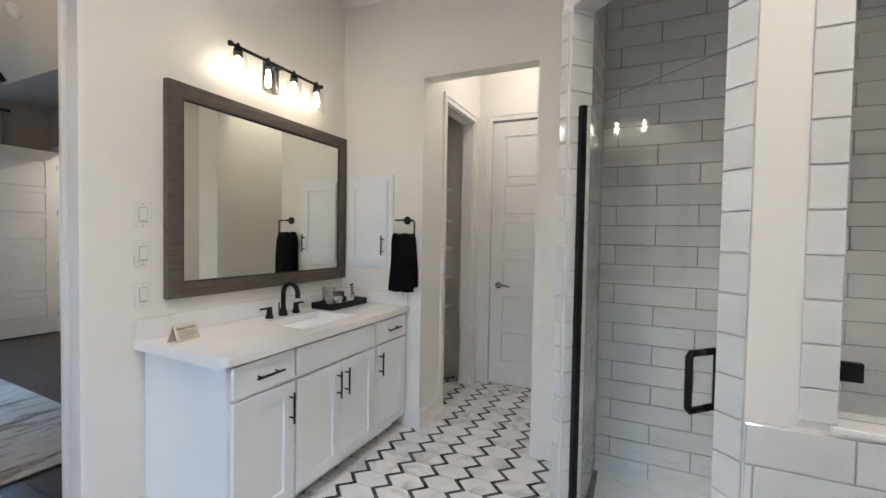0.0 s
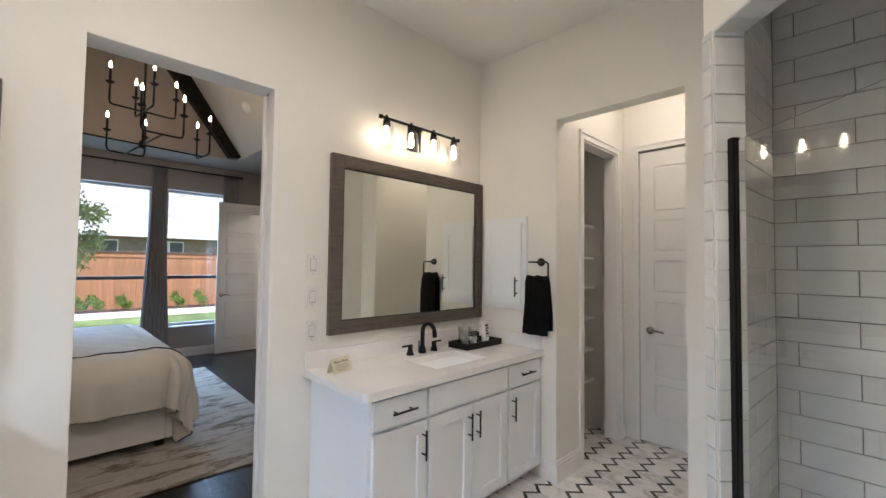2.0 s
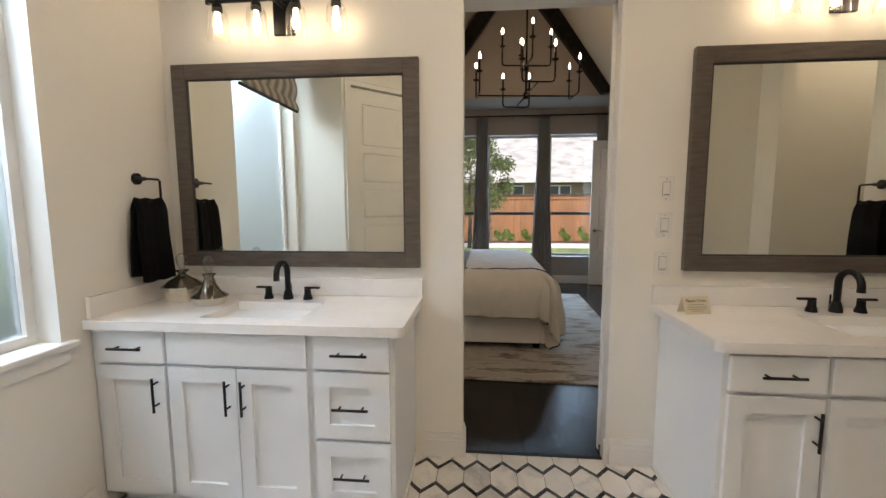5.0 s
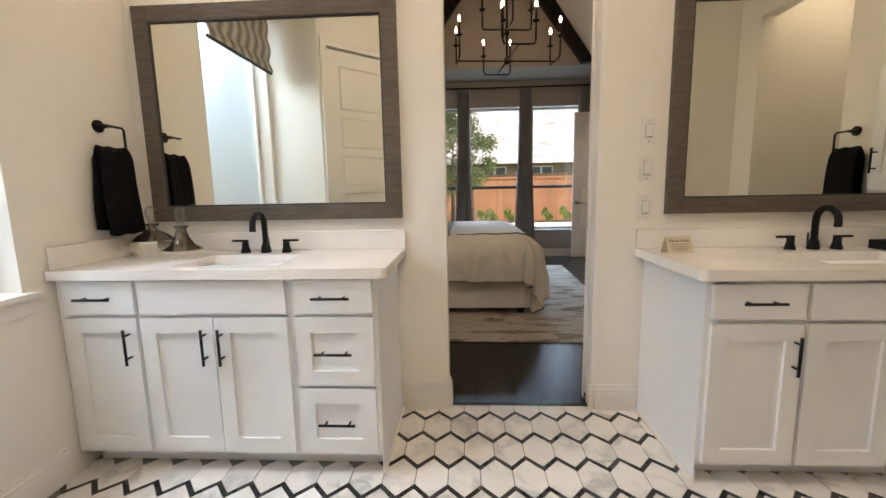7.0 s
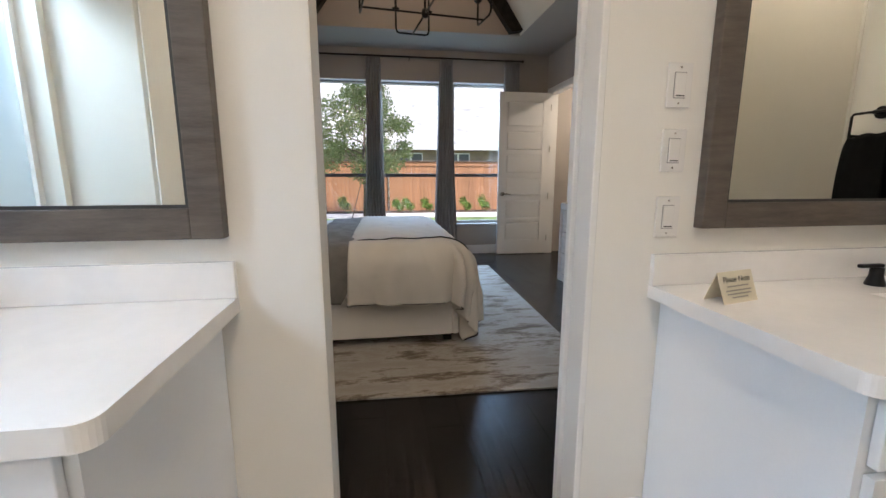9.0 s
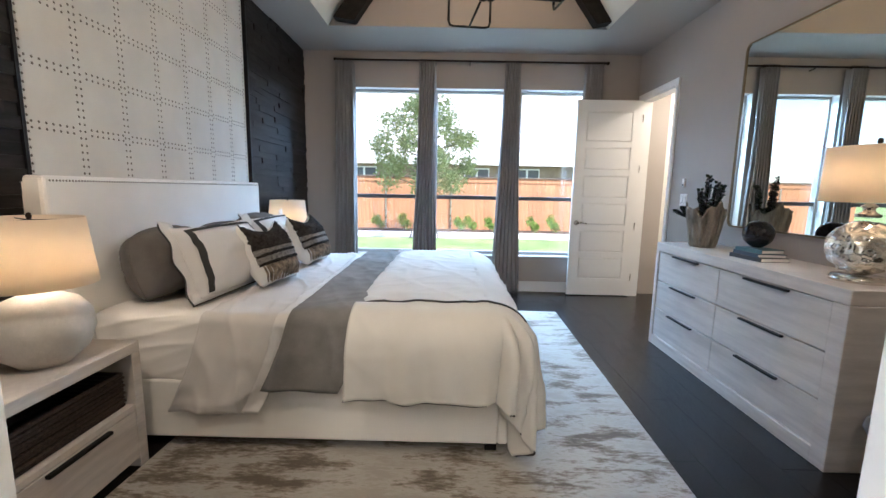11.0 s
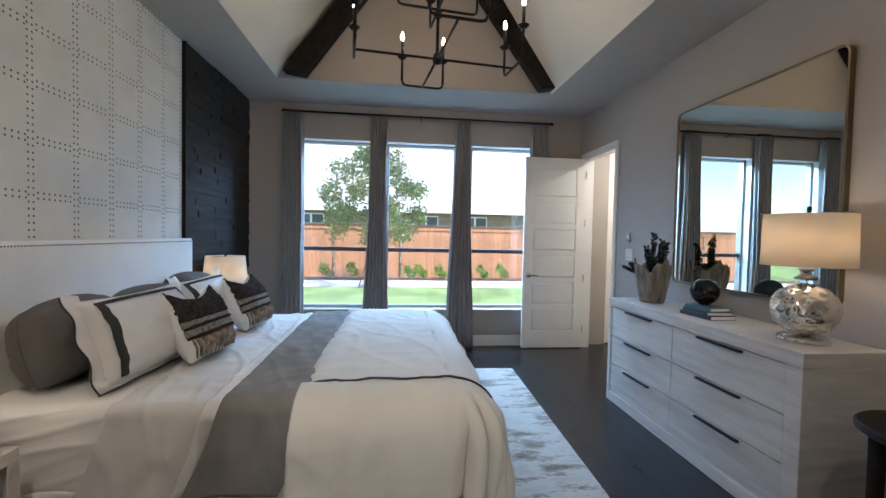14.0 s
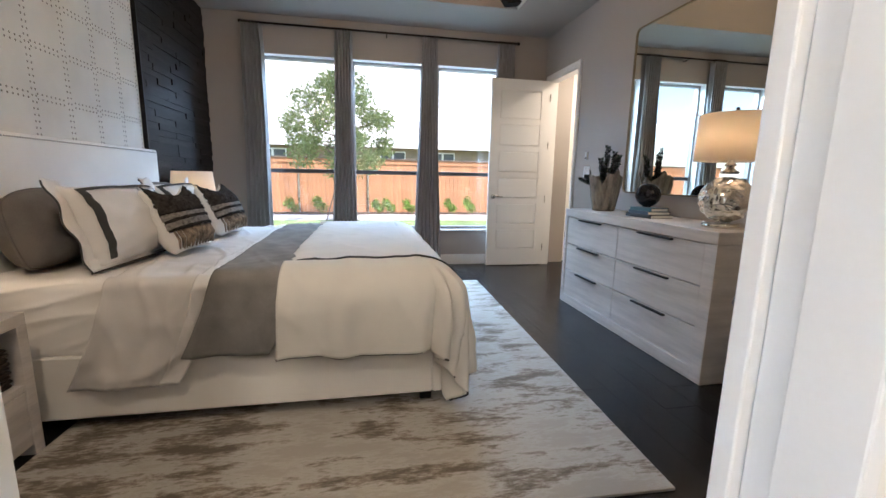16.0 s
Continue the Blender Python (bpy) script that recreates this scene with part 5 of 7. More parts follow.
def striped_sham(x, y, z, lean, turn, seed):
    e = thing("pillow_sham", (x, y, z), "white pillow sham with a charcoal band and flange", "pillow", "white shams")
    W, Hh, T = 0.68, 0.40, 0.25
    part("cushion", placed(pillow(B(), W, Hh, T, seed), x, y, z, lean, turn), LINEN, e, smooth=True)
    bm = B()

    def strip(x0, x1, z0, z1):
        def at(u, v):
            px, pz = x0 + (x1 - x0) * u, z0 + (z1 - z0) * v
            a, b = px / (W / 2), (pz - Hh / 2) / (Hh / 2)
            puff = (max(0, 1 - abs(a) ** 2.6) * max(0, 1 - abs(b) ** 2.6)) ** 0.55
            wr = noise.noise(Vector((a * 3 + seed, b * 3, 2.0))) * 0.07 + noise.noise(Vector((a * 7 + seed, b * 7, 3.0))) * 0.03
            return Vector((px, T / 2 * puff * (1 + wr * 2.2) + wr * 0.02 + 0.004, pz))
        sheet(bm, 6 if x1 - x0 < 0.1 else 26, 26 if x1 - x0 < 0.1 else 6, at)
    strip(-0.298, -0.266, 0.03, 0.372), strip(0.266, 0.298, 0.03, 0.372)
    strip(-0.2659, 0.2659, 0.355, 0.372)
    part("band", placed(bm, x, y, z, lean, turn), STRIPE, e, "charcoal stitched band", True)
    bm = sheet(B(), 40, 2, lambda u, v: Vector(((u - 0.5) * 0.77, 0.005 + 0.010 * math.sin(u * 22 + seed) * (1 - v), -0.008 + 0.06 * v)))
    for s in (-1, 1):
        sheet(bm, 3, 24, lambda u, v: Vector((s * (0.31 + 0.075 * u), 0.012 * u * math.sin(v * 15 + s + seed), -0.008 + 0.43 * v + 0.02 * u)))
    fl = part("flange", placed(bm, x, y, z, lean, turn), LINEN, e, "wavy white flange", True)
    thick(fl, 0.004, 0)
    rim = [(s * 0.387, 0.012 * math.sin(k / 20 * 15 + s + seed), 0.0 + 0.43 * k / 20) for s in (1,) for k in range(20, -1, -1)]
    rim += [((0.5 - k / 24) * 0.77, 0.005 + 0.010 * math.sin((1 - k / 24) * 22 + seed), -0.006) for k in range(25)]
    part("edge_cord", placed(tube(B(), rim, 0.004, 6), x, y, z, lean, turn), STRIPE, fl, "charcoal edge cord", True)


def tufted_pillow(x, y, z, lean, turn, seed):
    e = thing("throw_pillow", (x, y, z), "charcoal and oatmeal tufted throw pillow with tassels", "pillow", "throw pillows")
    w, h, t = 0.385, 0.355, 0.22
    part("cushion", placed(pillow(B(), w, h, t, seed, ears=0.12), x, y, z, lean, turn), HEADCLOTH, e, "oatmeal backing", True)

    def band(nm, b0, b1, material, lab, lift, rag):
        def at(u, v):
            a, b = (2 * u - 1) * 0.985, b0 + (b1 - b0) * v
            puff = (max(0, 1 - abs(a) ** 2.6) * max(0, 1 - abs(b) ** 2.6)) ** 0.55
            zz = h / 2 + h / 2 * b * (1 - 0.07 * (1 - a * a) * abs(b) ** 3)
            if b > 0:
                zz += 0.12 * h * abs(a) ** 3 * b - 0.06 * h * (1 - a * a) * b
            r = rag * (noise.noise(Vector((u * 26 + seed, v * 12, 1.0))) + 0.6 * noise.noise(Vector((u * 60, v * 30, seed))))
            return Vector((w / 2 * a * (1 - 0.06 * (1 - b * b) * abs(a) ** 3), t / 2 * puff * 1.04 + lift + max(-0.004, r), zz))
        ob = part(nm, placed(sheet(B(), 60, 18, at), x, y, z, lean, turn), material, e, lab, True)
        thick(ob, 0.006, 0)
    band("tufted_top", 0.18, 0.99, FUR, "shaggy charcoal top", 0.009, 0.020)
    band("woven_band", 0.02, 0.18, WOVEN, "grey woven band", 0.006, 0.004)
    band("ridge", -0.06, 0.02, FUR, "charcoal ridge", 0.012, 0.006)
    band("woven_band", -0.26, -0.06, WOVEN, "grey woven band", 0.007, 0.005)
    band("ridge", -0.34, -0.26, FUR, "charcoal ridge", 0.012, 0.006)
    bm = B()
    for k in range(34):
        a = -0.9 + 1.8 * k / 33
        zb = h / 2 - h / 2 * 0.34
        yb = t / 2 * (max(0, 1 - abs(a) ** 2.6)) ** 0.55 * 0.93 + 0.008
        tube(bm, [(w / 2 * a, yb, zb), (w / 2 * a * 0.98 + 0.004 * math.sin(k * 3.1), yb + 0.004, zb - 0.05), (w / 2 * a * 0.96 + 0.006 * math.sin(k * 2.3), yb * 0.62 + 0.002, zb - 0.098 - 0.006 * math.sin(k * 1.9))], [0.006, 0.007, 0.004], 5)
    part("tassels", placed(bm, x, y, z, lean, turn), TASSEL, e, "tan and charcoal yarn tassels", True, kind="stuff")


MZ = 0.700
taupe_pillow(-4.16, -0.97, MZ, 13, 4, 0.68, 0.38, 1.0)
taupe_pillow(-4.80, -0.96, MZ, 22, -3, 0.66, 0.37, 4.0)
taupe_pillow(-5.33, -0.97, MZ, 18, -6, 0.56, 0.40, 8.0)
striped_sham(-4.22, -0.67, MZ + 0.016, 20, -4, 2.0)
striped_sham(-4.97, -0.68, MZ + 0.016, 22, 2, 6.0)
tufted_pillow(-4.39, -0.485, MZ + 0.018, 24, -9, 1.3)
tufted_pillow(-5.12, -0.48, MZ + 0.018, 25, -7, 5.1)

# ---- nightstands and lamps ----


def nightstand(x, label):
    e = thing("nightstand", (x, -1.06, 0), label, "nightstand", "nightstands")
    w, y0, y1, h = 0.69, -1.243, -0.85, 0.60
    x0, x1 = x - w / 2, x + w / 2
    part("top", bx(x0, x1, y0, y1, h - 0.05, h, 0.004), WHITEWASH, e)
    for a in (x0, x1 - 0.05):
        part("side_panel", bx(a, a + 0.05, y0, y1, 0.0, h - 0.0505, 0.003), WHITEWASH, e)
    part("back_panel", bx(x0 + 0.05, x1 - 0.05, y0, y0 + 0.015, 0.04, h - 0.051), WHITEWASH, e)
    part("shelf", bx(x0 + 0.0505, x1 - 0.0505, y0 + 0.016, y1 - 0.006, 0.285, 0.31), WHITEWASH, e)
    dr = part("drawer", bx(x0 + 0.053, x1 - 0.053, y0 + 0.02, y1 - 0.003, 0.05, 0.28, 0.003), WHITEWASH, e)
    part("bar_pull", bx(x - 0.14, x + 0.14, y1 - 0.0025, y1 + 0.018, 0.262, 0.276, 0.002), BLACK, dr, "black edge pull")
    return e


nightstand(-3.315, "whitewashed oak nightstand with a drawer and open shelf, near the doorway")
nightstand(-6.05, "whitewashed oak nightstand with a drawer and open shelf, near the window")
bs = thing("basket", (-3.315, -1.05, 0.31), "dark woven basket on the nightstand shelf", "basket")
x0, x1, y0, y1 = -3.59, -3.04, -1.22, -0.885
for k in range(9):
    z, o = 0.312 + 0.018 * k, 0.003 * (k % 2)
    bm = B()
    loops = [[bm.verts.new((xa, ya, zz)) for xa, ya in ((x0 - i, y0 - i), (x1 + i, y0 - i), (x1 + i, y1 + i), (x0 - i, y1 + i))] for i, zz in ((o, z + 0.002), (o + 0.003, z + 0.008), (o, z + 0.0165), (-0.012, z + 0.0165), (-0.014, z + 0.002))]
    for p_, q_ in zip(loops, loops[1:] + loops[:1]):
        for j in range(4):
            bm.faces.new((p_[j], p_[(j + 1) % 4], q_[(j + 1) % 4], q_[j]))
    part("woven_course", bm, BASKET, bs)
part("base", bx(x0 + 0.015, x1 - 0.015, y0 + 0.015, y1 - 0.015, 0.3105, 0.32), BASKET, bs)


def bedside_lamp(x, y, label):
    e = thing("bedside_lamp", (x, y, 0.6), label, "lamp", "bedside lamps")
    z = 0.6
    prof = [(0.0, z), (0.085, z), (0.09, z + 0.008), (0.142, z + 0.055), (0.166, z + 0.128), (0.16, z + 0.195), (0.122, z + 0.25), (0.06, z + 0.278), (0.03, z + 0.286), (0.022, z + 0.29)]
    part("base", lathe(B(), prof, x, y, 40), STONEWARE, e, "round white stoneware base", True)
    part("stem", tube(B(), [(x, y, z + 0.285), (x, y, z + 0.57)], 0.007, 10), BRONZE, e)
    sp = [(0.192, z + 0.315), (0.165, z + 0.575)]
    ob = part("shade", lathe(B(), sp, x, y, 48), SHADELIT, e, "tapered linen shade, lit", True)
    thick(ob, 0.003)
    fin = lathe(B(), [(0.0, z + 0.595), (0.008, z + 0.59), (0.01, z + 0.578), (0.004, z + 0.563)], x, y, 12)
    for k in range(3):
        a = k * 2.094
        tube(fin, [(x, y, z + 0.565), (x + 0.163 * math.cos(a), y + 0.163 * math.sin(a), z + 0.565)], 0.0025, 6)
    part("finial", fin, BRONZE, e, smooth=True)
    part("bulb", lathe(B(), [(0.0, z + 0.46), (0.02, z + 0.45), (0.03, z + 0.42), (0.02, z + 0.38), (0.012, z + 0.35)], x, y, 14), LAMPBULB, e, "glowing bulb", True)
    lamp("bedside_lamp_light", "POINT", pose(x, y, z + 0.42), 1.15, AMBER, 0.045)
    return e


LAMPBULB = glow("lamp_bulb", (1.0, 0.78, 0.52), 12)
for m_ in (SHADELIT,):
    n_, l_ = m_.node_tree.nodes, m_.node_tree.links
    tr, mxs = n_.new("ShaderNodeBsdfTranslucent"), n_.new("ShaderNodeMixShader")
    tr.inputs[0].default_value = (0.92, 0.80, 0.62, 1)
    mxs.inputs[0].default_value = 0.5
    l_.new(n_["Principled BSDF"].outputs[0], mxs.inputs[1])
    l_.new(tr.outputs[0], mxs.inputs[2])
    l_.new(mxs.outputs[0], n_["Material Output"].inputs[0])
bedside_lamp(-3.405, -1.03, "white stoneware lamp with a linen shade on the nightstand, lit")
bedside_lamp(-6.00, -1.05, "white stoneware lamp with a linen shade by the window, lit")

# ---- rug ----
RX0, RX1, RY0, RY1 = -6.24, -2.99, -0.86, 1.64
rug = thing("area_rug", (-4.5, 0.5, 0), "distressed grey and taupe area rug under the bed", "rug")
RUG = mat("distressed_rug_pile", (0.42, 0.385, 0.34), 0.95, vary=0.05, fine=260, bump=0.25)
n_, l_ = RUG.node_tree.nodes, RUG.node_tree.links
mp = n_.new("ShaderNodeMapping")
mp.inputs["Scale"].default_value = (6.5, 1.7, 1)
n1, n2, n3, add, add2, cr = (n_.new("ShaderNodeTexNoise"), n_.new("ShaderNodeTexNoise"), n_.new("ShaderNodeTexNoise"), n_.new("ShaderNodeMath"), n_.new("ShaderNodeMath"), n_.new("ShaderNodeValToRGB"))
n1.inputs["Scale"].default_value, n1.inputs["Detail"].default_value = 1.5, 3
n2.inputs["Scale"].default_value, n2.inputs["Detail"].default_value, n2.inputs["Roughness"].default_value = 10.0, 10, 0.82
n3.inputs["Scale"].default_value = 0.35
l_.new(n_["Texture Coordinate"].outputs["Object"], mp.inputs[0])
for q in (n1, n2):
    l_.new(mp.outputs[0], q.inputs["Vector"])
l_.new(n_["Texture Coordinate"].outputs["Object"], n3.inputs["Vector"])
add.operation, add2.operation = "MULTIPLY_ADD", "MULTIPLY_ADD"
add.inputs[1].default_value, add2.inputs[1].default_value = 0.85, 0.35
l_.new(n2.outputs[0], add.inputs[0])
l_.new(n1.outputs[0], add.inputs[2])
l_.new(n3.outputs[0], add2.inputs[0])
l_.new(add.outputs[0], add2.inputs[2])
cr.color_ramp.elements[0].position, cr.color_ramp.elements[0].color = 0.86, (0.125, 0.102, 0.078, 1)
cr.color_ramp.elements[1].position, cr.color_ramp.elements[1].color = 1.30, (0.40, 0.38, 0.345, 1)
mid_ = cr.color_ramp.elements.new(0.98)
mid_.color = (0.255, 0.225, 0.185, 1)
mid2 = cr.color_ramp.elements.new(1.0)
mid2.color = (0.335, 0.31, 0.27, 1)
sc = n_.new("ShaderNodeMath")
sc.operation = "MULTIPLY"
sc.inputs[1].default_value = 0.78
for el, p in zip(cr.color_ramp.elements, (0.752, 0.822, 0.878, 0.98)):
    el.position = p
l_.new(add2.outputs[0], sc.inputs[0])
l_.new(sc.outputs[0], cr.inputs[0])
l_.new(cr.outputs[0], n_["Principled BSDF"].inputs["Base Color"])
bm = bx(RX0, RX1, RY0, RY1, 0.0005, 0.013, 0.003)
corner_ = Matrix.Translation((RX1, RY1, 0))
bmesh.ops.transform(bm, matrix=corner_ @ Matrix.Rotation(radians(-2.0), 4, "Z") @ corner_.inverted(), verts=bm.verts)
part("rug_body", bm, RUG, rug)

# ---- dresser ----
ds = thing("dresser", (-4.565, 2.62, 0), "whitewashed oak six-drawer dresser with black edge pulls", "dresser")
X0, X1, Y0, Y1, DH = -5.44, -3.69, 2.38, 2.862, 0.895
part("top", bx(X0, X1, Y0, Y1, DH - 0.072, DH, 0.004), WHITEWASH, ds)
for a, b in ((X0, X0 + 0.045), (X1 - 0.085, X1)):
    part("side_panel", bx(a, b, Y0, Y1, 0.0, DH - 0.0725, 0.004), WHITEWASH, ds)
part("base_rail", bx(X0 + 0.0455, X1 - 0.0855, Y0, Y1 - 0.02, 0.0, 0.082, 0.003), WHITEWASH, ds)
part("back_panel", bx(X0 + 0.0455, X1 - 0.0855, Y1 - 0.018, Y1 - 0.002, 0.083, DH - 0.073), WHITEWASH, ds)
# charcoal sheet behind the drawers, so the shade in their gaps is a colour
part("drawer_gap_shade", bx(X0 + 0.0458, X1 - 0.0858, Y0 + 0.03, Y0 + 0.04, 0.083, DH - 0.0735), STRIPE, ds, "added charcoal sheet painting the shade in the drawer gaps")
sx = -4.605
for (a, b) in ((X0 + 0.050, sx - 0.0025), (sx + 0.0025, X1 - 0.091)):
    for (c, d) in ((0.087, 0.323), (0.330, 0.566), (0.573, 0.8175)):
        dr = part("drawer", bx(a, b, Y0 + 0.007, Y0 + 0.0295, c, d, 0.003), WHITEWASH, ds)
        mx_ = (a + b) / 2
        part("edge_pull", bx(mx_ - 0.165, mx_ + 0.165, Y0 - 0.016, Y0 + 0.0065, d - 0.016, d - 0.004, 0.002), BLACK, dr, "black edge pull")

# mirror over the dresser
mr = thing("wall_mirror", (-4.6, YR, 1.06), "large rounded wall mirror in a thin bronze frame", "mirror")
MX0, MX1, MZ0, MZ1, MY, MR = -5.278, -3.94, 1.055, 2.462, 2.845, 0.055


def rounded(x0, x1, z0, z1, r, n=8):
    pts = []
    for cx, cz, a0 in ((x1 - r, z1 - r, 0), (x0 + r, z1 - r, 90), (x0 + r, z0 + r, 180), (x1 - r, z0 + r, 270)):
        pts += [(cx + r * math.cos(radians(a0 + 90 * k / n)), cz + r * math.sin(radians(a0 + 90 * k / n))) for k in range(n + 1)]
    return pts


bm = B()
po, pi = rounded(MX0, MX1, MZ0, MZ1, MR), rounded(MX0 + 0.012, MX1 - 0.012, MZ0 + 0.012, MZ1 - 0.012, MR - 0.012)
loops = [[bm.verts.new((x, y, z)) for x, z in p] for p, y in ((po, YR - 0.001), (po, MY), (pi, MY), (pi, MY + 0.012))]
for a, b in zip(loops, loops[1:]):
    for k in range(len(a)):
        bm.faces.new((a[k], a[(k + 1) % len(a)], b[(k + 1) % len(a)], b[k]))
part("frame", bm, mat("aged_brass_frame", (0.20, 0.15, 0.09), 0.35, 0.9, vary=0.1, bump=0.02), mr, "thin bronze frame")
bm = B()
bm.faces.new([bm.verts.new((x, MY + 0.008, z)) for x, z in pi])
part("glass", bm, MIRROR, mr, "mirror glass")

# lamp on the dresser
dl = thing("table_lamp", (-3.93, 2.62, DH), "mercury glass table lamp with a linen drum shade, lit", "lamp")
lx, ly = -3.915, 2.62
part("foot", lathe(B(), [(0.0, DH), (0.112, DH), (0.115, DH + 0.012), (0.105, DH + 0.028), (0.0, DH + 0.028)], lx, ly, 36), CHROME, dl, "polished foot", True)
bm = bmesh.new()
bmesh.ops.create_icosphere(bm, subdivisions=5, radius=0.147)
cells = [Vector((random.gauss(0, 1), random.gauss(0, 1), random.gauss(0, 1))).normalized() for _ in range(170)]
for v in bm.verts:
    n = v.co.normalized()
    near = sorted((n - c).length for c in cells)[:2]
    v.co = n * (0.147 - 0.010 * max(0, 1 - (near[0] / 0.165) ** 2))
    v.co.z = v.co.z * 0.93
bmesh.ops.translate(bm, verts=bm.verts, vec=(lx, ly, DH + 0.166))
part("body", bm, MERCURY, dl, "dimpled mercury glass ball", True)
part("neck", lathe(B(), [(0.045, DH + 0.318), (0.05, DH + 0.33), (0.025, DH + 0.345), (0.022, DH + 0.36), (0.034, DH + 0.37), (0.016, DH + 0.385), (0.010, DH + 0.42)], lx, ly, 24), NICKEL, dl, smooth=True)
ob = part("shade", lathe(B(), [(0.194, DH + 0.390), (0.189, DH + 0.655)], lx, ly, 56), SHADELIT, dl, "cream linen drum shade, lit", True)
thick(ob, 0.003)
part("finial", lathe(B(), [(0.0, DH + 0.70), (0.01, DH + 0.695), (0.012, DH + 0.68), (0.004, DH + 0.658)], lx, ly, 12), BRONZE, dl, smooth=True)
bm = B()
for k in range(3):
    tube(bm, [(lx, ly, DH + 0.658), (lx + 0.208 * math.cos(k * 2.094), ly + 0.208 * math.sin(k * 2.094), DH + 0.658)], 0.0025, 6)
part("spider", bm, NICKEL, dl)
part("bulb", lathe(B(), [(0.0, DH + 0.57), (0.025, DH + 0.555), (0.033, DH + 0.52), (0.02, DH + 0.46), (0.012, DH + 0.42)], lx, ly, 14), LAMPBULB, dl, "glowing bulb", True)
lamp("table_lamp_light", "POINT", pose(lx, ly, DH + 0.53), 0.75, AMBER, 0.05)

# planter
pl = thing("planter", (-5.17, 2.60, DH), "driftwood-look pot with a dark leafy jade plant on the dresser", "plant pot")
px, py = -5.17, 2.60
bm = B()


def pot_side(u, v):
    a = 6.2832 * u
    ridge = 0.010 * abs(math.sin(a * 6.5 + 0.6 * math.sin(a * 2))) + 0.005 * noise.noise(Vector((u * 30, v * 4, 2)))
    r = 0.082 + 0.052 * v ** 0.8 + ridge
    top = 0.30 + 0.028 * math.sin(a * 3 + 1) + 0.022 * math.sin(a * 6.5) + 0.012 * math.sin(a * 11)
    return Vector((px + r * math.cos(a), py + r * math.sin(a), DH + 0.001 + top * v))


sheet(bm, 104, 12, pot_side)
bmesh.ops.remove_doubles(bm, verts=bm.verts, dist=0.0006)
lathe(bm, [(0.0, DH + 0.001), (0.083, DH + 0.001)], px, py, 24)
lathe(bm, [(0.0, DH + 0.235), (0.118, DH + 0.23)], px, py, 24)
thick(part("pot", bm, POT, pl, "grooved grey pot with an uneven rim", True), 0.008)


def leafy_stem(x, y, z0, h, lean, seed):
    r = random.Random(seed)
    pts = [(x, y, z0), (x + lean[0] * 0.5, y + lean[1] * 0.5, z0 + h * 0.55), (x + lean[0], y + lean[1], z0 + h)]
    part("stem", tube(B(), pts, [0.006, 0.005, 0.003], 6), BEAMWOOD, pl)
    bm = B()
    for k in range(64):
        t = 0.12 + 0.88 * k / 63
        c = Vector((x + lean[0] * t, y + lean[1] * t, z0 + h * t))
        a, el = k * 2.4, r.uniform(-0.2, 0.9)
        d = Vector((math.cos(a) * math.cos(el), math.sin(a) * math.cos(el), math.sin(el)))
        s = d.orthogonal().normalized()
        L, W = r.uniform(0.024, 0.038), r.uniform(0.011, 0.016)
        up = d.cross(s) * 0.004
        v = [bm.verts.new(c + d * 0.005), bm.verts.new(c + d * L * 0.5 + s * W + up), bm.verts.new(c + d * L), bm.verts.new(c + d * L * 0.5 - s * W + up)]
        w = [bm.verts.new(q.co - up * 1.6) for q in (v[1], v[3])]
        bm.faces.new((v[0], v[1], v[2], v[3]))
        bm.faces.new((v[0], w[1], v[2], w[0]))
    part("leaves", bm, LEAF, pl, "small thick dark leaves", True, kind="stuff")


for q in ((-5.17, 2.60, 0.33, (0.02, -0.01), 1), (-5.14, 2.62, 0.28, (0.02, 0.02), 2), (-5.18, 2.59, 0.22, (-0.02, -0.03), 3), (-5.17, 2.67, 0.26, (-0.01, 0.05), 4), (-5.25, 2.56, 0.08, (-0.09, -0.05), 5), (-5.25, 2.54, 0.05, (-0.07, -0.10), 6)):
    leafy_stem(q[0], q[1], DH + 0.22, q[2], q[3], q[4])

# books and ball
for k, (w, d, h, col, ang, lab) in enumerate(((0.27, 0.19, 0.026, (0.035, 0.04, 0.05), 3, "dark slate book lying on the dresser"), (0.25, 0.175, 0.022, (0.03, 0.055, 0.10), -4, "navy blue book lying on a stack"), (0.21, 0.16, 0.024, (0.06, 0.14, 0.18), 6, "teal blue book lying on top of a stack"))):
    zb = DH + (0.0, 0.0265, 0.049)[k]
    e = thing("book", (-4.56, 2.60, zb), lab, "book", "stacked books")
    m = Matrix.Translation((-4.56, 2.60, zb)) @ Matrix.Rotation(radians(ang), 4, "Z")
    cover = mat("book_cover_%s" % "abc"[k], col, 0.5, vary=0.08, bump=0.04)
    bm = B()
    box(bm, -w / 2, w / 2, -d / 2, d / 2, 0, 0.003), box(bm, -w / 2, w / 2, -d / 2, d / 2, h - 0.003, h), box(bm, -w / 2, w / 2, -d / 2, -d / 2 + 0.003, 0.003, h - 0.003)
    bmesh.ops.transform(bm, matrix=m, verts=bm.verts)
    part("cover", bm, cover, e)
    bm = bx(-w / 2 + 0.004, w / 2 - 0.004, -d / 2 + 0.0035, d / 2 - 0.006, 0.0032, h - 0.0032)
    bmesh.ops.transform(bm, matrix=m, verts=bm.verts)
    part("pages", bm, HEADCLOTH, e, "cream page block")
BALL = mat("gunmetal_glass", (0.022, 0.022, 0.025), 0.10, 0.6, vary=0.2, scale=8, bump=0.01)
zc = DH + 0.0755 + 0.088
e = thing("glass_ball", (-4.60, 2.61, DH + 0.0755), "gunmetal glass ball vase on a stack of books", "vase")
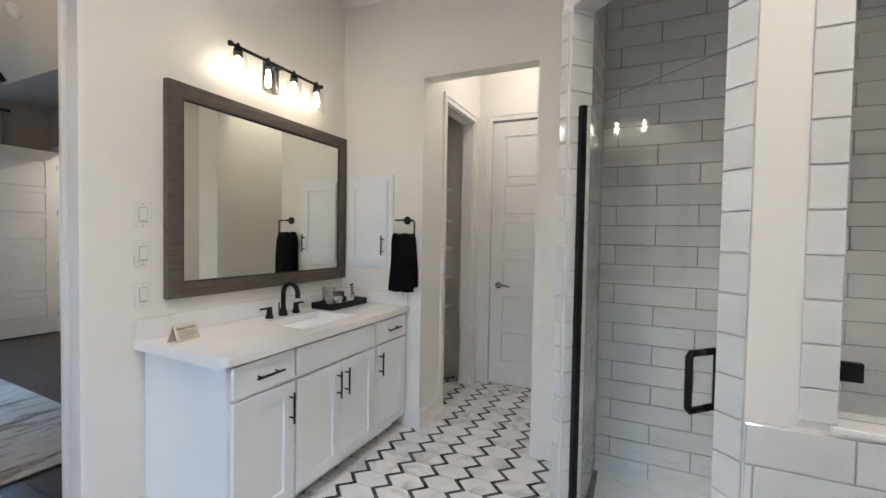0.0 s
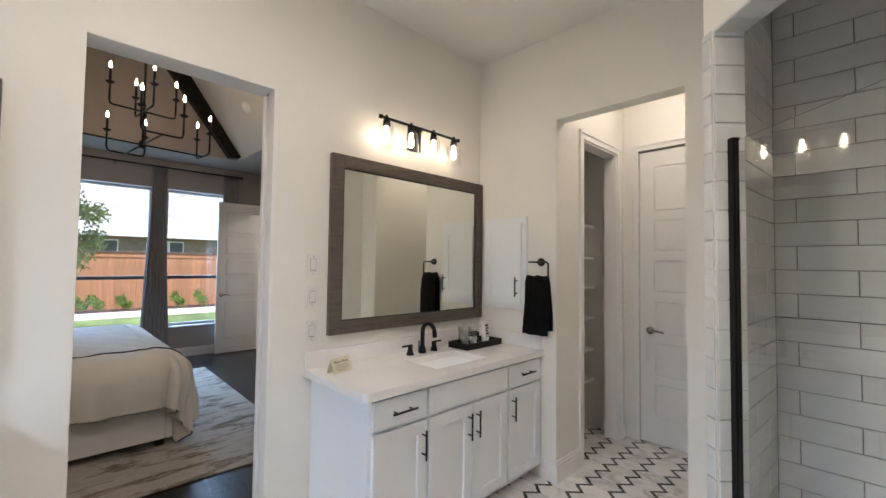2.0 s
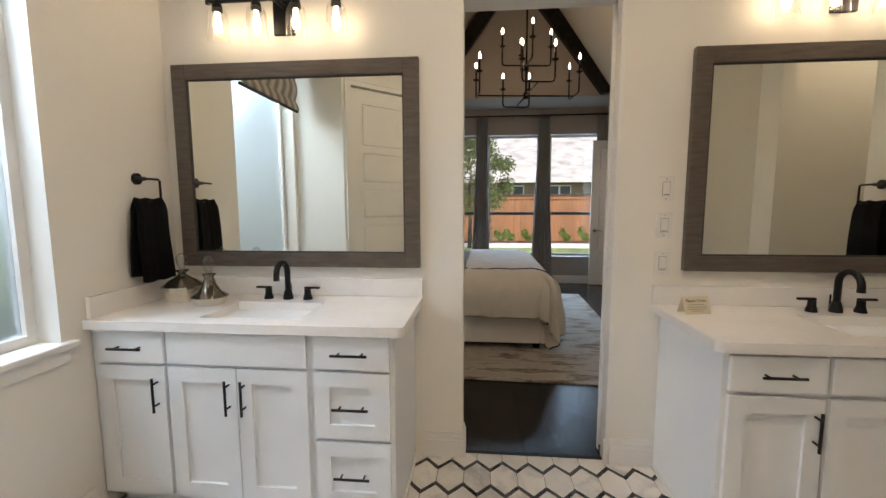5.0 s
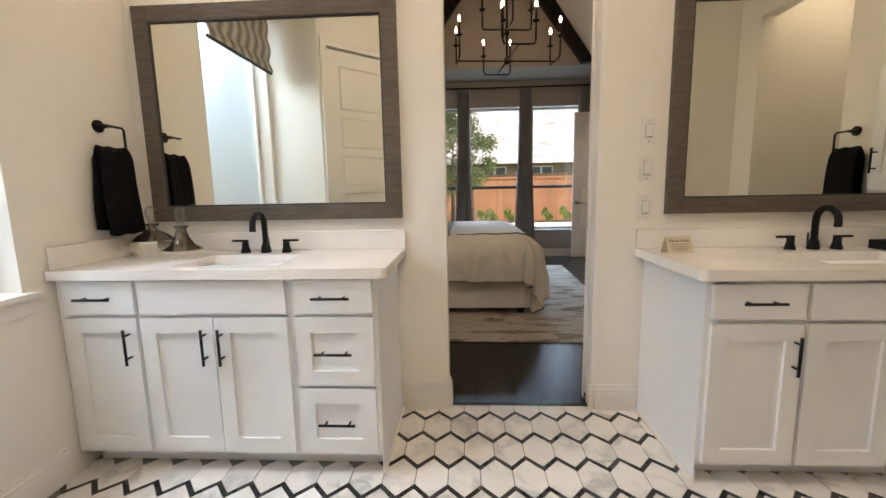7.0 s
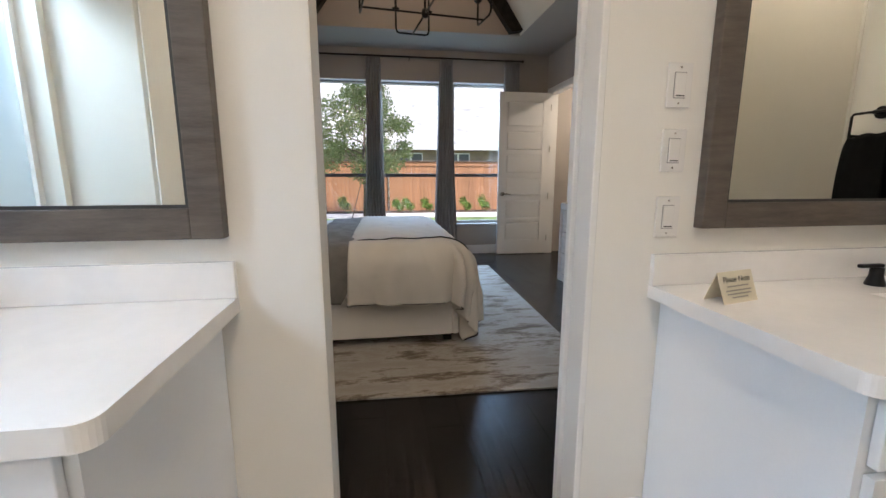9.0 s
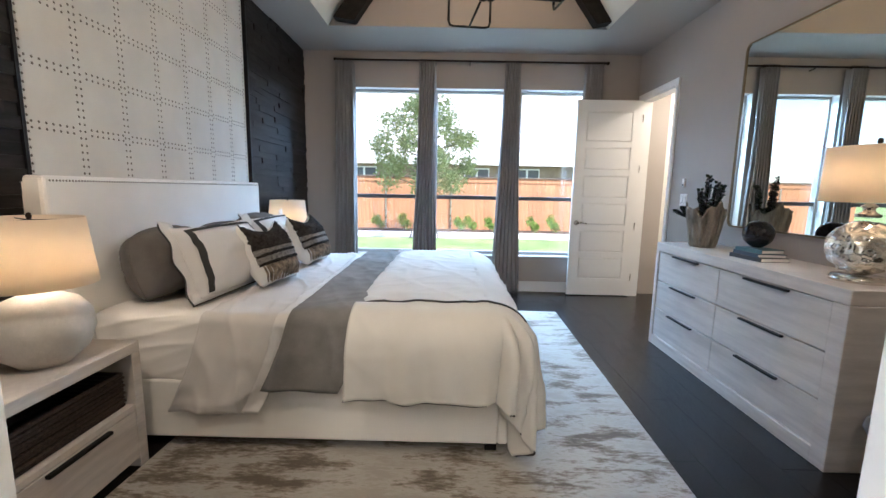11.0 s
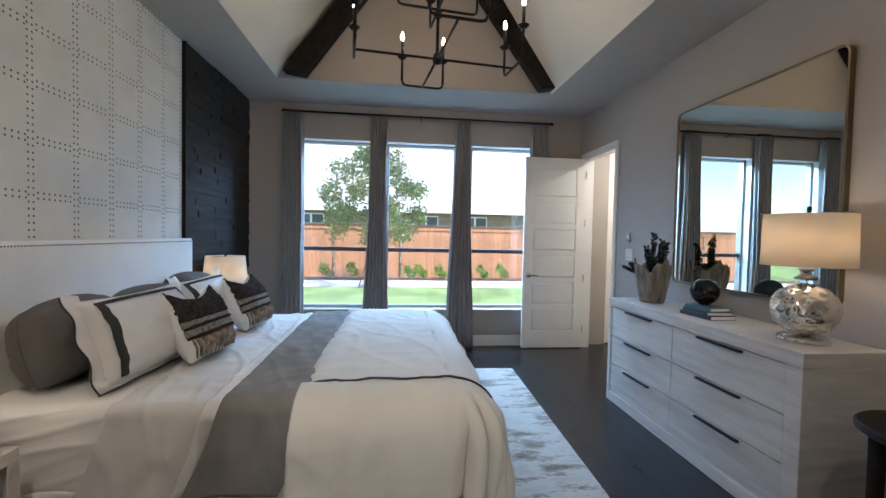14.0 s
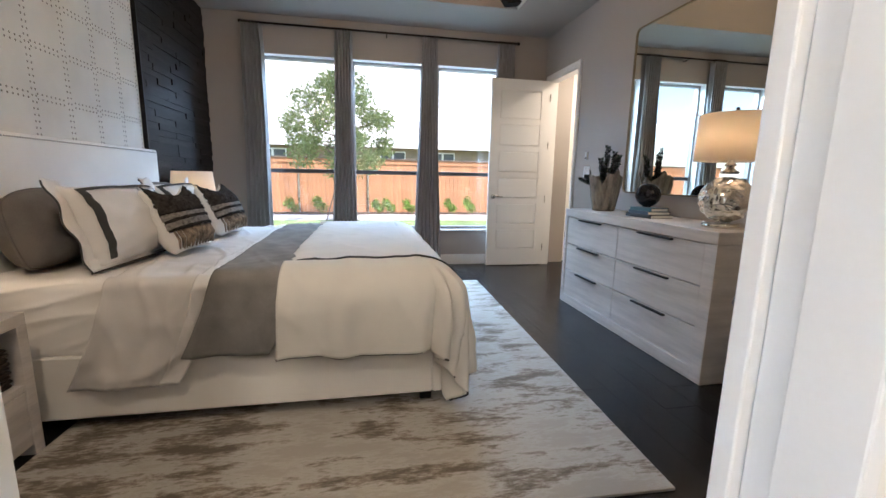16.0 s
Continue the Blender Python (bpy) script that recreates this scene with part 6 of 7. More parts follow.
part("body", lathe(B(), [(0.03, DH + 0.0755)] + [(0.089 * math.sin(a), zc - 0.089 * math.cos(a)) for a in (0.35 + 2.45 * k / 18 for k in range(19))] + [(0.02, zc + 0.080)], -4.60, 2.61, 32), BALL, e, smooth=True)

# side table, glass and armchair
st = thing("side_table", (-3.31, 2.56, 0), "small round dark wood side table beside the dresser", "table")
part("top", lathe(B(), [(0.0, 0.655), (0.225, 0.655), (0.24, 0.665), (0.24, 0.685), (0.23, 0.693), (0.0, 0.693)], -3.31, 2.56, 40), BEAMWOOD, st)
for k in range(4):
    a = k * math.pi / 2 + 0.6
    part("leg", tube(B(), [(-3.31 + 0.17 * math.cos(a), 2.56 + 0.17 * math.sin(a), 0.0), (-3.31 + 0.165 * math.cos(a), 2.56 + 0.165 * math.sin(a), 0.655)], [0.022, 0.03], 12), BEAMWOOD, st, smooth=True)
cn = thing("candle_holder", (-3.35, 2.46, 0.693), "faceted white glass candle holder on a dark stem", "candle holder")
part("stem", lathe(B(), [(0.0, 0.693), (0.035, 0.693), (0.035, 0.70), (0.008, 0.708), (0.008, 0.80), (0.03, 0.822)], -3.35, 2.46, 20), BRONZE, cn, smooth=True)
part("bowl", lathe(B(), [(0.0, 0.822), (0.04, 0.825), (0.062, 0.865), (0.052, 0.925), (0.044, 0.925), (0.05, 0.87), (0.036, 0.835), (0.0, 0.832)], -3.35, 2.46, 9), STONEWARE, cn, "faceted milky glass bowl")
CHAIRCLOTH = mat("pale_blue_grey_upholstery", (0.33, 0.37, 0.40), 0.85, vary=0.06, fine=260, bump=0.12)
ac = thing("armchair", (-2.80, 2.36, 0), "pale blue-grey upholstered armchair with square arms", "armchair")
part("seat", box(B(), -3.06, -2.52, 2.093, 2.617, 0.26, 0.43, 0.035), CHAIRCLOTH, ac, smooth=True)
part("backrest", box(B(), -2.518, -2.40, 2.02, 2.70, 0.26, 0.84, 0.04), CHAIRCLOTH, ac, smooth=True)
for y in (2.005, 2.62):
    part("armrest", box(B(), -3.08, -2.52, y, y + 0.085, 0.20, 0.636, 0.03), CHAIRCLOTH, ac, smooth=True)
for x in (-3.03, -2.46):
    for y in (2.06, 2.66):
        part("leg", tube(B(), [(x, y, 0.0), (x, y, 0.26)], [0.014, 0.022], 10), BEAMWOOD, ac)
LEATHER = mat("black_leather", (0.012, 0.012, 0.013), 0.3, vary=0.2, scale=12, fine=160, bump=0.08)
kx, ky = -2.455, 1.55
tc = thing("tub_chair", (kx, ky, 0), "black leather tub chair with a rounded back", "chair")


def tub(u, v):
    f = (u - 0.5) * 4.3
    top = 0.88 - 0.18 * (abs(f) / 2.15) ** 2.2
    z = 0.40 + (top - 0.40) * v
    r = 0.175 + 0.045 * v ** 0.8
    a = -1.75 + f
    return Vector((kx + r * math.cos(a), ky + r * math.sin(a), z))


thick(part("shell", sheet(B(), 48, 14, tub), LEATHER, tc, smooth=True), 0.035)
part("rim", tube(B(), [tub(k / 48, 1.0) for k in range(49)], 0.020, 8), LEATHER, tc, "rolled leather rim", True)
part("seat", lathe(B(), [(0.0, 0.34), (0.15, 0.34), (0.158, 0.36), (0.158, 0.43), (0.14, 0.455), (0.0, 0.46)], kx, ky, 32), LEATHER, tc, smooth=True)
for k in range(4):
    a = k * math.pi / 2 + 0.8
    part("leg", tube(B(), [(kx + 0.20 * math.cos(a), ky + 0.20 * math.sin(a), 0.0), (kx + 0.15 * math.cos(a), ky + 0.15 * math.sin(a), 0.345)], [0.010, 0.016], 10), BLACK, tc)

# switches by the hall door
switch_plate(-5.992, YR - 0.0005, 1.25, (0, -1, 0), "white double rocker switch by the hall door", 0.115)
e = thing("thermostat", (-6.005, YR, 1.42), "small white wall thermostat by the hall door", "thermostat")
part("body", bx(-6.025, -5.985, YR - 0.016, YR - 0.001, 1.38, 1.46, 0.004), PLASTIC, e)
part("display", bx(-6.018, -5.992, YR - 0.0175, YR - 0.0162, 1.388, 1.408), STRIPE, e, "small dark display")
# ---- curtains and rod ----
CX = XF + 0.085
rod = thing("curtain_rod", (CX, 0.8, 2.846), "dark bronze curtain rod across the window wall", "curtain rod")
part("pole", tube(B(), [(CX, -0.83, 2.846), (CX, 2.43, 2.846)], 0.0125, 12), BRONZE, rod, smooth=True)
for y in (-0.83, 2.43):
    s = -1 if y < 0 else 1
    part("finial", tube(B(), [(CX, y, 2.846), (CX, y + s * 0.012, 2.846), (CX, y + s * 0.03, 2.846)], [0.016, 0.02, 0.016], 12), BRONZE, rod)
for y in (-0.75, 0.79, 2.30):
    part("bracket", tube(B(), [(XF, y, 2.82), (CX, y, 2.826)], 0.007, 8), BRONZE, rod)


def curtain(yc, wt, wb, seed, zb=0.012):
    e = thing("curtain", (CX, yc, 0.012), "grey lined drapery panel hanging in pleats to the floor", "curtain", "bedroom curtains")
    n = 6

    def at(u, v):
        w = wt + (wb - wt) * v + 0.02 * math.sin(v * 5 + seed)
        amp = 0.042 * (1 - 0.15 * v) + 0.006 * math.sin(v * 9 + seed)
        ph = u * n * 2 * math.pi + 0.5 * math.sin(v * 2.2 + seed + u * 3)
        return Vector((CX + amp * math.sin(ph) + 0.012 * math.sin(u * 5 + seed) * v, yc + w * (u - 0.5) + 0.010 * math.sin(2 * ph) + 0.012 * math.sin(v * 3 + seed), 2.826 - (2.826 - zb) * v))
    thick(part("cloth", sheet(B(), 132, 30, at), CURTAIN, e, smooth=True), 0.003, 0)
    for k in range(n + 1):
        y = yc + wt * (k / n - 0.5) * 0.94
        part("ring", tube(B(), [(CX, y - 0.003, 2.846), (CX, y + 0.003, 2.846)], 0.021, 12), BRONZE, e, "bronze ring")


curtain(-0.735, 0.20, 0.33, 1.0), curtain(0.275, 0.19, 0.31, 2.3), curtain(1.315, 0.19, 0.32, 3.1), curtain(2.30, 0.22, 0.30, 4.4)

# ---- chandelier ----
ch = thing("chandelier", (-4.84, 0.764, 2.60), "two-tier black candle chandelier, lit, hanging from the vault", "chandelier")
HC = Vector((-4.84, 0.764, 2.60))
bm = tube(B(), [HC + Vector((0, 0, -0.035)), HC + Vector((0, 0, 1.0)), (HC.x, HC.y, RIDGE_Z - 0.008)], 0.011, 10)
lathe(bm, [(0.012, RIDGE_Z - 0.16), (0.05, RIDGE_Z - 0.15), (0.06, RIDGE_Z - 0.105), (0.06, RIDGE_Z - 0.09)], HC.x, HC.y, 20)
lathe(bm, [(0.0, HC.z - 0.04), (0.028, HC.z - 0.03), (0.034, HC.z), (0.028, HC.z + 0.03), (0.012, HC.z + 0.045)], HC.x, HC.y, 16)
lathe(bm, [(0.012, HC.z + 0.265), (0.028, HC.z + 0.28), (0.028, HC.z + 0.31), (0.012, HC.z + 0.325)], HC.x, HC.y, 16)
part("stem", bm, BLACK, ch, smooth=True)
SPIN = radians(7)


def candle_arm(parent, p, h):
    """An upright with a drip cup, candle tube and flame bulb; p: its foot."""
    p = Vector(p)
    c = p + Vector((0, 0, h))
    bm = tube(B(), [p, c], 0.0095, 8)
    lathe(bm, [(0.0, c.z - 0.012), (0.02, c.z - 0.010), (0.040, c.z + 0.008), (0.036, c.z + 0.010), (0.0, c.z + 0.002)], c.x, c.y, 16)
    tube(bm, [c, c + Vector((0, 0, 0.135))], 0.0115, 10)
    a = part("candle_upright", bm, BLACK, parent, smooth=True)
    z = c.z + 0.135
    part("flame_bulb", lathe(B(), [(0.007, z), (0.012, z + 0.017), (0.013, z + 0.03), (0.008, z + 0.05), (0.0, z + 0.072)], c.x, c.y, 12), CANDLE, a, "glowing candle bulb", True)


for tier, (half, fork, zz, up) in enumerate(((0.55, 0.167, HC.z, 0.212), (0.275, 0.0, HC.z + 0.33, 0.20))):
    for k in range(4):
        a = SPIN + k * math.pi / 2
        d = Vector((math.cos(a), math.sin(a), 0))
        s = Vector((-d.y, d.x, 0))
        o = Vector((HC.x, HC.y, zz))
        end = o + d * half
        if tier == 0:
            bm = tube(B(), [o, end - d * 0.09, end - d * 0.02 - s * 0.0, end], 0.009, 8)
            arms = [end - s * fork, end + s * fork]
            tube(bm, [arms[0] + Vector((0, 0, 0.04)), arms[0] + s * 0.012 + Vector((0, 0, 0.008)), arms[0] + s * 0.04, end, arms[1] - s * 0.04, arms[1] - s * 0.012 + Vector((0, 0, 0.008)), arms[1] + Vector((0, 0, 0.04))], 0.0095, 8)
        else:
            arms = [end]
            bm = tube(B(), [o, end - d * 0.03, end - d * 0.006 + Vector((0, 0, 0.010)), end + Vector((0, 0, 0.04))], 0.0095, 8)
        part("arm", bm, BLACK, ch, smooth=True)
        for q in arms:
            candle_arm(ch, q + Vector((0, 0, 0.035)), up - 0.035)
for k in range(4):
    a = SPIN + k * math.pi / 2
    lamp("chandelier_light", "POINT", pose(HC.x + 0.53 * math.cos(a), HC.y + 0.53 * math.sin(a), HC.z + 0.38), 1.0, CANDLELIGHT, 0.014)
lamp("chandelier_light", "POINT", pose(HC.x, HC.y, HC.z + 0.66), 1.0, CANDLELIGHT, 0.014)

sm = thing("smoke_detector", (-5.9, 2.0, 3.4), "round white smoke detector on the vault slope", "smoke detector")
sl = Vector((0, TY1 - RIDGE_Y, CR - RIDGE_Z)).normalized()
nr = Vector((0, sl.z, -sl.y))
if nr.z > 0:
    nr = -nr
for t_, nm in ((0.62, "smoke_detector"),):
    c = Vector((-5.25, RIDGE_Y, RIDGE_Z)) + sl * ((TY1 - RIDGE_Y) / sl.y) * 0.79
    part("body", tube(B(), [c, c + nr * 0.03, c + nr * 0.042], [0.07, 0.066, 0.05], 28), PLASTIC, sm)
    part("grille", tube(B(), [c + nr * 0.0421, c + nr * 0.05], [0.03, 0.024], 20), PLASTIC, sm)

# ---- outside ----
GRASS = mat("lawn", (0.19, 0.26, 0.085), 0.9, vary=0.3, scale=0.8, fine=30, bump=0.3)
GRAVEL = mat("white_gravel", (0.72, 0.66, 0.60), 0.9, vary=0.15, scale=3, fine=40, bump=0.5)
MULCH = mat("brown_mulch", (0.09, 0.06, 0.04), 0.95, vary=0.35, scale=6, fine=30, bump=0.6)
CEDAR = varied(mat("cedar_fence_board", (0.42, 0.20, 0.095), 0.75, vary=0.15, scale=2, fine=20, bump=0.2, stretch=(1, 6, 0.6)), 0.12)
BRICK = varied(mat("tan_brick", (0.34, 0.25, 0.18), 0.85, vary=0.15, scale=3, bump=0.2), 0.2)
SHINGLE = mat("pale_grey_shingle", (0.50, 0.48, 0.46), 0.9, vary=0.2, scale=1.5, fine=14, bump=0.3, stretch=(1, 1, 3))
SIDING = mat("grey_blue_siding", (0.33, 0.38, 0.42), 0.7, vary=0.05, scale=1, bump=0.05)
FOLIAGE = islands(mat("tree_foliage", (0.17, 0.21, 0.105), 0.55, vary=0.3, scale=3, bump=0.05), 0.35)
for m_ in (FOLIAGE,):
    n_, l_ = m_.node_tree.nodes, m_.node_tree.links
    tr, mxs = n_.new("ShaderNodeBsdfTranslucent"), n_.new("ShaderNodeMixShader")
    tr.inputs[0].default_value = (0.30, 0.36, 0.14, 1)
    mxs.inputs[0].default_value = 0.4
    l_.new(n_["Principled BSDF"].outputs[0], mxs.inputs[1])
    l_.new(tr.outputs[0], mxs.inputs[2])
    l_.new(mxs.outputs[0], n_["Material Output"].inputs[0])
SHRUB = islands(mat("shrub_foliage", (0.20, 0.33, 0.06), 0.5, vary=0.3, scale=5, bump=0.05), 0.35)
BARK = mat("grey_bark", (0.13, 0.10, 0.075), 0.9, vary=0.25, scale=8, bump=0.4)
GZ = -0.06
struct("ground", sheet(B(), 2, 2, lambda u, v: Vector((-1500 + 1495 * u if u < 1 else -7.42, -1500 + 3000 * v, GZ))), GRASS, "mown green lawn reaching into the distance")
struct("ground_gravel", bx(-15.2, -13.6, -14, 20, GZ - 0.05, GZ + 0.012), GRAVEL, "pale gravel strip before the fence bed")
struct("ground_bed", bx(-15.98, -15.2, -14, 20, GZ - 0.05, GZ + 0.03), MULCH, "mulched planting bed along the fence")
fence = thing("fence", (-16, 2, GZ), "tall orange cedar board fence with a dark cap behind the lawn", "fence")
me_board = make_mesh("fence_board", bx(-0.01, 0.01, -0.068, 0.068, 0, 1.74, 0.003), CEDAR)
for k in range(150):
    y = -8.5 + 0.1395 * k
    ob = new("fence_board", me_board)
    ob.parent = fence
    ob.matrix_parent_inverse = Matrix.Translation(fence.location).inverted()
    ob.matrix_basis = Matrix.Translation((-16.0 + 0.004 * math.sin(k * 2.1), y, GZ + 0.02 + 0.006 * math.sin(k * 1.7)))
part("cap_rail", bx(-16.06, -15.93, -8.6, 12.4, GZ + 1.765, GZ + 1.81, 0.004), BARK, fence, "dark cap rail")
part("trim_board", bx(-15.985, -15.965, -8.6, 12.4, GZ + 1.62, GZ + 1.762), CEDAR, fence, "top trim board")
for y in (-5.4, -3.2, -1.0, 1.2, 3.4, 5.6, 7.8):
    part("post", tube(B(), [(-15.94, y - 0.55, GZ), (-15.94, y - 0.55, GZ + 1.6)], 0.03, 8), NICKEL, fence, "galvanised post")


def leaf_cloud(bm, centres, n, size, seed):
    r = random.Random(seed)
    for _ in range(n):
        c, rad = centres[r.randrange(len(centres))]
        d = Vector((r.gauss(0, 1), r.gauss(0, 1), r.gauss(0, 1))).normalized() * rad * r.uniform(0.35, 1.05)
        p = Vector(c) + d
        a = Vector((r.gauss(0, 1), r.gauss(0, 1), r.gauss(0, 1))).normalized()
        b = a.orthogonal().normalized() * size * r.uniform(0.3, 0.6)
        a = a * size * r.uniform(0.7, 1.3)
        bm.faces.new([bm.verts.new(p - a), bm.verts.new(p + b), bm.verts.new(p + a), bm.verts.new(p - b)])


tree = thing("tree", (-13.5, -0.1, GZ), "young live oak with a loose grey-green crown on the lawn", "tree")
bm = tube(B(), [(-13.5, -0.1, GZ), (-13.52, -0.08, 0.8), (-13.47, -0.12, 1.6), (-13.5, -0.05, 2.6)], [0.075, 0.06, 0.05, 0.025], 10)
part("trunk", bm, BARK, tree, "slim grey trunk", True)
r_ = random.Random(5)
cents = []
for k in range(22):
    a = k * 2.4
    z = 1.35 + 2.2 * (k / 21)
    rad = 1.15 * math.sin(math.pi * min(1, 0.18 + 0.80 * (k / 21))) + 0.1
    c = (-13.5 + rad * math.cos(a) * 0.8, -0.12 + rad * math.sin(a), z + r_.uniform(-0.15, 0.15))
    cents.append((c, r_.uniform(0.30, 0.46)))
    part("limb", tube(B(), [(-13.5, -0.1, min(2.5, z - 0.25)), ((-13.5 + c[0]) / 2, (-0.1 + c[1]) / 2, z - 0.05), c], [0.022, 0.014, 0.006], 6), BARK, tree)
bm = B()
leaf_cloud(bm, cents, 8200, 0.055, 11)
part("crown", bm, FOLIAGE, tree, "loose leafy crown", kind="stuff")
for y0 in (-0.5, 0.3):
    solo("tree_stake", tube(B(), [(-13.5 + 0.1, y0, GZ), (-13.5, y0 * 0.2 - 0.05, 1.2)], 0.014, 6), BARK, "thin stake leaning against the young tree", "stake", "tree stakes")
for k, (y, s) in enumerate(((-1.75, 0.27), (-0.9, 0.30), (0.92, 0.24), (1.28, 0.26), (1.95, 0.25), (3.35, 0.26), (4.0, 0.29), (5.1, 0.27), (-3.0, 0.3))):
    e = thing("shrub", (-15.5, y, GZ), "small round bright green shrub in the fence bed", "shrub", "fence shrubs")
    bm = B()
    leaf_cloud(bm, [((-15.5 + 0.1 * math.sin(j * 2.1) * s / 0.25, y + 0.10 * math.cos(j * 2.1), GZ + 0.06 + s * (0.5 + 0.4 * (j % 3))), s * 0.62) for j in range(7)], 480, 0.035, 40 + k)
    part("leaves", bm, SHRUB, e, kind="stuff")
    part("stem", tube(B(), [(-15.5, y, GZ), (-15.5, y, GZ + 0.25)], 0.012, 6), BARK, e)


def house(name, x, y0, y1, wall_h, ridge, depth, over, label, material):
    e = thing(name, (x - depth / 2, (y0 + y1) / 2, GZ), label, "house", "neighbouring houses")
    part("wall", bx(x - depth, x, y0, y1, GZ, wall_h), material, e)
    bm = B()
    a = [bm.verts.new(p) for p in ((x + over, y0 - over, wall_h - 0.1), (x + over, y1 + over, wall_h - 0.1), (x - depth / 2, y1 - 1.2, ridge), (x - depth / 2, y0 + 1.2, ridge), (x - depth - over, y0 - over, wall_h - 0.1), (x - depth - over, y1 + over, wall_h - 0.1))]
    for q in ((0, 1, 2, 3), (4, 3, 2, 5), (0, 3, 4), (1, 5, 2), (0, 4, 5, 1)):
        bm.faces.new([a[i] for i in q])
    part("roof", bm, SHINGLE, e, "pale shingled hip roof")
    part("fascia", bx(x + over - 0.02, x + over + 0.02, y0 - over, y1 + over, wall_h - 0.28, wall_h - 0.09), TRIM, e, "white fascia board")
    return e


def house_window(e, x, y, z0, z1, w):
    wn_ = part("window", bx(x - 0.02, x + 0.03, y - w / 2, y + w / 2, z0, z1), TRIM, e, "white window frame")
    for s in (-1, 1):
        ob = new("pane", make_mesh("pane", bx(x + 0.031, x + 0.036, y + s * w / 4 - w / 4 + 0.05, y + s * w / 4 + w / 4 - 0.05, z0 + 0.06, z1 - 0.06), DARKFRAME))
        ob.parent = wn_
        tagged(ob, "dark reflecting pane")


h1 = house("house", -22, -7, 16, 2.75, 8.2, 10, 0.5, "single-storey brick house with a pale roof behind the fence", BRICK)
for y in (-3.5, 1.9, 4.3, 7.5):
    house_window(h1, -22, y, 1.3, 2.35, 1.2)
h2 = house("house", -25, 1.2, 4.4, 5.4, 7.4, 5, 0.4, "upper storey with grey siding rising behind a roof", SIDING)
house_window(h2, -25, 2.6, 4.1, 5.1, 1.1)
h3 = house("house", -30, -16, -5, 5.2, 8.2, 10, 0.5, "two-storey pale house farther off", SIDING)
for y in (-13, -10, -7):
    house_window(h3, -30, y, 3.6, 4.8, 1.2)

# ---- pieces: bathroom floor ----
bath_floor = bpy.data.objects["floor_bath"]
bed_floor = bpy.data.objects["floor_bedroom"]
HP, HR, HA, HW = 0.1353, 0.1887, 0.070, 0.0295   # pitch, row spacing, point depth, dark band
XMIN = -2.074


def clip(poly, xmin):
    out = []
    for p, q in zip(poly, poly[1:] + poly[:1]):
        if p[0] >= xmin:
            out.append(p)
        if (p[0] - xmin) * (q[0] - xmin) < 0:
            t = (xmin - p[0]) / (q[0] - p[0])
            out.append((xmin, p[1] + t * (q[1] - p[1])))
    return out


def tile_mesh(name, poly, material, z0=-0.008, z1=0.0, bev=0.0012):
    n = len(poly)
    cx, cy = sum(p[0] for p in poly) / n, sum(p[1] for p in poly) / n
    rad = max(math.hypot(p[0] - cx, p[1] - cy) for p in poly)
    f = 1 - bev / max(rad, 0.01)
    vs = [(x, y, z0) for x, y in poly] + [(x, y, z1 - bev) for x, y in poly] + [(cx + (x - cx) * f, cy + (y - cy) * f, z1) for x, y in poly]
    fs = [tuple(range(2 * n, 3 * n))]
    for a in (0, n):
        fs += [(a + i, a + (i + 1) % n, a + n + (i + 1) % n, a + n + i) for i in range(n)]
    me = bpy.data.meshes.new(name)
    me.from_pydata(vs, [], fs)
    me.materials.append(material)
    return me


g = 0.0016
hs = (HR - HA - HW) / 2
HEX = [(-hs, -HP / 2 + g), (-hs - HA, 0), (-hs, HP / 2 - g), (hs, HP / 2 - g), (hs + HA, 0), (hs, -HP / 2 + g)]
BARA = [(-HW / 2 + g, 0.0), (HW / 2 - g, 0.0), (HW / 2 - g + HA, HP / 2), (-HW / 2 + g + HA, HP / 2)]
BARB = [(-HW / 2 + g + HA, 0.0), (HW / 2 - g + HA, 0.0), (HW / 2 - g, HP / 2), (-HW / 2 + g, HP / 2)]
me_hex, me_a, me_b = tile_mesh("hex_tile", HEX, MARBLE), tile_mesh("band_tile", BARA, SLATE), tile_mesh("band_tile", BARB, SLATE)


def on_bath_floor(x, y):
    if x < -1.62 and (y < -0.12 or 1.2 < y < YA):
        return False
    if y > YA + 0.05 and (x > -0.40 or x < -2.0):
        return False
    if x < -1.40 and 2.68 < y < 2.95:
        return False
    return YL - 0.05 < y < 3.80 and not (x > -0.2 and y > 1.75) and not (x - y > 0.7)


rest_hex, rest_band = [], []
count = [0, 0]


def lay(me, poly, x, y, name, which):
    if x + min(p[0] for p in poly) < XMIN:
        c = clip([(px + x, py + y) for px, py in poly], XMIN)
        if len(c) < 3 or max(p[0] for p in c) - XMIN < 0.004:
            return
        me, x, y = tile_mesh(name, c, MARBLE if which == 0 else SLATE), 0, 0
    if count[which] < 298:
        count[which] += 1
        ob = new(name, me)
        ob.location = (x, y, 0)
        ob.parent = bath_floor
    else:
        (rest_hex, rest_band)[which].append((me, x, y))


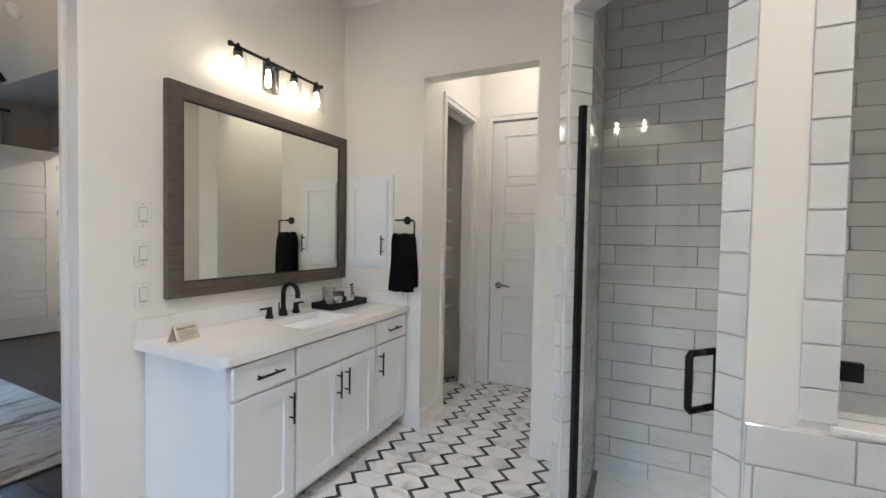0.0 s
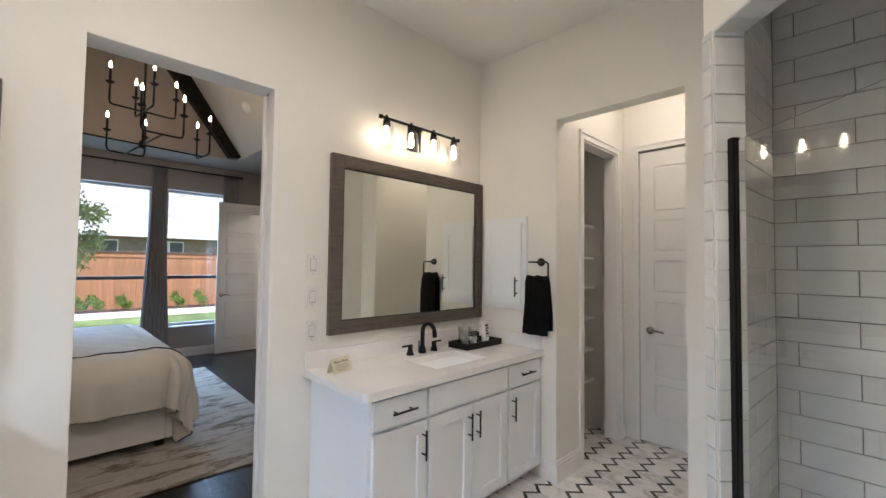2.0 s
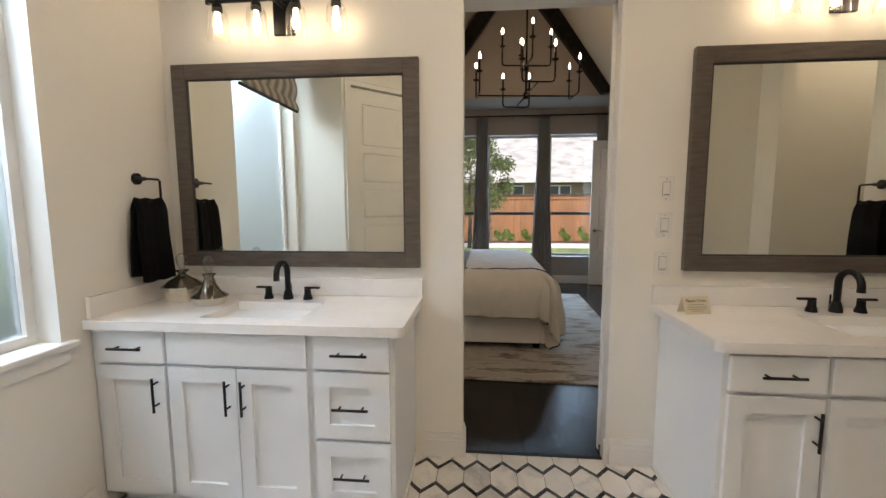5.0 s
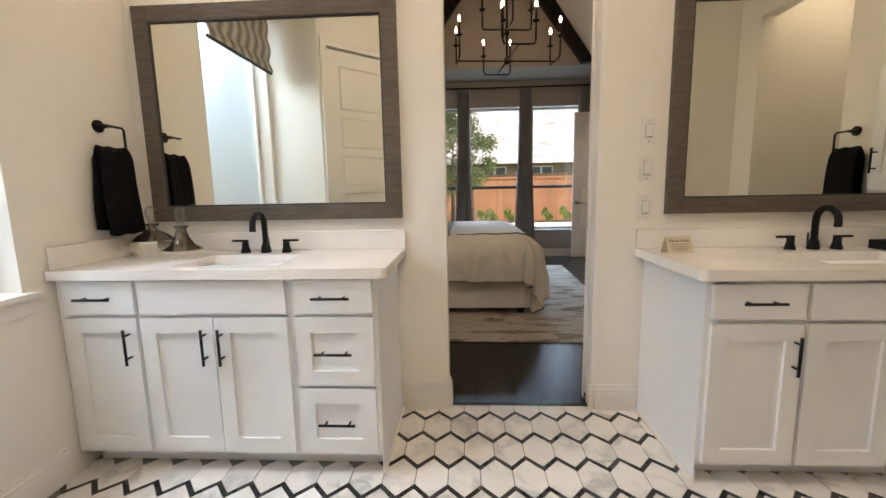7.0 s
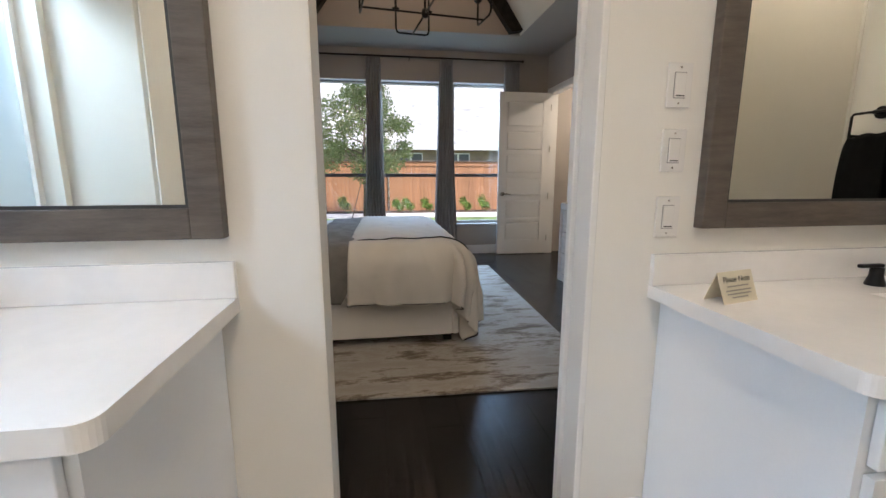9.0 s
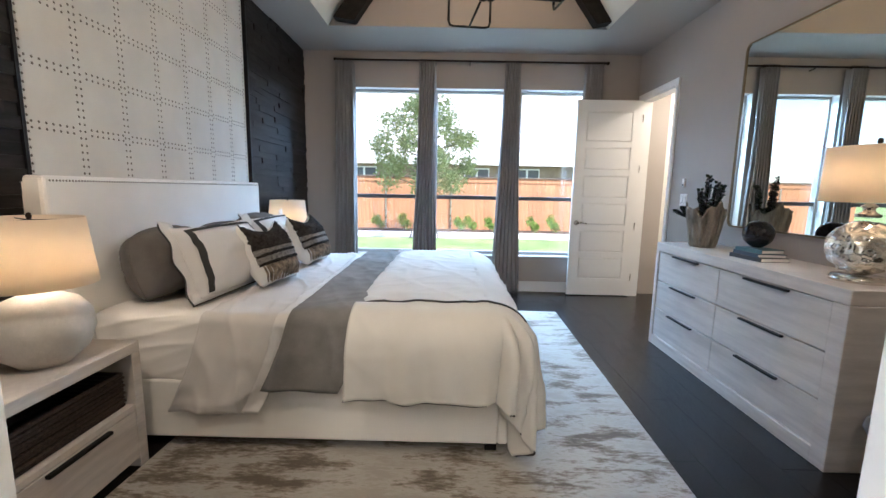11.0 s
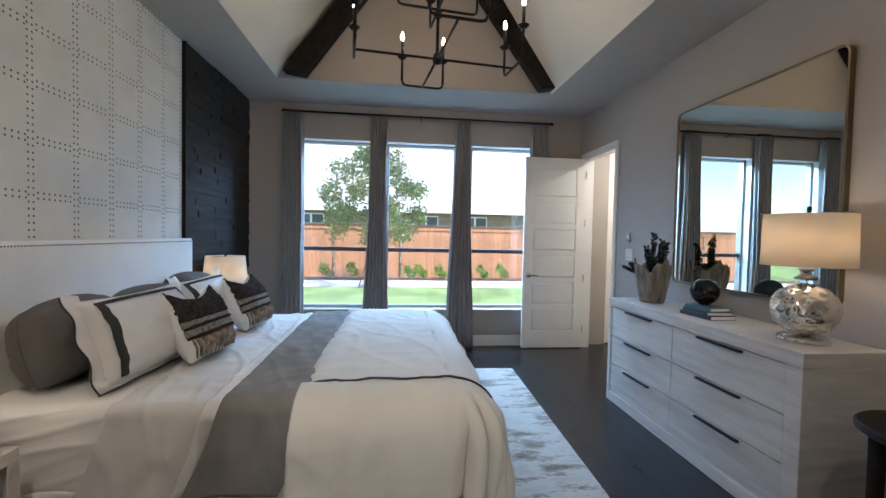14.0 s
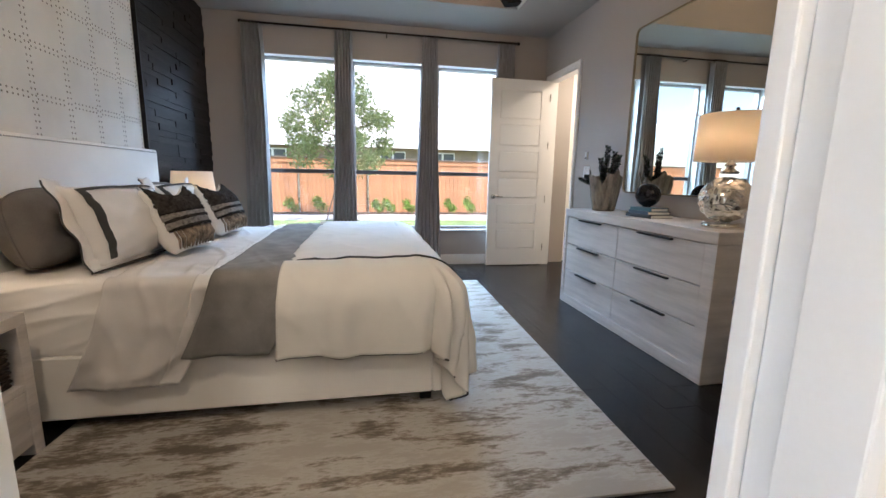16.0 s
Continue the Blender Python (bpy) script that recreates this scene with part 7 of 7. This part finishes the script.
R0 = -1.8735
for i in range(-1, 14):
    for j in range(-11, 31):
        xc = R0 + HR * i
        yc = 0.117 + HP * j + (HP / 2 if i % 2 else 0)
        if not on_bath_floor(xc, yc):
            continue
        lay(me_hex, HEX, xc, yc, "hex_tile", 0)
        xz = xc + hs + HW / 2
        lay(me_b, BARB, xz, yc, "band_tile", 1)
        lay(me_a, BARA, xz, yc - HP / 2, "band_tile", 1)
for nm, items, material in (("far_hex_tiles", rest_hex, MARBLE), ("far_band_tiles", rest_band, SLATE)):
    vs, fs = [], []
    for me, x, y in items:
        o = len(vs)
        vs += [(v.co.x + x, v.co.y + y, v.co.z) for v in me.vertices]
        fs += [tuple(o + k for k in p.vertices) for p in me.polygons]
    if vs:
        me = bpy.data.meshes.new(nm)
        me.from_pydata(vs, [], fs)
        me.materials.append(material)
        ob = new(nm, me)
        ob.parent = bath_floor
        tagged(ob, kind="stuff")

# ---- pieces: bedroom floorboards, along x ----
rp = random.Random(21)
W = 0.187
y = YD - 0.02
while y < 4.5:
    x = -7.2 - rp.uniform(0, 1.3)
    while x < -2.096:
        L = rp.choice((1.0, 1.35, 1.7, 2.0))
        a, b = max(x, -7.2), min(x + L, -2.0965)
        if b - a > 0.05 and (y < 2.9 or b < -5.5):
            me = tile_mesh("floorboard", [(a + 0.0008, y + 0.0008), (b - 0.0008, y + 0.0008), (b - 0.0008, y + W - 0.0008), (a + 0.0008, y + W - 0.0008)], FLOORWOOD, -0.012, 0.0, 0.0009)
            ob = new("floorboard", me)
            ob.parent = bed_floor
        x += L
    y += W

# ---- pieces: shower tiles ----


def brick_tile(w, h, material=TILE):
    key = (round(w, 3), round(h, 3))
    if key not in TILES:
        t, b = 0.008, 0.0022
        vs = [(0, 0, 0), (w, 0, 0), (w, 0, h), (0, 0, h), (0, -t + b, 0), (w, -t + b, 0), (w, -t + b, h), (0, -t + b, h), (b, -t, b), (w - b, -t, b), (w - b, -t, h - b), (b, -t, h - b)]
        fs = [(8, 9, 10, 11)] + [(a + i, a + (i + 1) % 4, a + 4 + (i + 1) % 4, a + 4 + i) for a in (0, 4) for i in range(4)]
        me = bpy.data.meshes.new("tile")
        me.from_pydata(vs, [], fs)
        me.materials.append(material)
        TILES[key] = me
    return TILES[key]


TILES = {}
TC, TL, TG, TZ = 0.1113, 0.405, 0.0035, 0.005


def tile_field(parent, p, q, z0, z1, lead=0.0, bond=True, off=0.001):
    """Courses of tile on the upright face from floor point p to q; the face looks to the right of the way from p to q."""
    p, q = Vector(p), Vector(q)
    d = q - p
    ln = d.length
    d.normalize()
    outw = Vector((d.y, -d.x))
    m0 = Matrix(((d.x, -outw.x, 0, p.x + outw.x * off), (d.y, -outw.y, 0, p.y + outw.y * off), (0, 0, 1, 0), (0, 0, 0, 1)))
    k = math.floor((z0 - TZ) / TC)
    while k * TC + TZ < z1 - 0.01:
        za, zb = max(z0, k * TC + TZ), min(z1, (k + 1) * TC + TZ)
        x = -lead - (TL / 2 if (k % 2 and bond) else 0)
        while x < ln:
            a, b = max(0, x), min(ln, x + TL)
            if b - a > 0.012 and zb - za > 0.012:
                ob = new("tile", brick_tile(b - a - TG, zb - za - TG))
                ob.parent = parent
                ob.matrix_basis = m0 @ Matrix.Translation((a + TG / 2, 0, za + TG / 2))
            x += TL
        k += 1


sw, bw_, kw = bpy.data.objects["wall_shower_diagonal"], bpy.data.objects["wall_shower_back"], bpy.data.objects["wall_shower_knee"]
tile_field(bw_, (-0.175, 2.60), (1.47, 2.60), 0.0, 2.75, 0.12)
tile_field(sw, tuple(DA + INN * 0.121 + Vector((0.004, 0.02))), (-0.186, 2.59), 0.0, 2.75, 0.0, True, 0.004)
tile_field(sw, tuple(DA), tuple(DJ), 0.0, OH, 0.0, False)
tile_field(sw, tuple(DJ), tuple(DJ + INN * T), 0.0, OH, 0.0, False)
tile_field(sw, tuple(DK), tuple(DM), 0.0, OH, 0.0, False)
tile_field(kw, tuple(DM), (1.47, KY), 0.0, 0.90, 0.385)
tile_field(kw, (0.392, KY), (0.47, KY), 0.922, OH, 0.0, False)
n_s = 7
for k in range(n_s):
    a, b = DJ + (DK - DJ) * (k / n_s) + DIR * 0.0018, DJ + (DK - DJ) * ((k + 1) / n_s) - DIR * 0.0018
    ob = new("soffit_tile", make_mesh("soffit_tile", slab(B(), [tuple(a + INN * 0.002), tuple(b + INN * 0.002), tuple(b + INN * (T - 0.002)), tuple(a + INN * (T - 0.002))], OH - 0.009, OH - 0.001), TILE))
    ob.parent = sw

# ---- pieces: stacked dark wood strips ----
fw = bpy.data.objects["wall_feature"]
rs = random.Random(9)
SH = 0.0545
YS = -1.262                       # mean face of the stacked strips
strips = {}
spare_v, spare_f = [], []
z = 0.0
while z < CR - 0.01:
    for x0, x1, near in ((-7.198, PX0 - 0.02, True), (PX1 + 0.02, -2.2, False)):
        x = x0 - rs.uniform(0, 0.3)
        while x < x1:
            L = rs.choice((0.28, 0.40, 0.55))
            a, b = max(x, x0), min(x + L, x1)
            x += L
            if b - a < 0.02:
                continue
            dep = rs.choice((0.004, 0.007, 0.010, 0.014))
            h = min(SH, CR - 0.001 - z) - 0.0006
            if near:
                key = (round(b - a, 2), dep, round(h, 3))
                if key not in strips:
                    strips[key] = make_mesh("wood_strip", bx(0, b - a - 0.0004, 0, dep + 0.0295, 0, h, 0), DARKSTRIP)
                ob = new("wood_strip", strips[key])
                ob.location = (a, YS - 0.0295, z)
                ob.parent = fw
            else:
                o = len(spare_v)
                spare_v += [(X, Y, Z) for X in (a, b - 0.001) for Y in (YS - 0.0295, YS + dep) for Z in (z, z + h)]
                spare_f += [tuple(o + i for i in q) for q in ((0, 1, 3, 2), (4, 6, 7, 5), (0, 4, 5, 1), (2, 3, 7, 6), (0, 2, 6, 4), (1, 5, 7, 3))]
    z += SH
me = bpy.data.meshes.new("far_wood_strips")
me.from_pydata(spare_v, [], spare_f)
me.materials.append(DARKSTRIP)
ob = new("far_wood_strips", me)
ob.parent = fw
tagged(ob, kind="stuff")
